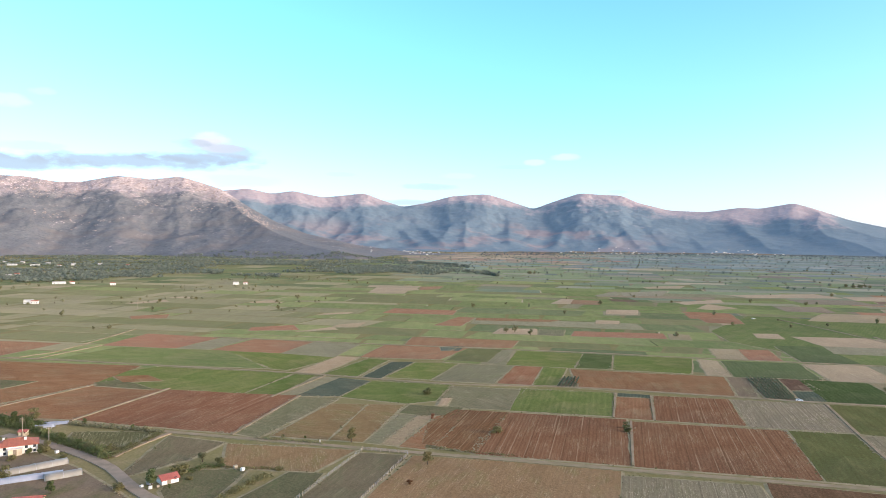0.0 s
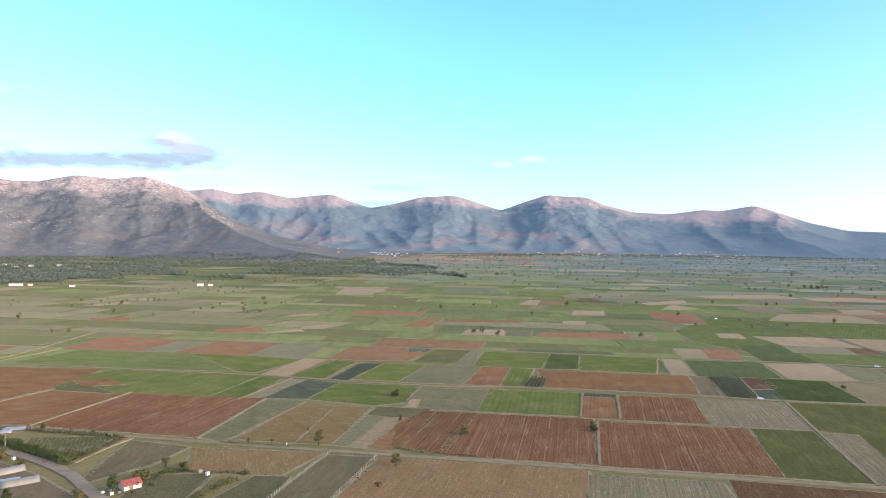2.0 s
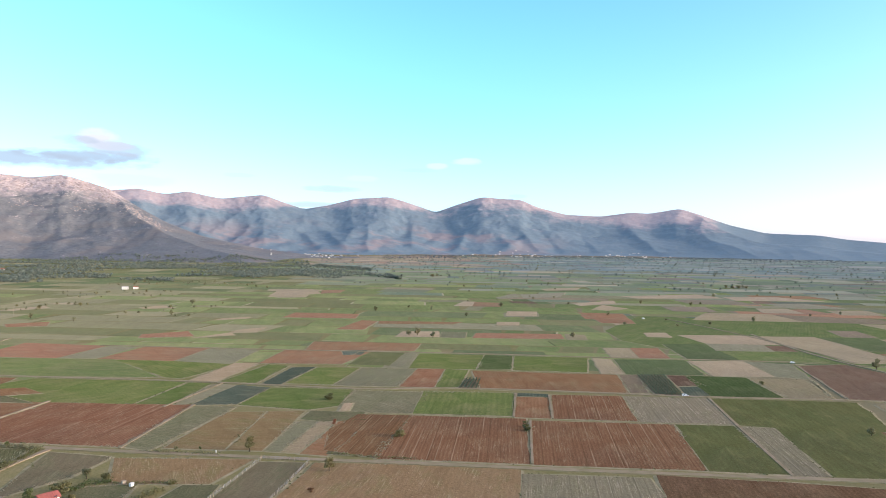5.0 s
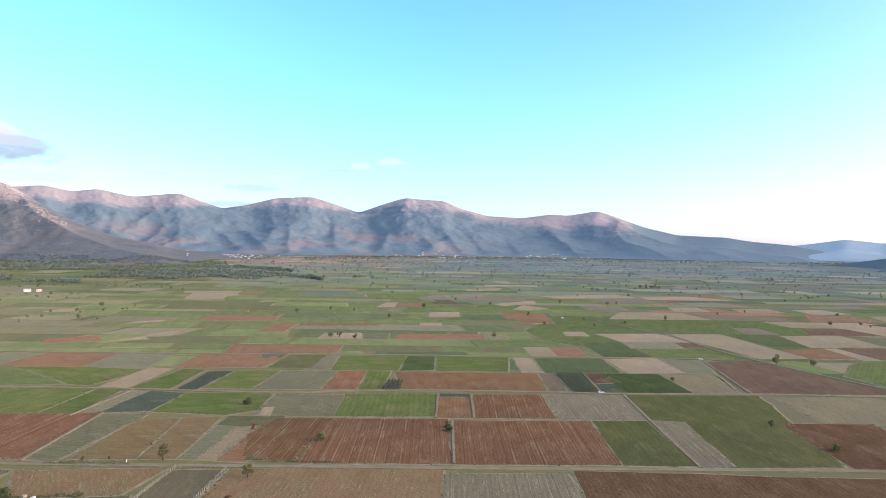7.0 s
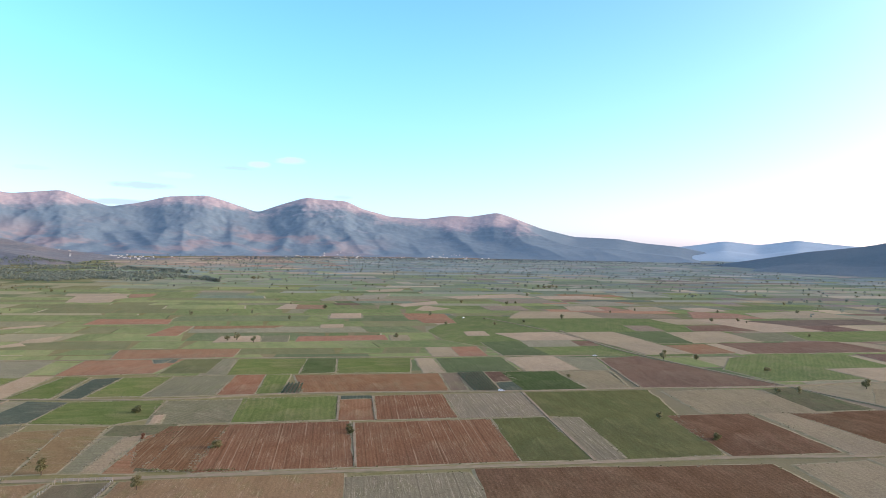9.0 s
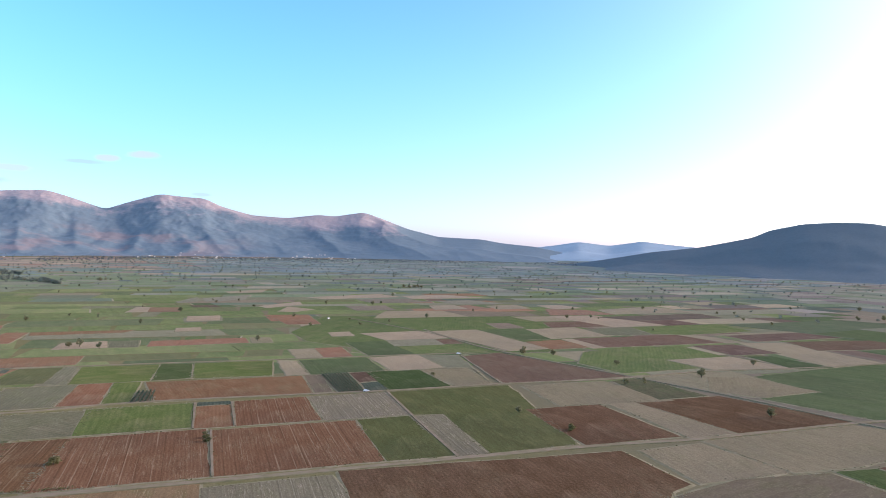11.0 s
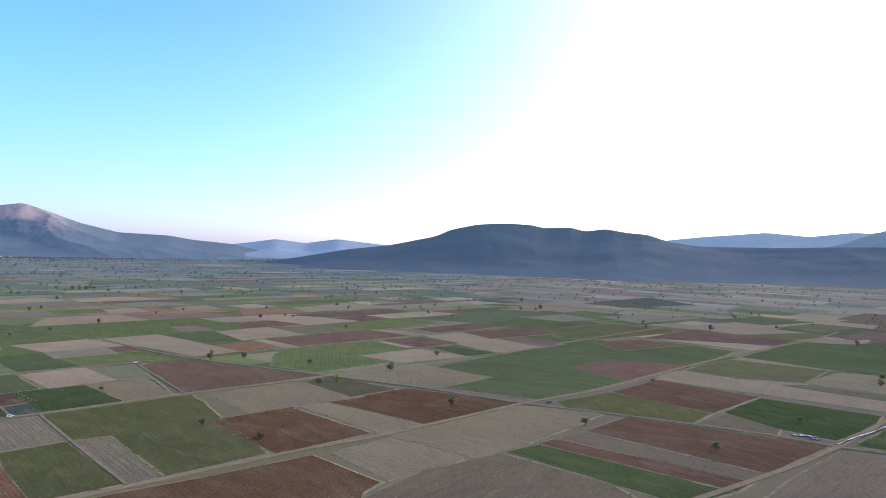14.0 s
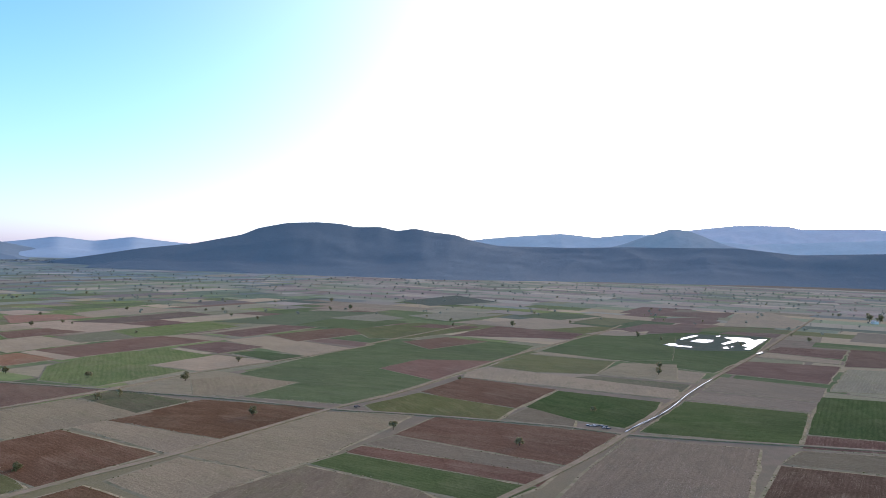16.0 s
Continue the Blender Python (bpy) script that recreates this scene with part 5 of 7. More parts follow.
def far_field(u, v, wide, deep, east):
    uc, vc = u + wide / 2, v + deep / 2
    x, y = uc * math.cos(GRID) - vc * math.sin(GRID), uc * math.sin(GRID) + vc * math.cos(GRID)
    r, a = math.hypot(x, y), math.degrees(math.atan2(x, y))
    limit = float(np.interp(a, (-40, -25, -17, -8, 2, 10, 20, 30, 36, 48, 60), (2800, 2750, 2550, 2400, 2950, 3050, 3200, 3400, 4050, 4050, 2250)))
    wood = a < -3 and r > 1120
    near = 420 if a < 50 else 470
    flooded = 610 < x < 810 and -110 < y < 40
    if not near < r < limit or flooded or not -40 < a < 120 or (a > 63) != east:
        return
    t = min(1, max(0, (a + rnd.uniform(-12, 12)) / 34))
    mix = [p * (1 - t) + q * t for p, q in zip(LEFT_MIX, RIGHT_MIX)]
    if a < 24 + rnd.uniform(-4, 4) and r < 820 + rnd.uniform(-120, 120):
        mix = MEADOW_MIX
    if a > 14 and r > 1000 + rnd.uniform(0, 500):
        mix = DISTANT_MIX
    if a > 55 + rnd.uniform(-10, 10):
        mix = EAST_MIX
    if -4 < a < 13 + rnd.uniform(-6, 3) and r > 1900 + rnd.uniform(-300, 300):
        mix = FOOT_MIX
    if a < -10 + rnd.uniform(-7, 7) and r > 560:
        mix = PASTURE_MIX
    k = rnd.choice((1, 1, 2, 2, 11)) if wood else rnd.choices(range(len(FAR_KINDS)), mix)[0]
    lean = rnd.uniform(-7, 7)
    e = 1.0 if r < 800 else 0.0
    z = 0.03 + r * 0.00005
    if east:
        pts = [(u + e, v + e), (u + wide - e, v + e + lean), (u + wide - e, v + deep - e + lean), (u + e, v + deep - e)]
    else:
        pts = [(u + e, v + e), (u + wide - e, v + e), (u + wide - e + lean, v + deep - e), (u + e + lean, v + deep - e)]
    up = [bm.verts.new((p * math.cos(GRID) - q * math.sin(GRID), p * math.sin(GRID) + q * math.cos(GRID), z)) for p, q in pts]
    # the farther out, the more haze the chosen level has in its colour
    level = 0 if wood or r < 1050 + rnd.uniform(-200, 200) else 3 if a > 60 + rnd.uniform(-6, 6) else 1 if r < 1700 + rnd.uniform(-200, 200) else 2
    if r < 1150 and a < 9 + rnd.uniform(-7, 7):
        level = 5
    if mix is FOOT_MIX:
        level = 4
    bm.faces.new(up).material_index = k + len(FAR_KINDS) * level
    # a strip of straw or weeds left standing along one side
    if r < 1250 and rnd.random() < 0.42:
        slim = rnd.uniform(0.7, 1.5) * (1 + r / 2500)
        i, j = rnd.choice(((0, 3), (1, 2), (0, 1)))
        p, q = up[i].co.copy(), up[j].co.copy()
        q = p.lerp(q, rnd.uniform(0.5, 1.0))
        side = Vector((-(q - p).y, (q - p).x, 0)).normalized() * slim
        lift = Vector((0, 0, 0.03))
        bm.faces.new([bm.verts.new(c + lift) for c in (p, q, q + side, p + side)]).material_index = len(FAR_KINDS) * 6 + (0 if rnd.random() < 0.6 else 1)


v = -1100.0
while v < 4000:
    deep = rnd.uniform(16, 44) * (1 + max(v, 0) / 3000)
    u = -1500.0 + rnd.uniform(-90, 0)
    while u < 3900:
        wide = rnd.choice((18, 26, 34, 48, 70, 110)) * rnd.uniform(0.8, 1.25) * (1 + max(v, 0) / 4000)
        far_field(u, v, wide, deep, False)
        u += wide
    v += deep
# in the east the strips lie the other way
u = 400.0
while u < 2600:
    wide = rnd.uniform(18, 48) * (1 + u / 3000)
    v = -1500.0 + rnd.uniform(-90, 0)
    while v < 1400:
        deep = rnd.choice((30, 45, 60, 90, 130)) * rnd.uniform(0.8, 1.25) * (1 + u / 4000)
        far_field(u, v, wide, deep, True)
        v += deep
    u += wide
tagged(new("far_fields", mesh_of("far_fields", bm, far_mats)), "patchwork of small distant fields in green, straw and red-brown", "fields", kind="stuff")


# ---- trees ----
def leaf_material(name, a, b2):
    m, n, l, b = shader(name, 0.7, 0.2)
    info = n.new("ShaderNodeNewGeometry")
    c = mixed(n, l, info.outputs["Random Per Island"], a, b2)
    c = varied(n, l, c, 0.01, 0.2)
    l.new(c, b.inputs["Base Color"])
    # leaves let some light through
    through_leaf, both = n.new("ShaderNodeBsdfTranslucent"), n.new("ShaderNodeMixShader")
    both.inputs[0].default_value = 0.5
    l.new(c, through_leaf.inputs[0])
    l.new(b.outputs[0], both.inputs[1])
    l.new(through_leaf.outputs[0], both.inputs[2])
    l.new(both.outputs[0], n["Material Output"].inputs[0])
    return m


BARK = plain("bark", (0.13, 0.095, 0.065), (0.09, 0.07, 0.05), 3.0, 0.9, 0.1, 0.4)
LEAVES = {
    "dark": leaf_material("leaf_dark", (0.20, 0.195, 0.10), (0.31, 0.285, 0.15)),
    "green": leaf_material("leaf_green", (0.115, 0.145, 0.052), (0.195, 0.21, 0.085)),
    "broad": leaf_material("leaf_brownish", (0.165, 0.155, 0.068), (0.265, 0.23, 0.10)),
    "pale": leaf_material("leaf_pale", (0.17, 0.165, 0.065), (0.27, 0.24, 0.11)),
    "bush": leaf_material("leaf_bush", (0.12, 0.128, 0.052), (0.18, 0.172, 0.075)),
    "red": leaf_material("leaf_red", (0.21, 0.095, 0.05), (0.29, 0.14, 0.075)),
}
TREE_WORDS = {
    "dark": ("field_tree", "dark green rounded tree standing alone among fields", "tree"),
    "green": ("garden_tree", "fresh green leafy tree beside a farm yard", "tree"),
    "broad": ("field_tree", "brownish-green broad tree at the field edge", "tree"),
    "pale": ("shrub", "yellow-green dry shrub on open ground", "shrub"),
    "bush": ("shrub", "low grey-green shrub at a field edge", "shrub"),
    "red": ("shrub", "small reddish dry shrub on bare soil", "shrub"),
}


def crown_mesh(rnd, leaves, flat=0.8, low=0.22, size=0.085):
    """Leaf blades in lobes over limbs, for a tree one metre high."""
    bm = bmesh.new()
    lobes = []
    for k in range(9):
        a, h = rnd.uniform(0, math.tau), rnd.uniform(low + 0.18, 0.86)
        rr = rnd.uniform(0.05, 0.27) * (1.15 - abs(h - 0.55))
        lobes.append((Vector((rr * math.cos(a), rr * math.sin(a), h)), rnd.uniform(0.13, 0.22)))
    for k in range(leaves):
        c, r = rnd.choice(lobes)
        d = Vector((rnd.gauss(0, 1), rnd.gauss(0, 1), rnd.gauss(0, 1) * flat)).normalized()
        p = c + d * r * rnd.uniform(0.55, 1.08)
        if p.z < low:
            continue
        n = (d + Vector((rnd.gauss(0, 0.45), rnd.gauss(0, 0.45), rnd.gauss(0.25, 0.45)))).normalized()
        u = n.orthogonal().normalized()
        u = Matrix.Rotation(rnd.uniform(0, math.tau), 3, n) @ u
        w = n.cross(u)
        s = size * rnd.uniform(0.6, 1.3)
        bm.faces.new([bm.verts.new(p + q) for q in (u * s, w * s * 0.62 + n * s * 0.15, -u * s, -w * s * 0.62 + n * s * 0.15)])
    return bm


def trunk_mesh(rnd, thick=0.035):
    bm = bmesh.new()
    bend = Vector((rnd.uniform(-0.03, 0.03), rnd.uniform(-0.03, 0.03), 0.34))
    tube(bm, (0, 0, -0.03), (0, 0, 0.05), thick * 1.5, thick, 7)
    tube(bm, (0, 0, 0.05), bend, thick, thick * 0.75, 7)
    for k in range(6):
        a = k * math.tau / 6 + rnd.uniform(-0.4, 0.4)
        e = bend + Vector((math.cos(a) * 0.2, math.sin(a) * 0.2, rnd.uniform(0.12, 0.36)))
        tube(bm, bend * rnd.uniform(0.8, 1.0), e, thick * 0.5, thick * 0.15, 5)
    return bm


def tree_model(kind, seed, leaves, size=0.085):
    rnd = random.Random(seed)
    name, label, cat = TREE_WORDS[kind]
    low = 0.04 if cat == "shrub" else 0.2
    ob = thing(name, label, cat, group="trees of the valley" if cat == "tree" else "shrubs of the valley")
    part("trunk", trunk_mesh(rnd, 0.035 if cat == "tree" else 0.02), BARK, ob)
    part("crown", crown_mesh(rnd, leaves, 0.75, low, size), LEAVES[kind], ob)
    return ob


NEAR_TREES = {k: [tree_model(k, 5 + i * 7 + len(k), 620, 0.058) for i in range(2)] for k in LEAVES}
FAR_TREES = [tree_model("dark", 70 + i, 170, 0.12) for i in range(3)]
used = set()
tree_rnd = random.Random(4)


def set_tree(model, x, y, height, wide=1.0):
    m = pose(x, y, 0.02, 0, 0, tree_rnd.uniform(0, 360))
    s = Matrix.Diagonal((height * wide, height * wide, height, 1))
    ob = model if model.name not in used else copy_thing(model, m)
    used.add(model.name)
    ob.matrix_world = m @ s
    return ob


def tree(kind, x, y, height):
    far = math.hypot(x, y) > 520
    wide = tree_rnd.uniform(0.9, 1.15) * (1.5 if TREE_WORDS[kind][2] == "shrub" else 1.0)
    model = tree_rnd.choice(FAR_TREES) if far and kind == "dark" else tree_rnd.choice(NEAR_TREES[kind])
    return set_tree(model, x, y, height, wide)


tree("broad", -32.4, 251.8, 5.6)
tree("broad", -4.4, 227.6, 4.6)
tree("pale", 20.8, 264.1, 4.0)
tree("bush", -6.6, 327.9, 3.6)
tree("bush", 71.1, 267.8, 3.0)
tree("green", -85.4, 205.8, 5.6)
tree("pale", -81.1, 216.7, 4.4)
tree("dark", -78.2, 228.7, 4.0)
tree("pale", -71.7, 226.6, 3.0)
tree("dark", -335.5, 618.7, 6.5)
tree("dark", -257.5, 541.7, 4.0)
tree("dark", -266.3, 534.7, 3.5)
tree("dark", 49.3, 540.4, 5)
tree("dark", 55.9, 540.7, 6)
tree("dark", 66.2, 526.1, 5)
tree("dark", 173.5, 520.7, 4.2)
tree("dark", 31.4, 723.6, 5)
tree("dark", 116.7, 667.9, 5)
tree("dark", 171.5, 763.9, 5)
tree("dark", -166.9, 808.8, 6)
tree("dark", -276.5, 668.9, 5)
tree("green", -111.5, 199.4, 4)
tree("pale", -134.6, 238.0, 4.2)
tree("pale", -125.0, 231.0, 2.5)
tree("pale", -93.7, 202.9, 3)
tree("pale", -163.1, 279.7, 5)
tree("green", -167.1, 268.0, 4.5)
tree("green", -166.8, 272.9, 5)
tree("dark", -159.8, 266.7, 4)
tree("green", -154.8, 263.7, 4.2)
tree("dark", -147.9, 257.9, 3.6)
tree("pale", -132.2, 210.5, 5)
tree("dark", -139.0, 252.4, 3.4)
tree("green", -134.4, 248.4, 3.4)
tree("dark", -130.4, 245.8, 3.2)
tree("green", -126.2, 243.3, 3.2)
tree("dark", -122.0, 240.8, 3.0)
tree("pale", -118.2, 237.2, 3.4)
tree("green", -113.4, 232.5, 3.2)
tree("green", -138.9, 272.1, 2.6)
tree("dark", -125.8, 267.7, 2.4)
tree("green", -116.9, 264.8, 2.4)
tree("dark", -111.0, 263.4, 2.2)
tree("red", -3.8, 284.6, 2.2)
tree("red", -9.4, 209.4, 1.6)
tree("green", -49.7, 254.9, 1.4)
tree("dark", -58.2, 256.1, 1.6)
tree("dark", 312.4, 376.7, 7)
tree("dark", 332.4, 369.4, 4.5)
tree("dark", 203.5, 247.3, 3.6)
tree("pale", 203.4, 213.4, 3.2)
tree("dark", 378.3, 610.7, 6)
tree("dark", 397.9, 768.0, 5)
tree("dark", 348.3, 794.7, 5)
tree("dark", 490.6, 885.7, 6)
tree("bush", 71.9, 273.0, 2.8)
tree("dark", 332.6, 368.2, 4.4)
tree("dark", 341.4, 318.3, 4.6)
tree("dark", 298.7, 271.2, 4.4)
tree("dark", 308.1, 266.4, 4.4)
tree("dark", 355.6, 264.8, 6)
tree("dark", 424.4, 276.4, 5)
tree("dark", 299.4, 185.8, 5.2)
tree("dark", 302.7, 120.0, 4.6)
tree("pale", 204.7, 214.5, 2.8)
tree("dark", 812.0, 403.5, 6)
tree("dark", 845.5, 391.9, 6.5)
tree("dark", 949.9, 470.3, 7)
tree("dark", 514.0, 549.4, 5)
tree("dark", 425.3, 126.4, 2.6)
tree("pale", 218.2, 343.2, 2.4)
tree("dark", 298.2, 65.0, 4.4)
tree("dark", 370.5, 43.4, 4.0)
tree("dark", 530.0, 13.7, 5.0)
tree("dark", 500.5, 13.9, 5.5)
tree("dark", 718.4, 34.2, 5.6)
tree("dark", 751.1, 161.7, 6)
tree("dark", 701.6, 12.6, 4.5)
tree("dark", 1065.1, -245.3, 11)
tree("dark", 1054.2, -254.7, 10)
tree("dark", 1083.4, -274.0, 10)
tree("dark", 1141.2, -218.2, 5)
tree("dark", 1135.4, -224.8, 5)
tree("dark", 911.4, 167.3, 5)
tree("dark", 426.6, 126.1, 2.6)
tree("dark", 698.7, -54.4, 3)
tree("pale", -140.5, 228.3, 2.6)
tree("green", -137.4, 233.0, 2.8)
tree("pale", -136.1, 238.0, 3.0)
tree("green", -134.8, 234.3, 2.2)
tree("pale", -114.6, 241.7, 2.2)
tree("green", -79.4, 204.1, 1.6)
tree("pale", -76.4, 211.7, 1.8)

# two small groves far out on the plain
for gx, gy, span, count in ((620.0, 1052.0, 17.0, 11), (177.7, 1367.2, 12.0, 7)):
    for k in range(count):
        set_tree(tree_rnd.choice(FAR_TREES), gx + tree_rnd.uniform(-span, span), gy + tree_rnd.uniform(-7, 7), tree_rnd.uniform(3.6, 6.0), tree_rnd.uniform(1.0, 1.4))

# lone trees scattered over the plain farther out
for i in range(230):
    a = radians(tree_rnd.choice((tree_rnd.uniform(-2, 100), tree_rnd.uniform(14, 60))))
    r = 620 + 1700 * tree_rnd.random() ** 0.8
    if math.degrees(a) > 46:
        r = min(r, 1900)
    set_tree(tree_rnd.choice(FAR_TREES), r * math.sin(a), r * math.cos(a), tree_rnd.uniform(2.3, 4.4), tree_rnd.uniform(0.9, 1.3))
for name in ("broad", "bush", "red", "pale", "green", "dark"):
    for m in NEAR_TREES[name]:
        if m.name not in used:
            for o in m.children_recursive:
                bpy.data.objects.remove(o)
            bpy.data.objects.remove(m)


# ---- ground heights on the hills, for what stands on them ----
from mathutils.bvhtree import BVHTree

SLOPES = []
for o in scene.objects:
    if o.type == "MESH" and (o.name.startswith("mountain") or o.name == "wooded_hill"):
        SLOPES.append(BVHTree.FromPolygons([v.co for v in o.data.vertices], [p.vertices for p in o.data.polygons]))


def height_at(x, y):
    best = 0.0
    for s in SLOPES:
        hit = s.ray_cast(Vector((x, y, 1500)), Vector((0, 0, -1)))
        if hit[0] is not None:
            best = max(best, hit[0].z)
    return best


# ---- pale crags on the rocky mountain ----
def crags(name, label, groups, mat, seed):
    """Angular outcrops half sunk in the slope; groups of (bearing, distance, count, spread in degrees, spread in metres)."""
    rnd = random.Random(seed)
    verts, faces = [], []
    for bearing, far, count, wide, deep in groups:
        for i in range(count):
            a, r = radians(bearing + rnd.gauss(0, wide)), far + rnd.gauss(0, deep)
            x, y = r * math.sin(a), r * math.cos(a)
            z = height_at(x, y)
            if z < 25:
                continue
            size = rnd.uniform(1.1, 3.3)
            k, sides = len(verts), 6
            turn = rnd.uniform(0, math.tau)
            for level, grow in ((-0.5, 1.25), (0.28, 1.0), (0.55, 0.5)):
                for j in range(sides):
                    b = turn + j * math.tau / sides
                    g = size * grow * rnd.uniform(0.65, 1.2)
                    verts.append((x + g * math.cos(b) * 1.4, y + g * math.sin(b), z + size * level * rnd.uniform(0.7, 1.3)))
            for level in range(2):
                for j in range(sides):
                    p, q = k + level * sides + j, k + level * sides + (j + 1) % sides
                    faces.append((p, q, q + sides, p + sides))
            faces.append(tuple(k + 2 * sides + j for j in range(sides)))
    me = bpy.data.meshes.new(name)
    me.from_pydata(verts, [], faces)
    me.materials.append(mat)
    return tagged(new(name, me), label, "rocks", kind="stuff")


CRAG_ROCK = plain("crag_rock", (0.43, 0.36, 0.325), (0.32, 0.275, 0.26), 0.05, 0.95, 0.1, 0.5)
crags("crags", "pale rosy crags scattered below the mountain crest", (
    (-18.6, 3290, 90, 0.7, 40), (-17.2, 3170, 70, 0.6, 45), (-16.0, 3020, 90, 0.5, 55), (-15.0, 2900, 60, 0.5, 50), (-14.2, 2820, 40, 0.4, 40),
    (-20.5, 3300, 120, 1.2, 50), (-23.5, 3290, 150, 1.6, 45), (-27.5, 3270, 150, 1.8, 45), (-31.5, 3260, 150, 1.6, 50),
    (-22.5, 3060, 25, 0.8, 25), (-29.0, 2990, 30, 0.9, 30), (-19.5, 2990, 35, 0.9, 40), (-26.0, 2850, 20, 1.2, 40)), CRAG_ROCK, 41)


# ---- the wood along the left of the plain ----
def wood(name, label, count, place, tall, leaves, mats, seed):
    """Many trees in one mesh: each a ragged heap of leaf clumps on a stem."""
    rnd = random.Random(seed)
    verts, faces, slots = [], [], []

    def quad(p, u, w, slot):
        k = len(verts)
        verts.extend((p - u - w, p + u - w, p + u + w, p - u + w))
        faces.append((k, k + 1, k + 2, k + 3))
        slots.append(slot)

    for i in range(count):
        x, y = place(rnd)
        z = height_at(x, y)
        h = rnd.uniform(*tall)
        slim = rnd.random() < 0.12
        r = h * (0.2 if slim else rnd.uniform(0.42, 0.65))
        h *= 1.35 if slim else 1.0
        slot = 0 if rnd.random() < 0.62 else 1
        quad(Vector((x, y, z + h * 0.2)), Vector((0.25, 0.1, 0)), Vector((0, 0, h * 0.2)), 2)
        for k in range(leaves):
            a, b = rnd.uniform(0, math.tau), rnd.uniform(-0.9, 1.0)
            d = Vector((math.cos(a) * math.sqrt(1 - b * b * 0.98), math.sin(a) * math.sqrt(1 - b * b * 0.98), b))
            p = Vector((x, y, z + h * 0.55)) + Vector((d.x * r, d.y * r, d.z * h * 0.42)) * rnd.uniform(0.6, 1.05)
            n = (d + Vector((rnd.gauss(0, 0.4), rnd.gauss(0, 0.4), rnd.gauss(0.2, 0.4)))).normalized()
            u = n.orthogonal().normalized()
            s = r * rnd.uniform(0.24, 0.46)
            quad(p, u * s, n.cross(u) * s, slot)
    me = bpy.data.meshes.new(name)
    me.from_pydata([tuple(v) for v in verts], [], faces)
    for m in mats:
        me.materials.append(m)
    me.polygons.foreach_set("material_index", slots)
    return tagged(new(name, me), label, "woodland", kind="stuff")


# grey-green leaf tones, lightened for the haze over the far trees
WOOD_A = leaf_material("wood_leaf", (0.17, 0.198, 0.155), (0.21, 0.232, 0.182))
WOOD_B = leaf_material("wood_leaf_light", (0.215, 0.232, 0.165), (0.265, 0.275, 0.20))


def wood_place(rnd):
    while True:
        a = rnd.uniform(-40, 4.5)
        near = 1230 + 130 * noise.noise(Vector((a * 0.35, 0, 0))) + (120 if a > -13 else 0)
        r = near + (2650 - near) * rnd.random() ** 1.1
        if a > -3:
            r = min(r, near + (4.5 - a) * 90)
        if r > float(np.interp(a, (-40, -18, -8, 1, 5), (2620, 2380, 2200, 2300, 2500))) + 60 * noise.noise(Vector((a * 0.8, 3, 0))):
            continue
        x, y = r * math.sin(radians(a)), r * math.cos(radians(a))
        if noise.noise(Vector((x * 0.004, y * 0.011, 2.0))) + 0.7 * noise.noise(Vector((x * 0.012, y * 0.022, 4.0))) > -0.04:
            return x, y


wood("woodland", "dense belt of mixed trees along the valley edge", 11500, wood_place, (3.0, 5.6), 14, [WOOD_A, WOOD_B, BARK], 21)


def thicket_place(rnd):
    while True:
        a, r = rnd.uniform(-40, -6), rnd.uniform(640, 1250)
        x, y = r * math.sin(radians(a)), r * math.cos(radians(a))
        if rnd.random() < (r - 560) / 900 and noise.noise(Vector((x * 0.008, y * 0.008, 7.0))) > 0.05:
            return x, y


wood("scattered_thickets", "scattered low bushes on dry pasture", 170, thicket_place, (1.6, 4.0), 12, [LEAVES["dark"], LEAVES["pale"], BARK], 22)


def plain_place(rnd):
    while True:
        a, r = rnd.uniform(-2, 104), rnd.uniform(850, 3250)
        if a > 38 and r > 2350 or a > 48 and r > 1950 or a < 48 and r < 1100:
            continue
        if a > 48 and rnd.random() < 0.1:
            return r * math.sin(radians(a)), r * math.cos(radians(a))
        if rnd.random() < 0.15 + (r - 1100) / 2000:
            return r * math.sin(radians(a)), r * math.cos(radians(a))


wood("far_scattered_trees", "countless small dark trees over the far plain", 2300, plain_place, (2.6, 4.8), 9, [WOOD_A, WOOD_A, BARK], 23)



def belt_place(rnd):
    while True:
        a = rnd.uniform(3, 44)
        foot = float(np.interp(a, (3, 10, 20, 36, 44), (2850, 3080, 3180, 3280, 3400)))
        r = foot - abs(rnd.gauss(0, 230)) + 30
        x, y = r * math.sin(radians(a)), r * math.cos(radians(a))
        if noise.noise(Vector((x * 0.004, y * 0.008, 1.0))) > -0.1:
            return x, y


# blue of distance is mixed into this leaf colour
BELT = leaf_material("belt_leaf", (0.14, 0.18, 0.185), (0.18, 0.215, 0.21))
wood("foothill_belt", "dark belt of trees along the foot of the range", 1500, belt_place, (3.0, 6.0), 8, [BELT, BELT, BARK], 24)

# ---- farm: house, sheds, tunnels ----
WHITE = plain("white_plaster", (0.80, 0.77, 0.70), (0.70, 0.66, 0.58), 0.8, 0.85, 0.2, 0.1)
CREAM = plain("cream_plaster", (0.72, 0.60, 0.40), (0.62, 0.5, 0.33), 0.8, 0.85, 0.2, 0.1)
ROOF = plain("red_tiles", (0.42, 0.155, 0.10), (0.31, 0.12, 0.08), 1.5, 0.75, 0.25, 0.3)
RED_SHEET = plain("red_sheet_roof", (0.43, 0.13, 0.095), (0.34, 0.11, 0.085), 1.0, 0.5, 0.4)
PANE = plain("dark_window", (0.05, 0.06, 0.07), (0.03, 0.035, 0.04), 1.0, 0.15, 0.5)
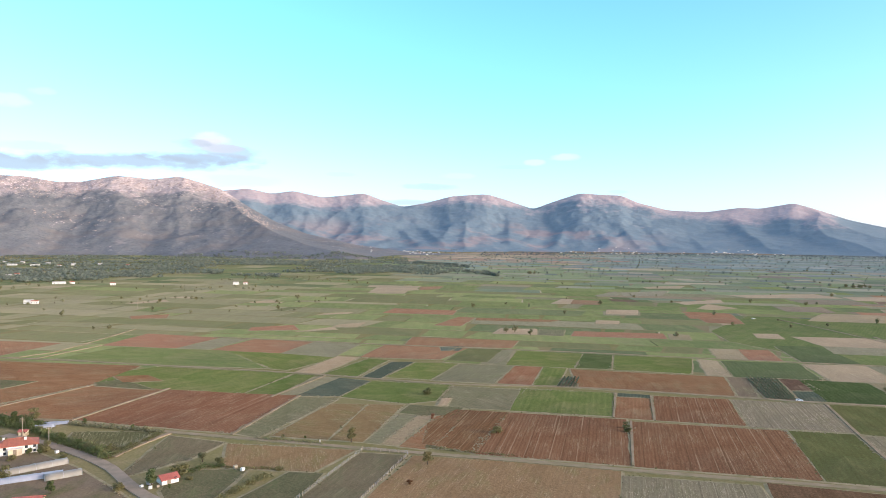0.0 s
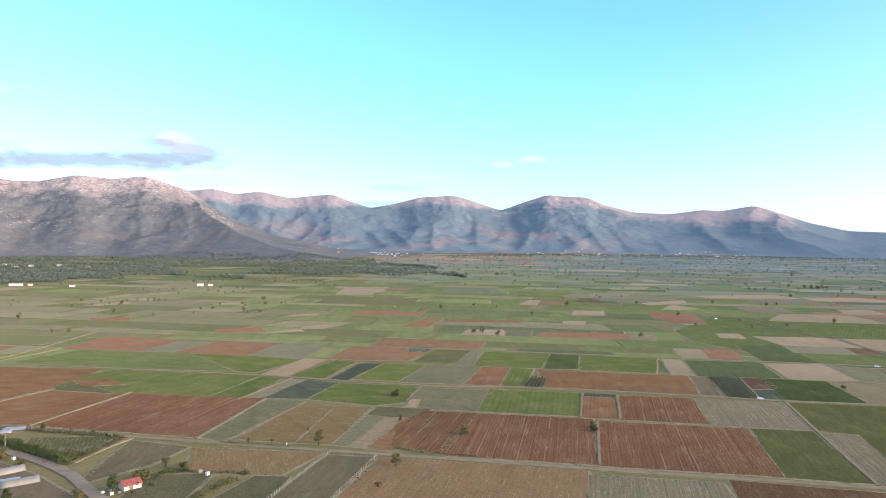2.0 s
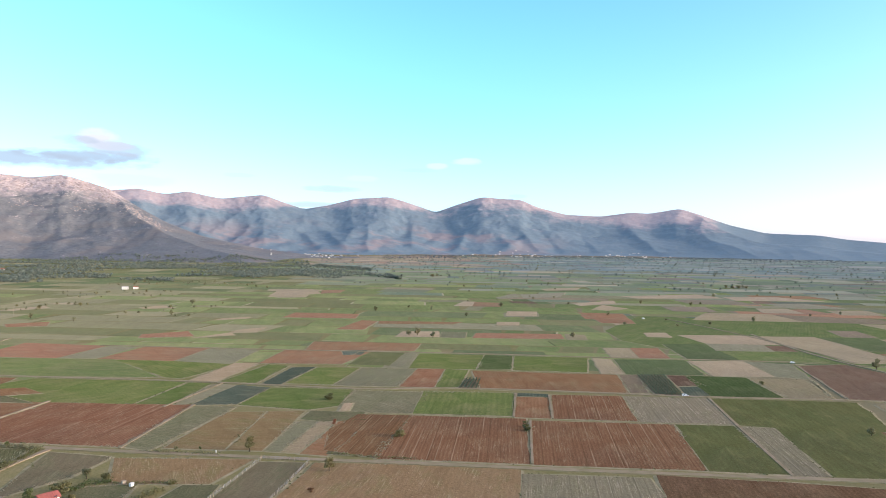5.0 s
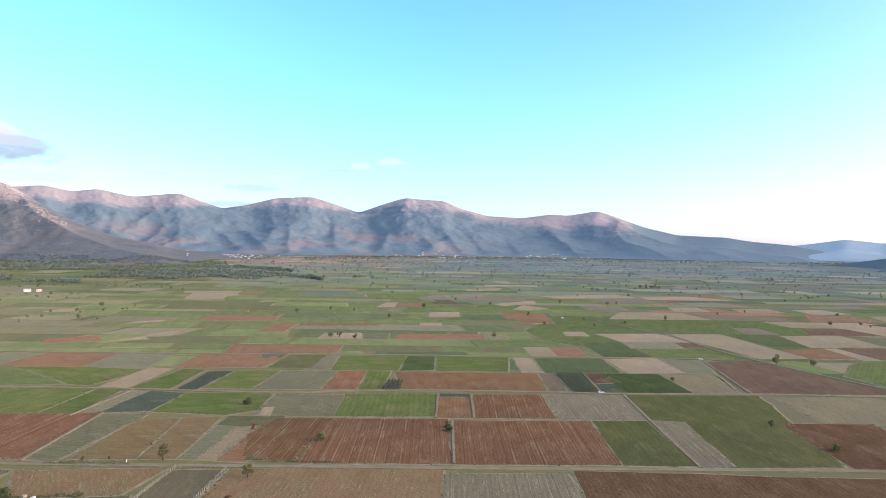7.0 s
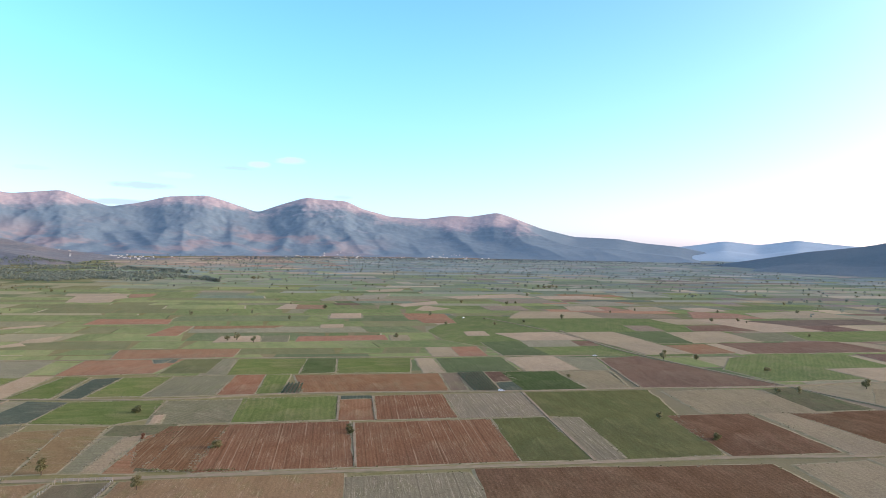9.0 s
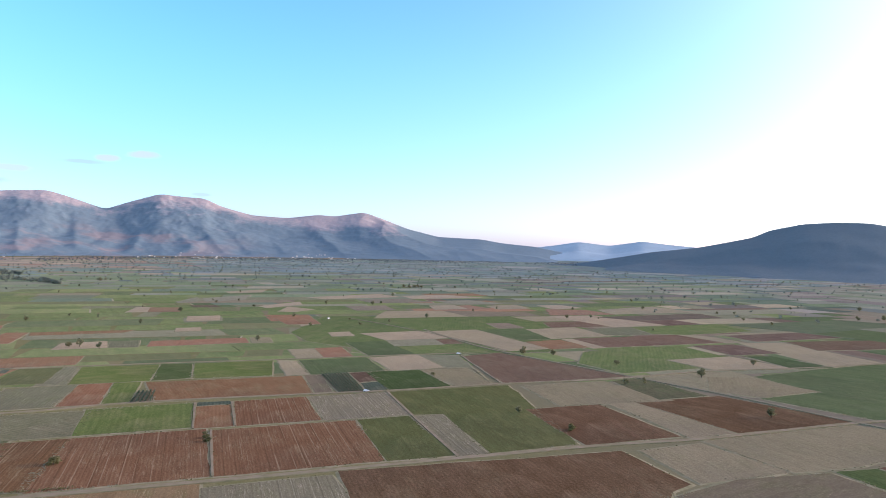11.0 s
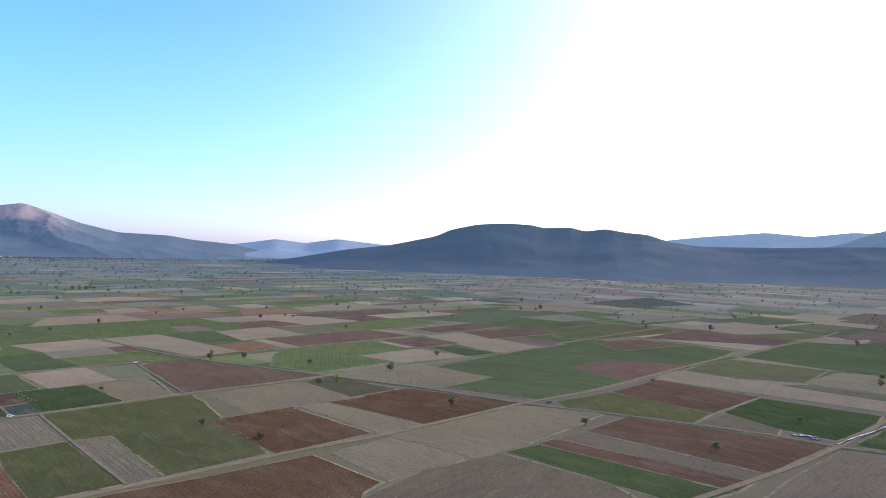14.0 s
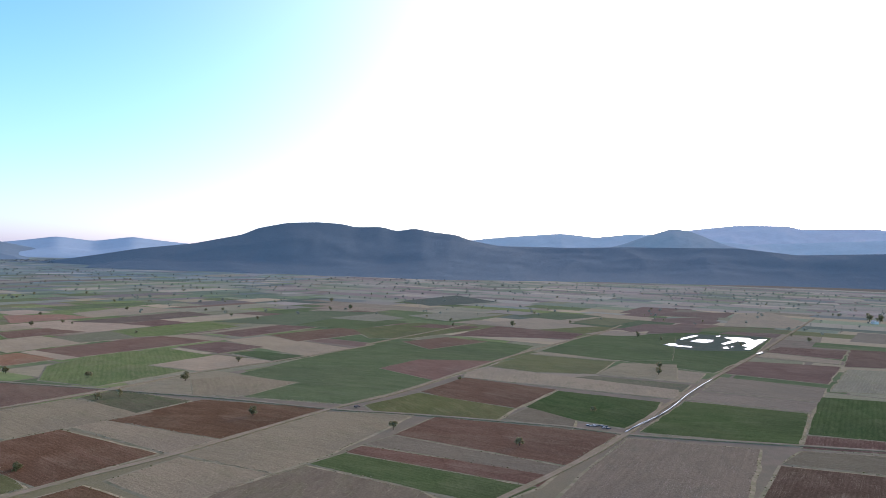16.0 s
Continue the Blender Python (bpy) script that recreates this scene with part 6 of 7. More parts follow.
WOODEN = plain("grey_wood", (0.30, 0.24, 0.17), (0.22, 0.17, 0.12), 2.0, 0.9, 0.1, 0.3)
POST_WOOD = plain("bleached_post", (0.44, 0.37, 0.27), (0.32, 0.265, 0.19), 2.0, 0.9, 0.1, 0.3)
METAL = plain("zinc", (0.45, 0.46, 0.47), (0.36, 0.37, 0.38), 2.0, 0.45, 0.5, 0.0, 0.6)
FILM = plain("old_tunnel_film", (0.33, 0.31, 0.26), (0.25, 0.235, 0.19), 0.35, 0.45, 0.4, 0.2)
FILM_BLUE = plain("clear_tunnel_film", (0.36, 0.38, 0.43), (0.28, 0.30, 0.34), 0.35, 0.3, 0.5, 0.2)


def hip_roof(bm, w, d, z, h, over=0.5):
    """Tiled hip roof with eaves; courses are raised ribs down the slopes."""
    w2, d2 = w / 2 + over, d / 2 + over
    base = [bm.verts.new(p) for p in ((-w2, -d2, z), (w2, -d2, z), (w2, d2, z), (-w2, d2, z))]
    low = [bm.verts.new((v.co.x, v.co.y, z - 0.18)) for v in base]
    ridge = [bm.verts.new((-(w2 - d2), 0, z + h)), bm.verts.new((w2 - d2, 0, z + h))]
    for f in ((base[0], base[1], ridge[1], ridge[0]), (base[1], base[2], ridge[1]), (base[2], base[3], ridge[0], ridge[1]), (base[3], base[0], ridge[0])):
        bm.faces.new(f)
    for i in range(4):
        j = (i + 1) % 4
        bm.faces.new((low[i], low[j], base[j], base[i]))
    bm.faces.new(low[::-1])
    n = int(w2 * 2 / 0.7)
    for side in (-1, 1):
        for k in range(1, n):
            x = -w2 + k * 2 * w2 / n
            top = min(1.0, (w2 - abs(x)) / d2)
            tube(bm, (x, side * d2, z + 0.02), (x, side * d2 * (1 - top), z + h * top + 0.02), 0.07, 0.07, 4)
    tube(bm, ridge[0].co, ridge[1].co, 0.14, 0.14, 6)


def window(parent, x, y, z, w, h, face):
    """A window in a wall; face is the outward way along y (-1 front, 1 back) or x (2 right, -2 left)."""
    bm = bmesh.new()
    if abs(face) == 1:
        box(bm, x - w / 2, x + w / 2, y - 0.05, y + 0.05, z, z + h)
        win = part("window", bm, WHITE, parent)
        bm = bmesh.new()
        box(bm, x - w / 2 + 0.08, x + w / 2 - 0.08, y + face * 0.03, y + face * 0.07, z + 0.08, z + h - 0.08)
    else:
        s = face / 2
        box(bm, x - 0.05, x + 0.05, y - w / 2, y + w / 2, z, z + h)
        win = part("window", bm, WHITE, parent)
        bm = bmesh.new()
        box(bm, min(x + s * 0.03, x + s * 0.07), max(x + s * 0.03, x + s * 0.07), y - w / 2 + 0.08, y + w / 2 - 0.08, z + 0.08, z + h - 0.08)
    part("pane", bm, PANE, win)


def farm_house(x, y, turn):
    ob = thing("farm_house", "white two-storey farm house with red tiled hip roof", "house", pose(x, y, 0.2, 0, 0, turn))
    w, d, h = 12.4, 7.0, 2.9
    bm = bmesh.new()
    box(bm, -w / 2, w / 2, -d / 2, d / 2, -0.4, h)
    part("wall", bm, WHITE, ob)
    bm = bmesh.new()
    hip_roof(bm, w, d, h, 1.7)
    part("roof", bm, ROOF, ob, "weathered red tiles")
    bm = bmesh.new()
    box(bm, -2.4, 1.6, -d / 2 - 1.6, -d / 2, -0.4, 2.1)
    part("porch", bm, CREAM, ob, "cream plastered porch")
    bm = bmesh.new()
    box(bm, -2.7, 1.9, -d / 2 - 1.9, -d / 2 + 0.0, 2.1, 2.25)
    part("balcony", bm, WHITE, ob)
    for cx, cy in ((-3.8, 1.2), (2.6, -1.0)):
        bm = bmesh.new()
        box(bm, cx - 0.35, cx + 0.35, cy - 0.35, cy + 0.35, h + 0.4, h + 1.8)
        box(bm, cx - 0.45, cx + 0.45, cy - 0.45, cy + 0.45, h + 1.8, h + 1.9)
        part("chimney", bm, WHITE, ob)
    for z in (0.1, 1.65):
        for wx in (-5.4, -3.4, 2.9, 5.3):
            window(ob, wx, -d / 2, z, 1.0, 1.05, -1)
        for wy in (-2.0, 2.0):
            window(ob, w / 2, wy, z, 1.0, 1.2, 2)
            window(ob, -w / 2, wy, z, 1.0, 1.2, -2)
    bm = bmesh.new()
    box(bm, -0.9, 0.1, -d / 2 - 1.66, -d / 2 - 1.6, 0.0, 1.95)
    part("door", bm, WOODEN, ob, "brown wooden door")


def shed(x, y, turn, w, d, h, label, wall=None):
    ob = thing("shed", label, "shed", pose(x, y, 0.2, 0, 0, turn))
    bm = bmesh.new()
    box(bm, -w / 2, w / 2, -d / 2, d / 2, -0.4, h)
    part("wall", bm, wall or WHITE, ob)
    bm = bmesh.new()
    k = 0.35
    v = [bm.verts.new(p) for p in ((-w / 2 - k, -d / 2 - k, h), (w / 2 + k, -d / 2 - k, h), (w / 2 + k, 0, h + d * 0.26), (-w / 2 - k, 0, h + d * 0.26), (w / 2 + k, d / 2 + k, h), (-w / 2 - k, d / 2 + k, h))]
    bm.faces.new((v[0], v[1], v[2], v[3]))
    bm.faces.new((v[3], v[2], v[4], v[5]))
    ext = bmesh.ops.extrude_face_region(bm, geom=bm.faces[:])
    bmesh.ops.translate(bm, vec=(0, 0, 0.12), verts=[g for g in ext["geom"] if isinstance(g, bmesh.types.BMVert)])
    for i in range(1, int(w / 0.6)):
        rx = -w / 2 + i * 0.6
        for s in (-1, 1):
            tube(bm, (rx, s * (d / 2 + k), h + 0.13), (rx, 0, h + d * 0.26 + 0.13), 0.05, 0.05, 4)
    bmesh.ops.recalc_face_normals(bm, faces=bm.faces)
    part("roof", bm, RED_SHEET, ob, "bright red sheet roof")
    bm = bmesh.new()
    box(bm, -w * 0.2, w * 0.02, -d / 2 - 0.06, -d / 2, 0, min(2.0, h - 0.1))
    part("door", bm, WOODEN, ob)
    bm = bmesh.new()
    box(bm, w * 0.2, w * 0.36, -d / 2 - 0.05, -d / 2, 0.9, 1.7)
    part("window", bm, PANE, ob)
    return ob


def tunnel(a, b, width, height, film, label):
    """A low film tunnel over hoops, from a to b."""
    a, b = Vector((*a, 0)), Vector((*b, 0))
    length = (b - a).length
    turn = math.degrees(math.atan2((b - a).y, (b - a).x))
    ob = thing("greenhouse_tunnel", label, "greenhouse", pose(a.x, a.y, 0.25, 0, 0, turn), group="film tunnels of the farm")
    n, k = max(6, int(length / 1.5)), 10
    bm = bmesh.new()
    rows = []
    for i in range(n + 1):
        sag = 1 - 0.05 * (i % 2) - 0.03 * noise.noise(Vector((a.x, i * 0.7, 0)))
        rows.append([bm.verts.new((i * length / n, -math.cos(math.pi * j / k) * width / 2, math.sin(math.pi * j / k) ** 0.8 * height * sag - 0.1)) for j in range(k + 1)])
    for p, q in zip(rows, rows[1:]):
        for j in range(k):
            bm.faces.new((p[j], q[j], q[j + 1], p[j + 1])).smooth = True
    bm.faces.new(rows[0])
    bm.faces.new(rows[-1][::-1])
    bmesh.ops.recalc_face_normals(bm, faces=bm.faces)
    part("cover", bm, film, ob)
    for i in range(0, n + 1, 3):
        bm = bmesh.new()
        for j in range(k):
            p, q = (Vector((i * length / n, -math.cos(math.pi * t / k) * (width / 2 + 0.04), math.sin(math.pi * t / k) ** 0.8 * (height + 0.04) - 0.1)) for t in (j, j + 1))
            tube(bm, p, q, 0.03, 0.03, 4)
        part("hoop", bm, METAL, ob)


def utility_pole(x, y, tall=8.5, turn=0.0):
    ob = thing("utility_pole", "grey wooden utility pole with a crossarm", "pole", pose(x, y, 0.1, 0, 0, turn), group="utility poles")
    bm = bmesh.new()
    tube(bm, (0, 0, -0.3), (0, 0, tall), 0.16, 0.10, 8)
    part("post", bm, POST_WOOD, ob)
    bm = bmesh.new()
    box(bm, -0.9, 0.9, -0.06, 0.06, tall - 0.5, tall - 0.36)
    part("crossarm", bm, WOODEN, ob)
    for k in (-0.75, 0.0, 0.75):
        bm = bmesh.new()
        tube(bm, (k, 0, tall - 0.36), (k, 0, tall - 0.14), 0.05, 0.03, 6)
        part("insulator", bm, WHITE, ob)


farm_house(-144.4, 237.6, 30)
shed(-82.2, 210.0, 42, 5.0, 4.4, 1.2, "small white shed with bright red roof")
shed(-111.0, 187.5, 14, 7.0, 4.6, 2.4, "low farm shed with red roof beside the yard", CREAM)
shed(-153.6, 257.0, 10, 2.6, 2.4, 1.4, "small outbuilding with faded red roof behind a hedge", CREAM)
tunnel((-135.0, 214.0), (-121.5, 226.8), 3.6, 1.6, FILM, "grey weathered film tunnel on bare yard soil")
tunnel((-137.0, 203.8), (-116.6, 215.4), 3.0, 1.5, FILM_BLUE, "pale blue film tunnel beside the yard")
tunnel((-119.8, 210.6), (-111.6, 216.6), 3.6, 1.6, FILM, "cream weathered film tunnel at the yard edge")
tunnel((-157.0, 266.2), (-148.6, 269.0), 2.4, 1.0, FILM_BLUE, "white film tunnel behind the hedge")
tunnel((-154.0, 271.2), (-146.0, 273.5), 2.4, 1.0, FILM_BLUE, "white film tunnel behind the hedge")
utility_pole(-151.0, 252.0, 8.0, 30)
utility_pole(-137.2, 244.3, 6.5, 30)
utility_pole(-410.0, 610.0, 9.0, 20)
utility_pole(-300.0, 690.0, 9.0, 20)


def crate(x, y, label, size, mat, name="crate"):
    ob = thing(name, label, "crate", pose(x, y, 0.15, 0, 0, 20 + x * 7 % 60))
    bm = bmesh.new()
    box(bm, -size / 2, size / 2, -size * 0.4, size * 0.4, 0, size * 0.7)
    bmesh.ops.bevel(bm, geom=bm.edges[:], offset=size * 0.04, segments=1, affect="EDGES")
    part("body", bm, mat, ob)
    bm = bmesh.new()
    box(bm, -size * 0.53, size * 0.53, -size * 0.43, size * 0.43, size * 0.7, size * 0.78)
    part("lid", bm, mat, ob)


crate(-130.0, 236.3, "white water tank beside the road", 1.1, WHITE, "water_tank")
crate(-147.0, 226.5, "grey crate in the yard", 1.3, METAL)
crate(-86.6, 207.4, "old zinc tank by the shed", 1.5, METAL, "water_tank")
crate(-84.9, 203.9, "white crate by the shed", 1.0, WHITE)
crate(-83.2, 205.2, "pale crate by the shed", 0.8, POST_WOOD)
crate(-87.9, 204.9, "white crate by the shed", 0.9, WHITE)
crate(-65.5, 222.5, "pile of pale boxes by a bush", 1.2, POST_WOOD)
crate(-62.6, 220.2, "pile of pale boxes by a bush", 1.2, WHITE)


def marker_stone(x, y):
    ob = thing("marker_stone", "small whitewashed marker stone at the field edge", "marker", pose(x, y, 0.1))
    bm = bmesh.new()
    tube(bm, (0, 0, -0.2), (0, 0, 0.6), 0.24, 0.18, 8)
    part("stone", bm, WHITE, ob)
    bm = bmesh.new()
    tube(bm, (0, 0, 0.6), (0, 0, 0.75), 0.2, 0.07, 8)
    part("cap", bm, WHITE, ob)


marker_stone(-43.8, 251.9)


# ---- paddock fences ----
def fence(a, b, label):
    a, b = Vector((*a, 0)), Vector((*b, 0))
    n = int((b - a).length / 1.6)
    turn = math.degrees(math.atan2((b - a).y, (b - a).x))
    step = (b - a).length / n
    ob = thing("fence", label, "fence", pose(a.x, a.y, 0.2, 0, 0, turn), group="paddock fences")
    rnd = random.Random(int(a.x * 10) + n)
    bm = bmesh.new()
    tube(bm, (0, 0, -0.3), (0, 0, 1.15), 0.10, 0.08, 6)
    base = mesh_of("post", bm, POST_WOOD)
    for i in range(n + 1):
        p = new("post", base)
        p.parent = ob
        p.matrix_local = pose(i * step, rnd.uniform(-0.12, 0.12), rnd.uniform(-0.1, 0.1), rnd.uniform(-4, 4), rnd.uniform(-4, 4), rnd.uniform(0, 180))
    for z in (0.35, 0.7, 1.0):
        bm = bmesh.new()
        tube(bm, (0, 0, z), (n * step, 0, z), 0.02, 0.02, 4)
        part("wire", bm, METAL, ob)


fence((-27.5, 241.0), (-45.0, 181.0), "bleached post-and-wire paddock fence in dry grass")
fence((-11.3, 236.9), (-26.8, 181.0), "bleached post-and-wire paddock fence in dry grass")
fence((-27.3, 242.6), (-11.5, 238.6), "bleached post-and-wire paddock fence along the track")


# ---- water: ponds and an irrigation channel ----
m, n, l, b = shader("still_water", 0.04, 0.6)
b.inputs["Base Color"].default_value = (0.05, 0.07, 0.08, 1)
b.inputs["IOR"].default_value = 1.33
b.inputs["Metallic"].default_value = 0.0
bumped(n, l, b, noise_at(n, l, 0.8, 3.0), 0.04, 0.05)
WATER = m
MUD = plain("wet_mud", (0.085, 0.085, 0.05), (0.06, 0.07, 0.04), 0.4, 0.7, 0.3, 0.5)


def pool(label, *corners, rim=True):
    """Standing water with a muddy rim and an uneven shore."""
    ob = thing("pond", label, "pond", group="flooded hollows", kind="structure")
    c = Vector((sum(p[0] for p in corners) / len(corners), sum(p[1] for p in corners) / len(corners), 0))
    for name, mat, grow, z in (("bank", MUD, 1.2, 0.52), ("water", WATER, -0.6 if rim else 0.0, 0.62 if rim else 0.48)):
        if name == "bank" and not rim:
            continue
        bm = bmesh.new()
        ring = []
        for p, q in zip(corners, corners[1:] + corners[:1]):
            p, q = Vector((*p, 0)), Vector((*q, 0))
            k = max(2, int((q - p).length / 2.5))
            for i in range(k):
                s = p.lerp(q, i / k)
                out = (s - c).normalized()
                if not rim:
                    s = c + (s - c) * 0.7
                s += out * (grow + noise.noise(s * 0.3) * 0.5)
                ring.append(s)
        up = [bm.verts.new((s.x, s.y, z)) for s in ring]
        low = [bm.verts.new((s.x, s.y, -0.2)) for s in ring]
        bmesh.ops.triangulate(bm, faces=[bm.faces.new(up)])
        for i in range(len(ring)):
            j = (i + 1) % len(ring)
            bm.faces.new((low[i], low[j], up[j], up[i]))
        bmesh.ops.recalc_face_normals(bm, faces=bm.faces)
        part(name, bm, mat, ob)


FLOOD = "flooded hollow that mirrors the bright evening sky"
pool(FLOOD, (664.5, 10.4), (679.9, 5.6), (678.7, 0.0), (666.9, -1.0), (664.8, -12.8), (656.3, -12.4), (657.1, -1.1))
pool(FLOOD, (726.0, -5.2), (751.6, -14.6), (763.7, -21.9), (749.3, -19.7), (723.9, -10.1), (710.8, -3.8))
pool(FLOOD, (704.5, -11.8), (728.5, -21.0), (726.3, -34.1), (709.3, -31.4), (697.0, -24.2))
pool(FLOOD, (698.3, -38.1), (738.6, -52.6), (750.4, -44.6), (760.9, -48.2), (762.2, -68.6), (742.3, -70.7), (758.6, -77.8), (760.4, -84.2), (743.3, -79.4), (665.8, -58.6), (666.2, -53.8), (685.0, -59.3), (692.4, -54.6), (710.8, -60.9), (727.0, -61.6), (728.2, -54.6), (692.4, -40.8))
pool(FLOOD, (673.0, -37.5), (679.5, -42.1), (663.7, -42.1), (663.3, -37.7))
pool(FLOOD, (644.2, -60.9), (658.1, -66.8), (650.8, -66.8), (641.4, -62.3))
pool(FLOOD, (765.1, -38.2), (771.8, -43.3), (762.2, -42.1), (759.0, -38.3))
pool(FLOOD, (680.8, -44.5), (686.7, -47.7), (677.9, -46.5), (675.3, -44.0))
puddle_rnd = random.Random(14)
for k in range(14):
    px, py = 343.4 + puddle_rnd.gauss(0, 1.5), 37.4 + puddle_rnd.gauss(0, 3.0)
    long, slim = puddle_rnd.uniform(0.8, 1.9), puddle_rnd.uniform(0.5, 1.0)
    pool("shallow puddle in a wet meadow", (px - slim, py + long * 0.4), (px, py + long), (px + slim, py), (px + slim * 0.3, py - long * 0.8), rim=False)


def channel(label, width, *line):
    ob = thing("irrigation_channel", label, "channel", kind="structure")
    for name, mat, w, z in (("bank", MUD, width + 0.8, 0.5), ("water", WATER, width, 0.6)):
        bm = bmesh.new()
        rows = []
        for i, p in enumerate(line):
            p = Vector(p)
            d = (Vector(line[min(i + 1, len(line) - 1)]) - Vector(line[max(i - 1, 0)])).normalized()
            s = Vector((-d.y, d.x)) * w / 2 * (1.15 if i < 2 else 1.0)
            rows.append([bm.verts.new((p.x + s.x * k, p.y + s.y * k, zz)) for k, zz in ((-1, -0.1), (-1, z), (1, z), (1, -0.1))])
        for a, b2 in zip(rows, rows[1:]):
            for k in range(3):
                bm.faces.new((a[k], b2[k], b2[k + 1], a[k + 1]))
        bmesh.ops.recalc_face_normals(bm, faces=bm.faces)
        part(name, bm, mat, ob)


channel("narrow irrigation channel that mirrors the bright sky", 0.3, (336.3, 26.6), (347.2, 23.3), (356.3, 20.4), (375.0, 13.1), (399.2, 6.5), (435.0, -1.4), (469.8, -10.4), (498.4, -18.8))
channel("thin side ditch of still water beside the channel", 0.14, (338.5, 26.2), (348.6, 22.6), (360.8, 18.0), (375.0, 13.1), (389.9, 8.7), (405.7, 4.7))


# ---- vine rows ----
VINE_LEAF = leaf_material("vine_leaf", (0.085, 0.115, 0.07), (0.135, 0.165, 0.10))


def vine_rows(*c):
    """Rows of staked vines over a plot given by its corners, far left first."""
    fl, fr, nr, nl = (Vector((*p, 0)) for p in c)
    count = max(3, int((fr - fl).length / 1.7))
    rnd = random.Random(int(abs(fl.x)) + 3)
    for i in range(count):
        t = (i + 0.5) / count
        a, b = fl.lerp(fr, t), nl.lerp(nr, t)
        n = int((b - a).length * 7)
        bm = bmesh.new()
        for k in range(n):
            p = a.lerp(b, (k + rnd.random()) / n) - a + Vector((rnd.gauss(0, 0.16), rnd.gauss(0, 0.16), rnd.uniform(0.1, 0.8)))
            q = Vector((rnd.gauss(0, 1), rnd.gauss(0, 1), rnd.gauss(0.4, 1))).normalized()
            u = q.orthogonal().normalized() * rnd.uniform(0.2, 0.38)
            w = q.cross(u) * 0.8
            bm.faces.new([bm.verts.new(p + s) for s in (u, w, -u, -w)])
        row = thing("vine_row", "row of dark green staked vines on bare soil", "vine row", pose(a.x, a.y, 0.3), "vine rows")
        part("foliage", bm, VINE_LEAF, row)
        for s in range(0, int((b - a).length / 6) + 1):
            p = a.lerp(b, min(1, s * 6 / (b - a).length)) - a
            bm = bmesh.new()
            tube(bm, p + Vector((0, 0, -0.2)), p + Vector((0, 0, 1.4)), 0.05, 0.05, 4)
            part("stake", bm, WOODEN, row)


vine_rows((64.5, 370.6), (72.8, 368.2), (66.2, 345.0), (56.4, 346.6))
vine_rows((161.2, 372.1), (177.1, 370.4), (163.5, 321.6), (150.5, 324.0))


# ---- hedges ----
def hedge(name, label, category, leaf, width, tall, *line):
    """An uneven hedge or standing strip of crop, leaf by leaf, with a few stems."""
    rnd = random.Random(int(abs(line[0][0]) * 10))
    base = Vector((*line[0], 0))
    bm = bmesh.new()
    stems = []
    for a, b in zip(line, line[1:]):
        a, b = Vector((*a, 0)), Vector((*b, 0))
        side = Vector((-(b - a).y, (b - a).x, 0)).normalized()
        for k in range(int((b - a).length * width * tall * 9)):
            p = a.lerp(b, rnd.random())
            top = tall * (0.65 + 0.7 * noise.noise(p * 0.22 + Vector((0, 0, 4))))
            if top < tall * 0.3:
                continue
            p = p + side * rnd.gauss(0, width * 0.36) + Vector((0, 0, 0.05 + max(0.3, top) * rnd.random() ** 0.7)) - base
            q = Vector((rnd.gauss(0, 1), rnd.gauss(0, 1), rnd.gauss(0.5, 1))).normalized()
            u = q.orthogonal().normalized() * rnd.uniform(0.16, 0.38)
            w = q.cross(u) * 0.7
            bm.faces.new([bm.verts.new(p + s) for s in (u, w, -u, -w)])
        for k in range(int((b - a).length / 3)):
            p = a.lerp(b, rnd.random()) - base
            stem = bmesh.new()
            tube(stem, p + Vector((0, 0, -0.2)), p + Vector((rnd.uniform(-0.2, 0.2), 0, tall * 0.6)), 0.06, 0.03, 4)
            stems.append(stem)
    ob = thing(name, label, category, pose(base.x, base.y, 0.05), "hedges and standing strips")
    part("foliage", bm, LEAVES[leaf], ob)
    for stem in stems:
        part("stem", stem, BARK, ob)


hedge("hedge", "leafy green hedge along the lane", "hedge", "green", 3.0, 3.0, (-192.0, 282.3), (-171.2, 271.1), (-152.9, 262.2), (-135.2, 249.1), (-118.5, 237.8), (-110.0, 230.8))
hedge("hedge", "low dark hedge between field and track", "hedge", "dark", 2.2, 1.6, (-144.3, 271.9), (-125.4, 266.9), (-103.8, 261.4))
hedge("hedge", "leafy green hedge behind the farm house", "hedge", "green", 3.0, 3.2, (-179.2, 276.7), (-164.6, 274.6), (-153.3, 268.4))
hedge("corn_strip", "yellowing strip of standing corn", "crop", "pale", 2.4, 1.5, (-109.9, 234.9), (-107.3, 245.1), (-104.9, 259.9))
hedge("corn_strip", "dry yellow strip of standing corn", "crop", "pale", 3.0, 1.4, (-62.5, 196.5), (-57.4, 208.3), (-50.6, 222.7))
hedge("corn_strip", "pale flowering rows in a vegetable garden", "crop", "pale", 5.0, 0.6, (-135.0, 252.5), (-122.9, 244.7), (-109.8, 239.9))
hedge("hedge", "low green bushes along the field track", "hedge", "dark", 1.6, 1.0, (-70.4, 255.0), (-57.4, 252.5), (-41.5, 248.9))
hedge("hedge", "low yellow-green weeds along the field edge", "hedge", "pale", 1.2, 0.7, (-4.5, 245.6), (6.6, 241.5), (25.0, 237.2))
hedge("hedge", "low yellow-green weeds along the field edge", "hedge", "pale", 1.4, 0.8, (-68.8, 223.3), (-61.3, 222.4), (-50.4, 221.6))
hedge("hedge", "low green bushes by the shed", "hedge", "green", 2.2, 1.6, (-79.4, 217.7), (-76.0, 223.1), (-69.2, 224.4))


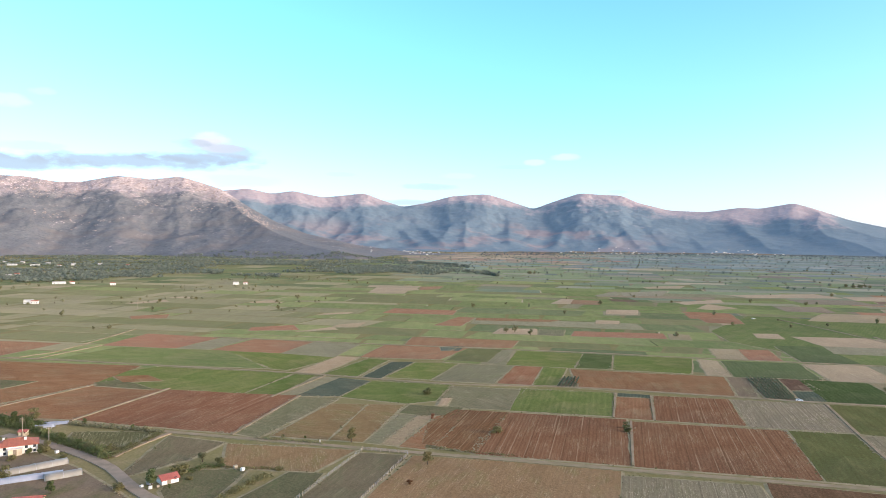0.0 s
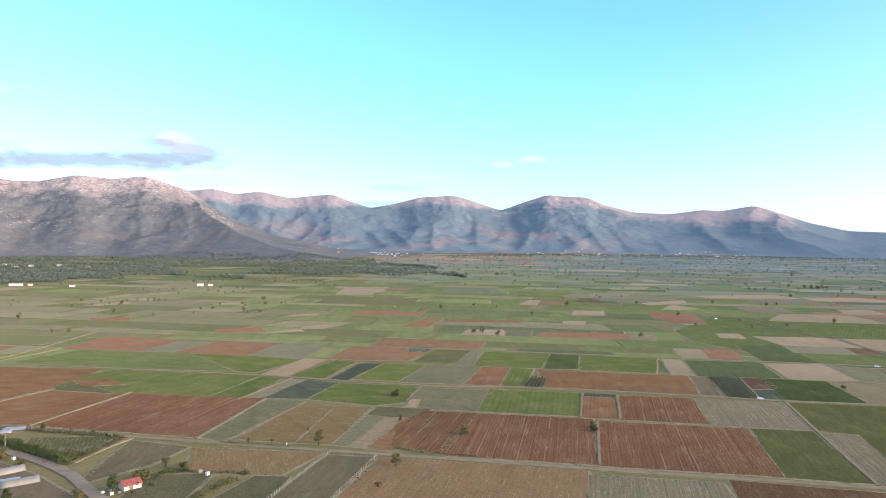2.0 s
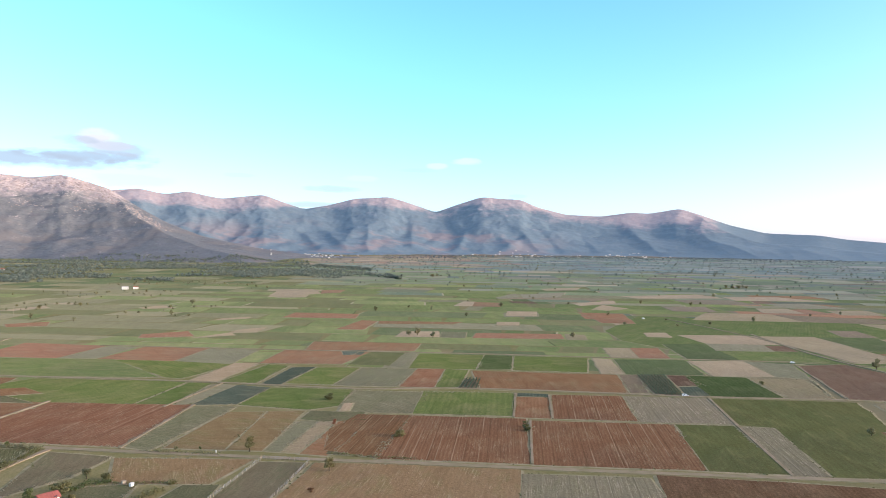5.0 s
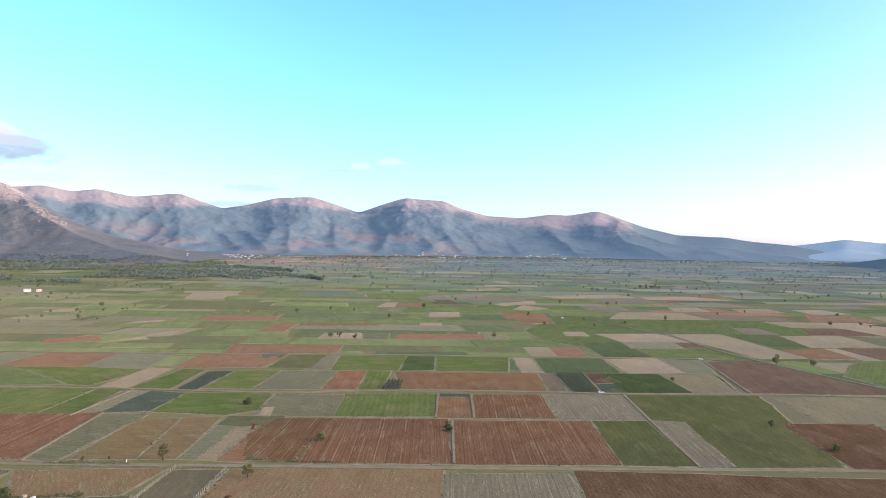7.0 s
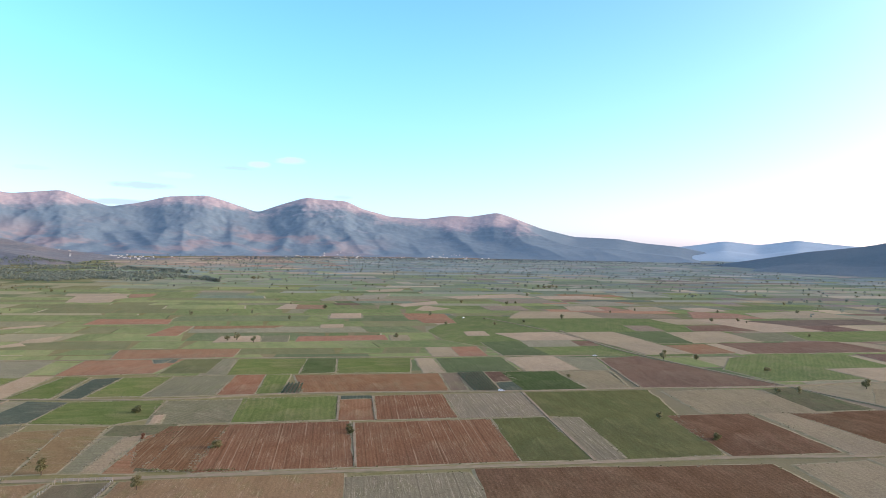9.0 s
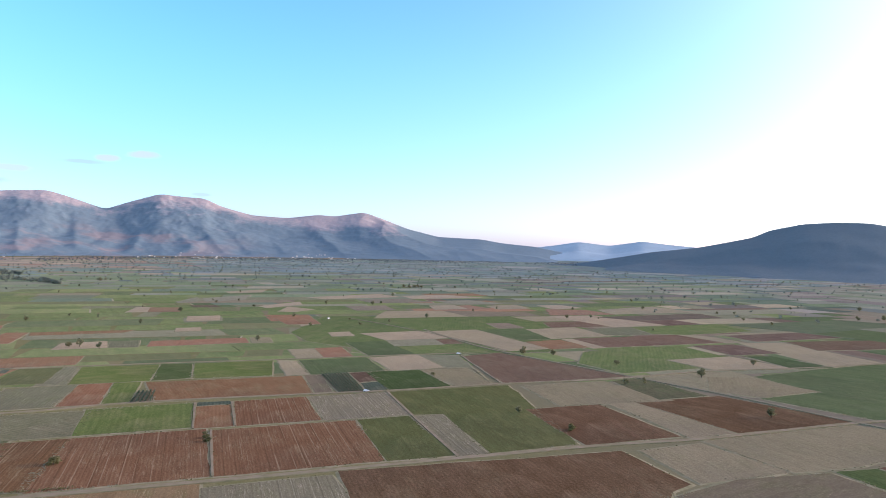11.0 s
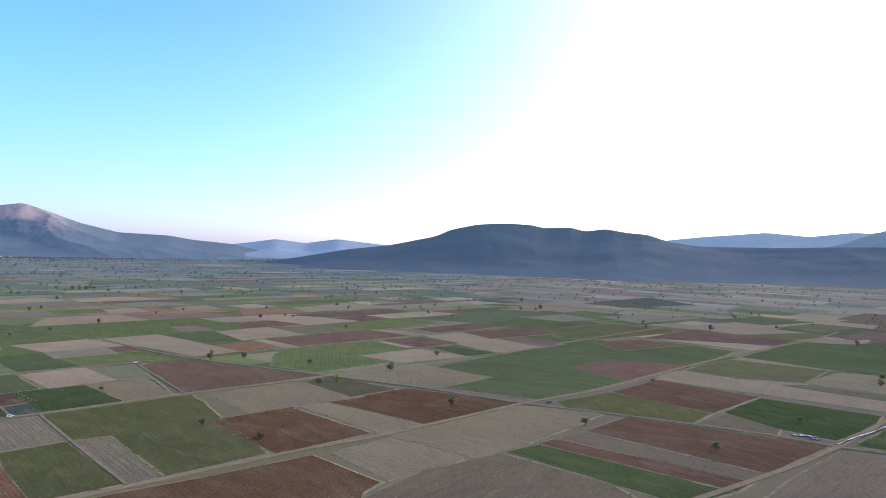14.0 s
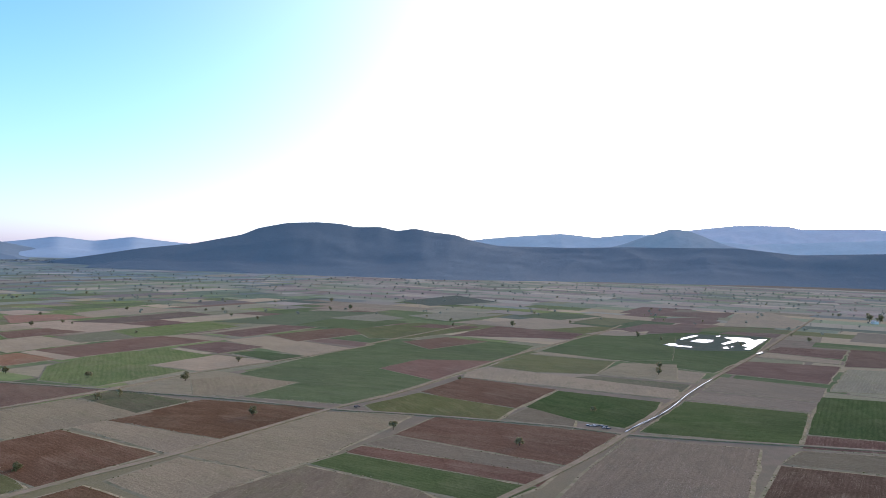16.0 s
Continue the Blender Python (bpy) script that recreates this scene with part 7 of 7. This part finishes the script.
# ---- parked cars ----
def car_model(paint, label):
    ob = thing("car", label, "car", group="parked cars")
    bm = bmesh.new()
    profile = ((-2.1, 0.35), (2.1, 0.35), (2.15, 0.75), (1.2, 0.95), (0.6, 1.45), (-1.5, 1.5), (-2.1, 1.0))
    sides = [[bm.verts.new((x, s * (0.85 if z < 1.1 else 0.7), z)) for x, z in profile] for s in (-1, 1)]
    bm.faces.new(sides[0])
    bm.faces.new(sides[1][::-1])
    for k in range(len(profile)):
        j = (k + 1) % len(profile)
        bm.faces.new((sides[0][j], sides[0][k], sides[1][k], sides[1][j]))
    bmesh.ops.recalc_face_normals(bm, faces=bm.faces)
    part("body", bm, paint, ob)
    for s in (-1, 1):
        bm = bmesh.new()
        v = [bm.verts.new(p) for p in ((-1.35, s * 0.80, 1.05), (0.85, s * 0.80, 1.05), (0.5, s * 0.73, 1.4), (-1.3, s * 0.73, 1.42))]
        bm.faces.new(v if s < 0 else v[::-1])
        part("window", bm, PANE, ob)
    for x in (-1.35, 1.35):
        for s in (-1, 1):
            bm = bmesh.new()
            tube(bm, (x, s * 0.68, 0.32), (x, s * 0.88, 0.32), 0.32, 0.32, 12)
            part("wheel", bm, PANE, ob)
    return ob


CAR_WHITE = plain("white_paint", (0.78, 0.78, 0.77), (0.72, 0.72, 0.71), 2.0, 0.35, 0.5)
CAR_DARK = plain("dark_paint", (0.12, 0.11, 0.10), (0.09, 0.085, 0.08), 2.0, 0.7, 0.15)
van = car_model(CAR_WHITE, "small white car parked beside a field track")
van.matrix_world = pose(163.3, 319.4, 0.3, 0, 0, -14) @ Matrix.Scale(0.7, 4)
copy_thing(van, pose(274.6, 399.9, 0.35, 0, 0, -14)).matrix_world = pose(274.6, 399.9, 0.35, 0, 0, -14) @ Matrix.Scale(0.7, 4)
copy_thing(van, pose(284.5, 641.6, 0.15, 0, 0, 20))
dark = car_model(CAR_DARK, "small dark car parked at a track crossing")
dark.matrix_world = pose(333.4, 150.6, 0.35, 0, 0, -25) @ Matrix.Scale(0.7, 4)


# ---- distant farms and villages ----
def far_house(w, d, h, roof, label, seed):
    ob = thing("village_house", label, "house", group="distant houses")
    bm = bmesh.new()
    box(bm, -w / 2, w / 2, -d / 2, d / 2, -3, h)
    part("wall", bm, WHITE, ob)
    bm = bmesh.new()
    v = [bm.verts.new(p) for p in ((-w / 2 - 0.3, -d / 2 - 0.3, h), (w / 2 + 0.3, -d / 2 - 0.3, h), (w / 2 + 0.3, 0, h + d * 0.22), (-w / 2 - 0.3, 0, h + d * 0.22), (w / 2 + 0.3, d / 2 + 0.3, h), (-w / 2 - 0.3, d / 2 + 0.3, h))]
    for f in ((0, 1, 2, 3), (3, 2, 4, 5), (1, 4, 2), (0, 3, 5), (0, 5, 4, 1)):
        bm.faces.new([v[i] for i in f])
    part("roof", bm, roof, ob)
    for k in range(3):
        bm = bmesh.new()
        x = -w / 3 + k * w / 3
        box(bm, x - 0.5, x + 0.5, -d / 2 - 0.08, -d / 2, h * 0.35, h * 0.35 + 1.3)
        part("window", bm, PANE, ob)
    return ob


PALE_ROOF = plain("pale_roof", (0.62, 0.58, 0.52), (0.5, 0.46, 0.41), 0.5, 0.8, 0.2)
FAR_HOUSES = [far_house(11, 8, 4.6, ROOF, "white village house with red roof", 1), far_house(14, 9, 5.0, PALE_ROOF, "white village house with pale roof", 2), far_house(28, 9, 4.2, PALE_ROOF, "long white farm building with pale roof", 3)]
placed = set()


def settle(kind, x, y, turn, scale=1.0):
    m = pose(x, y, height_at(x, y) + 0.05, 0, 0, turn)
    model = FAR_HOUSES[kind]
    ob = copy_thing(model, m) if kind in placed else model
    placed.add(kind)
    ob.matrix_world = m @ Matrix.Diagonal((scale, scale, scale, 1))


for kind, x, y in ((2, -550, 1007), (0, -534, 1012), (0, -423, 728), (1, -431, 731), (1, -301, 1023), (0, -289, 1030), (1, -718, 1162), (0, -467, 994), (1, 1031, -243)):
    settle(kind, x, y, 18, 0.6)
for kind, x, y in ((1, -1031, 1656), (2, -949, 1549), (1, -995, 1664), (2, -889, 1532), (1, -908, 1616), (0, -827, 1515), (1, -826, 1571), (0, -723, 1193), (1, -780, 1600), (0, -700, 1560)):
    settle(kind, x, y, 10, 0.65)
village = random.Random(8)
for bearing, far, count, spread in ((-6.0, 2560, 6, 0.5), (-3.2, 2600, 12, 0.8), (-1.0, 2620, 18, 0.8), (11.5, 3020, 8, 1.0), (14.8, 3030, 20, 1.2), (19.0, 3080, 12, 1.4), (22.8, 3160, 22, 1.3), (-10.2, 2850, 3, 0.15)):
    for k in range(count):
        a, r = radians(bearing + village.gauss(0, spread)), far + village.uniform(-60, 520)
        settle(village.choice((0, 1, 1)), r * math.sin(a), r * math.cos(a), village.uniform(-30, 30), village.uniform(0.35, 0.6))


# ---- dry grass along the field edges ----
def tufts(name, label, lines, per_metre, mats, seed, tall):
    rnd = random.Random(seed)
    verts, faces = [], []
    for a, b in lines:
        a, b = Vector((*a, 0)), Vector((*b, 0))
        along = (b - a).length
        side = Vector((-(b - a).y, (b - a).x, 0)).normalized()
        for k in range(int(along * per_metre)):
            t = rnd.random()
            p = a.lerp(b, t) + side * rnd.gauss(0, 0.55)
            if noise.noise(p * 0.06) < -0.25:
                continue
            h, w = rnd.uniform(*tall), rnd.uniform(0.2, 0.45)
            for j in range(3):
                ang = j * math.pi / 3 + rnd.random()
                u = Vector((math.cos(ang), math.sin(ang), 0)) * w
                i = len(verts)
                verts.extend((p - u + Vector((0, 0, 0.1)), p + u + Vector((0, 0, 0.1)), p + u * 0.7 + Vector((0, 0, 0.15 + h)), p - u * 0.8 + Vector((0, 0, 0.15 + h * 0.8))))
                faces.append((i, i + 1, i + 2, i + 3))
    me = bpy.data.meshes.new(name)
    me.from_pydata([tuple(v) for v in verts], [], faces)
    me.materials.append(mats)
    return tagged(new(name, me), label, "grass", kind="stuff")


VERGE = leaf_material("verge_grass", (0.29, 0.255, 0.15), (0.42, 0.375, 0.25))
VERGE_GREEN = leaf_material("verge_weeds", (0.19, 0.20, 0.085), (0.27, 0.255, 0.12))
edges, green_edges = [], []
for o in [o for o in scene.objects if o.get("category") == "field"]:
    pts = [o.matrix_world @ v.co for v in o.data.vertices if v.co.z > 0]
    for p, q in zip(pts, pts[1:]):
        if p.length < 430 and (q - p).length < 15:
            patch = noise.noise(p * 0.021)
            if patch > 0.08:
                edges.append(((p.x, p.y), (q.x, q.y)))
            elif patch < -0.08:
                green_edges.append(((p.x, p.y), (q.x, q.y)))
tufts("verge_grass", "dry yellow grass along field edges and tracks", edges, 1.4, VERGE, 31, (0.05, 0.17))
tufts("verge_weeds", "green weeds along field edges and tracks", green_edges, 0.5, VERGE_GREEN, 32, (0.05, 0.16))
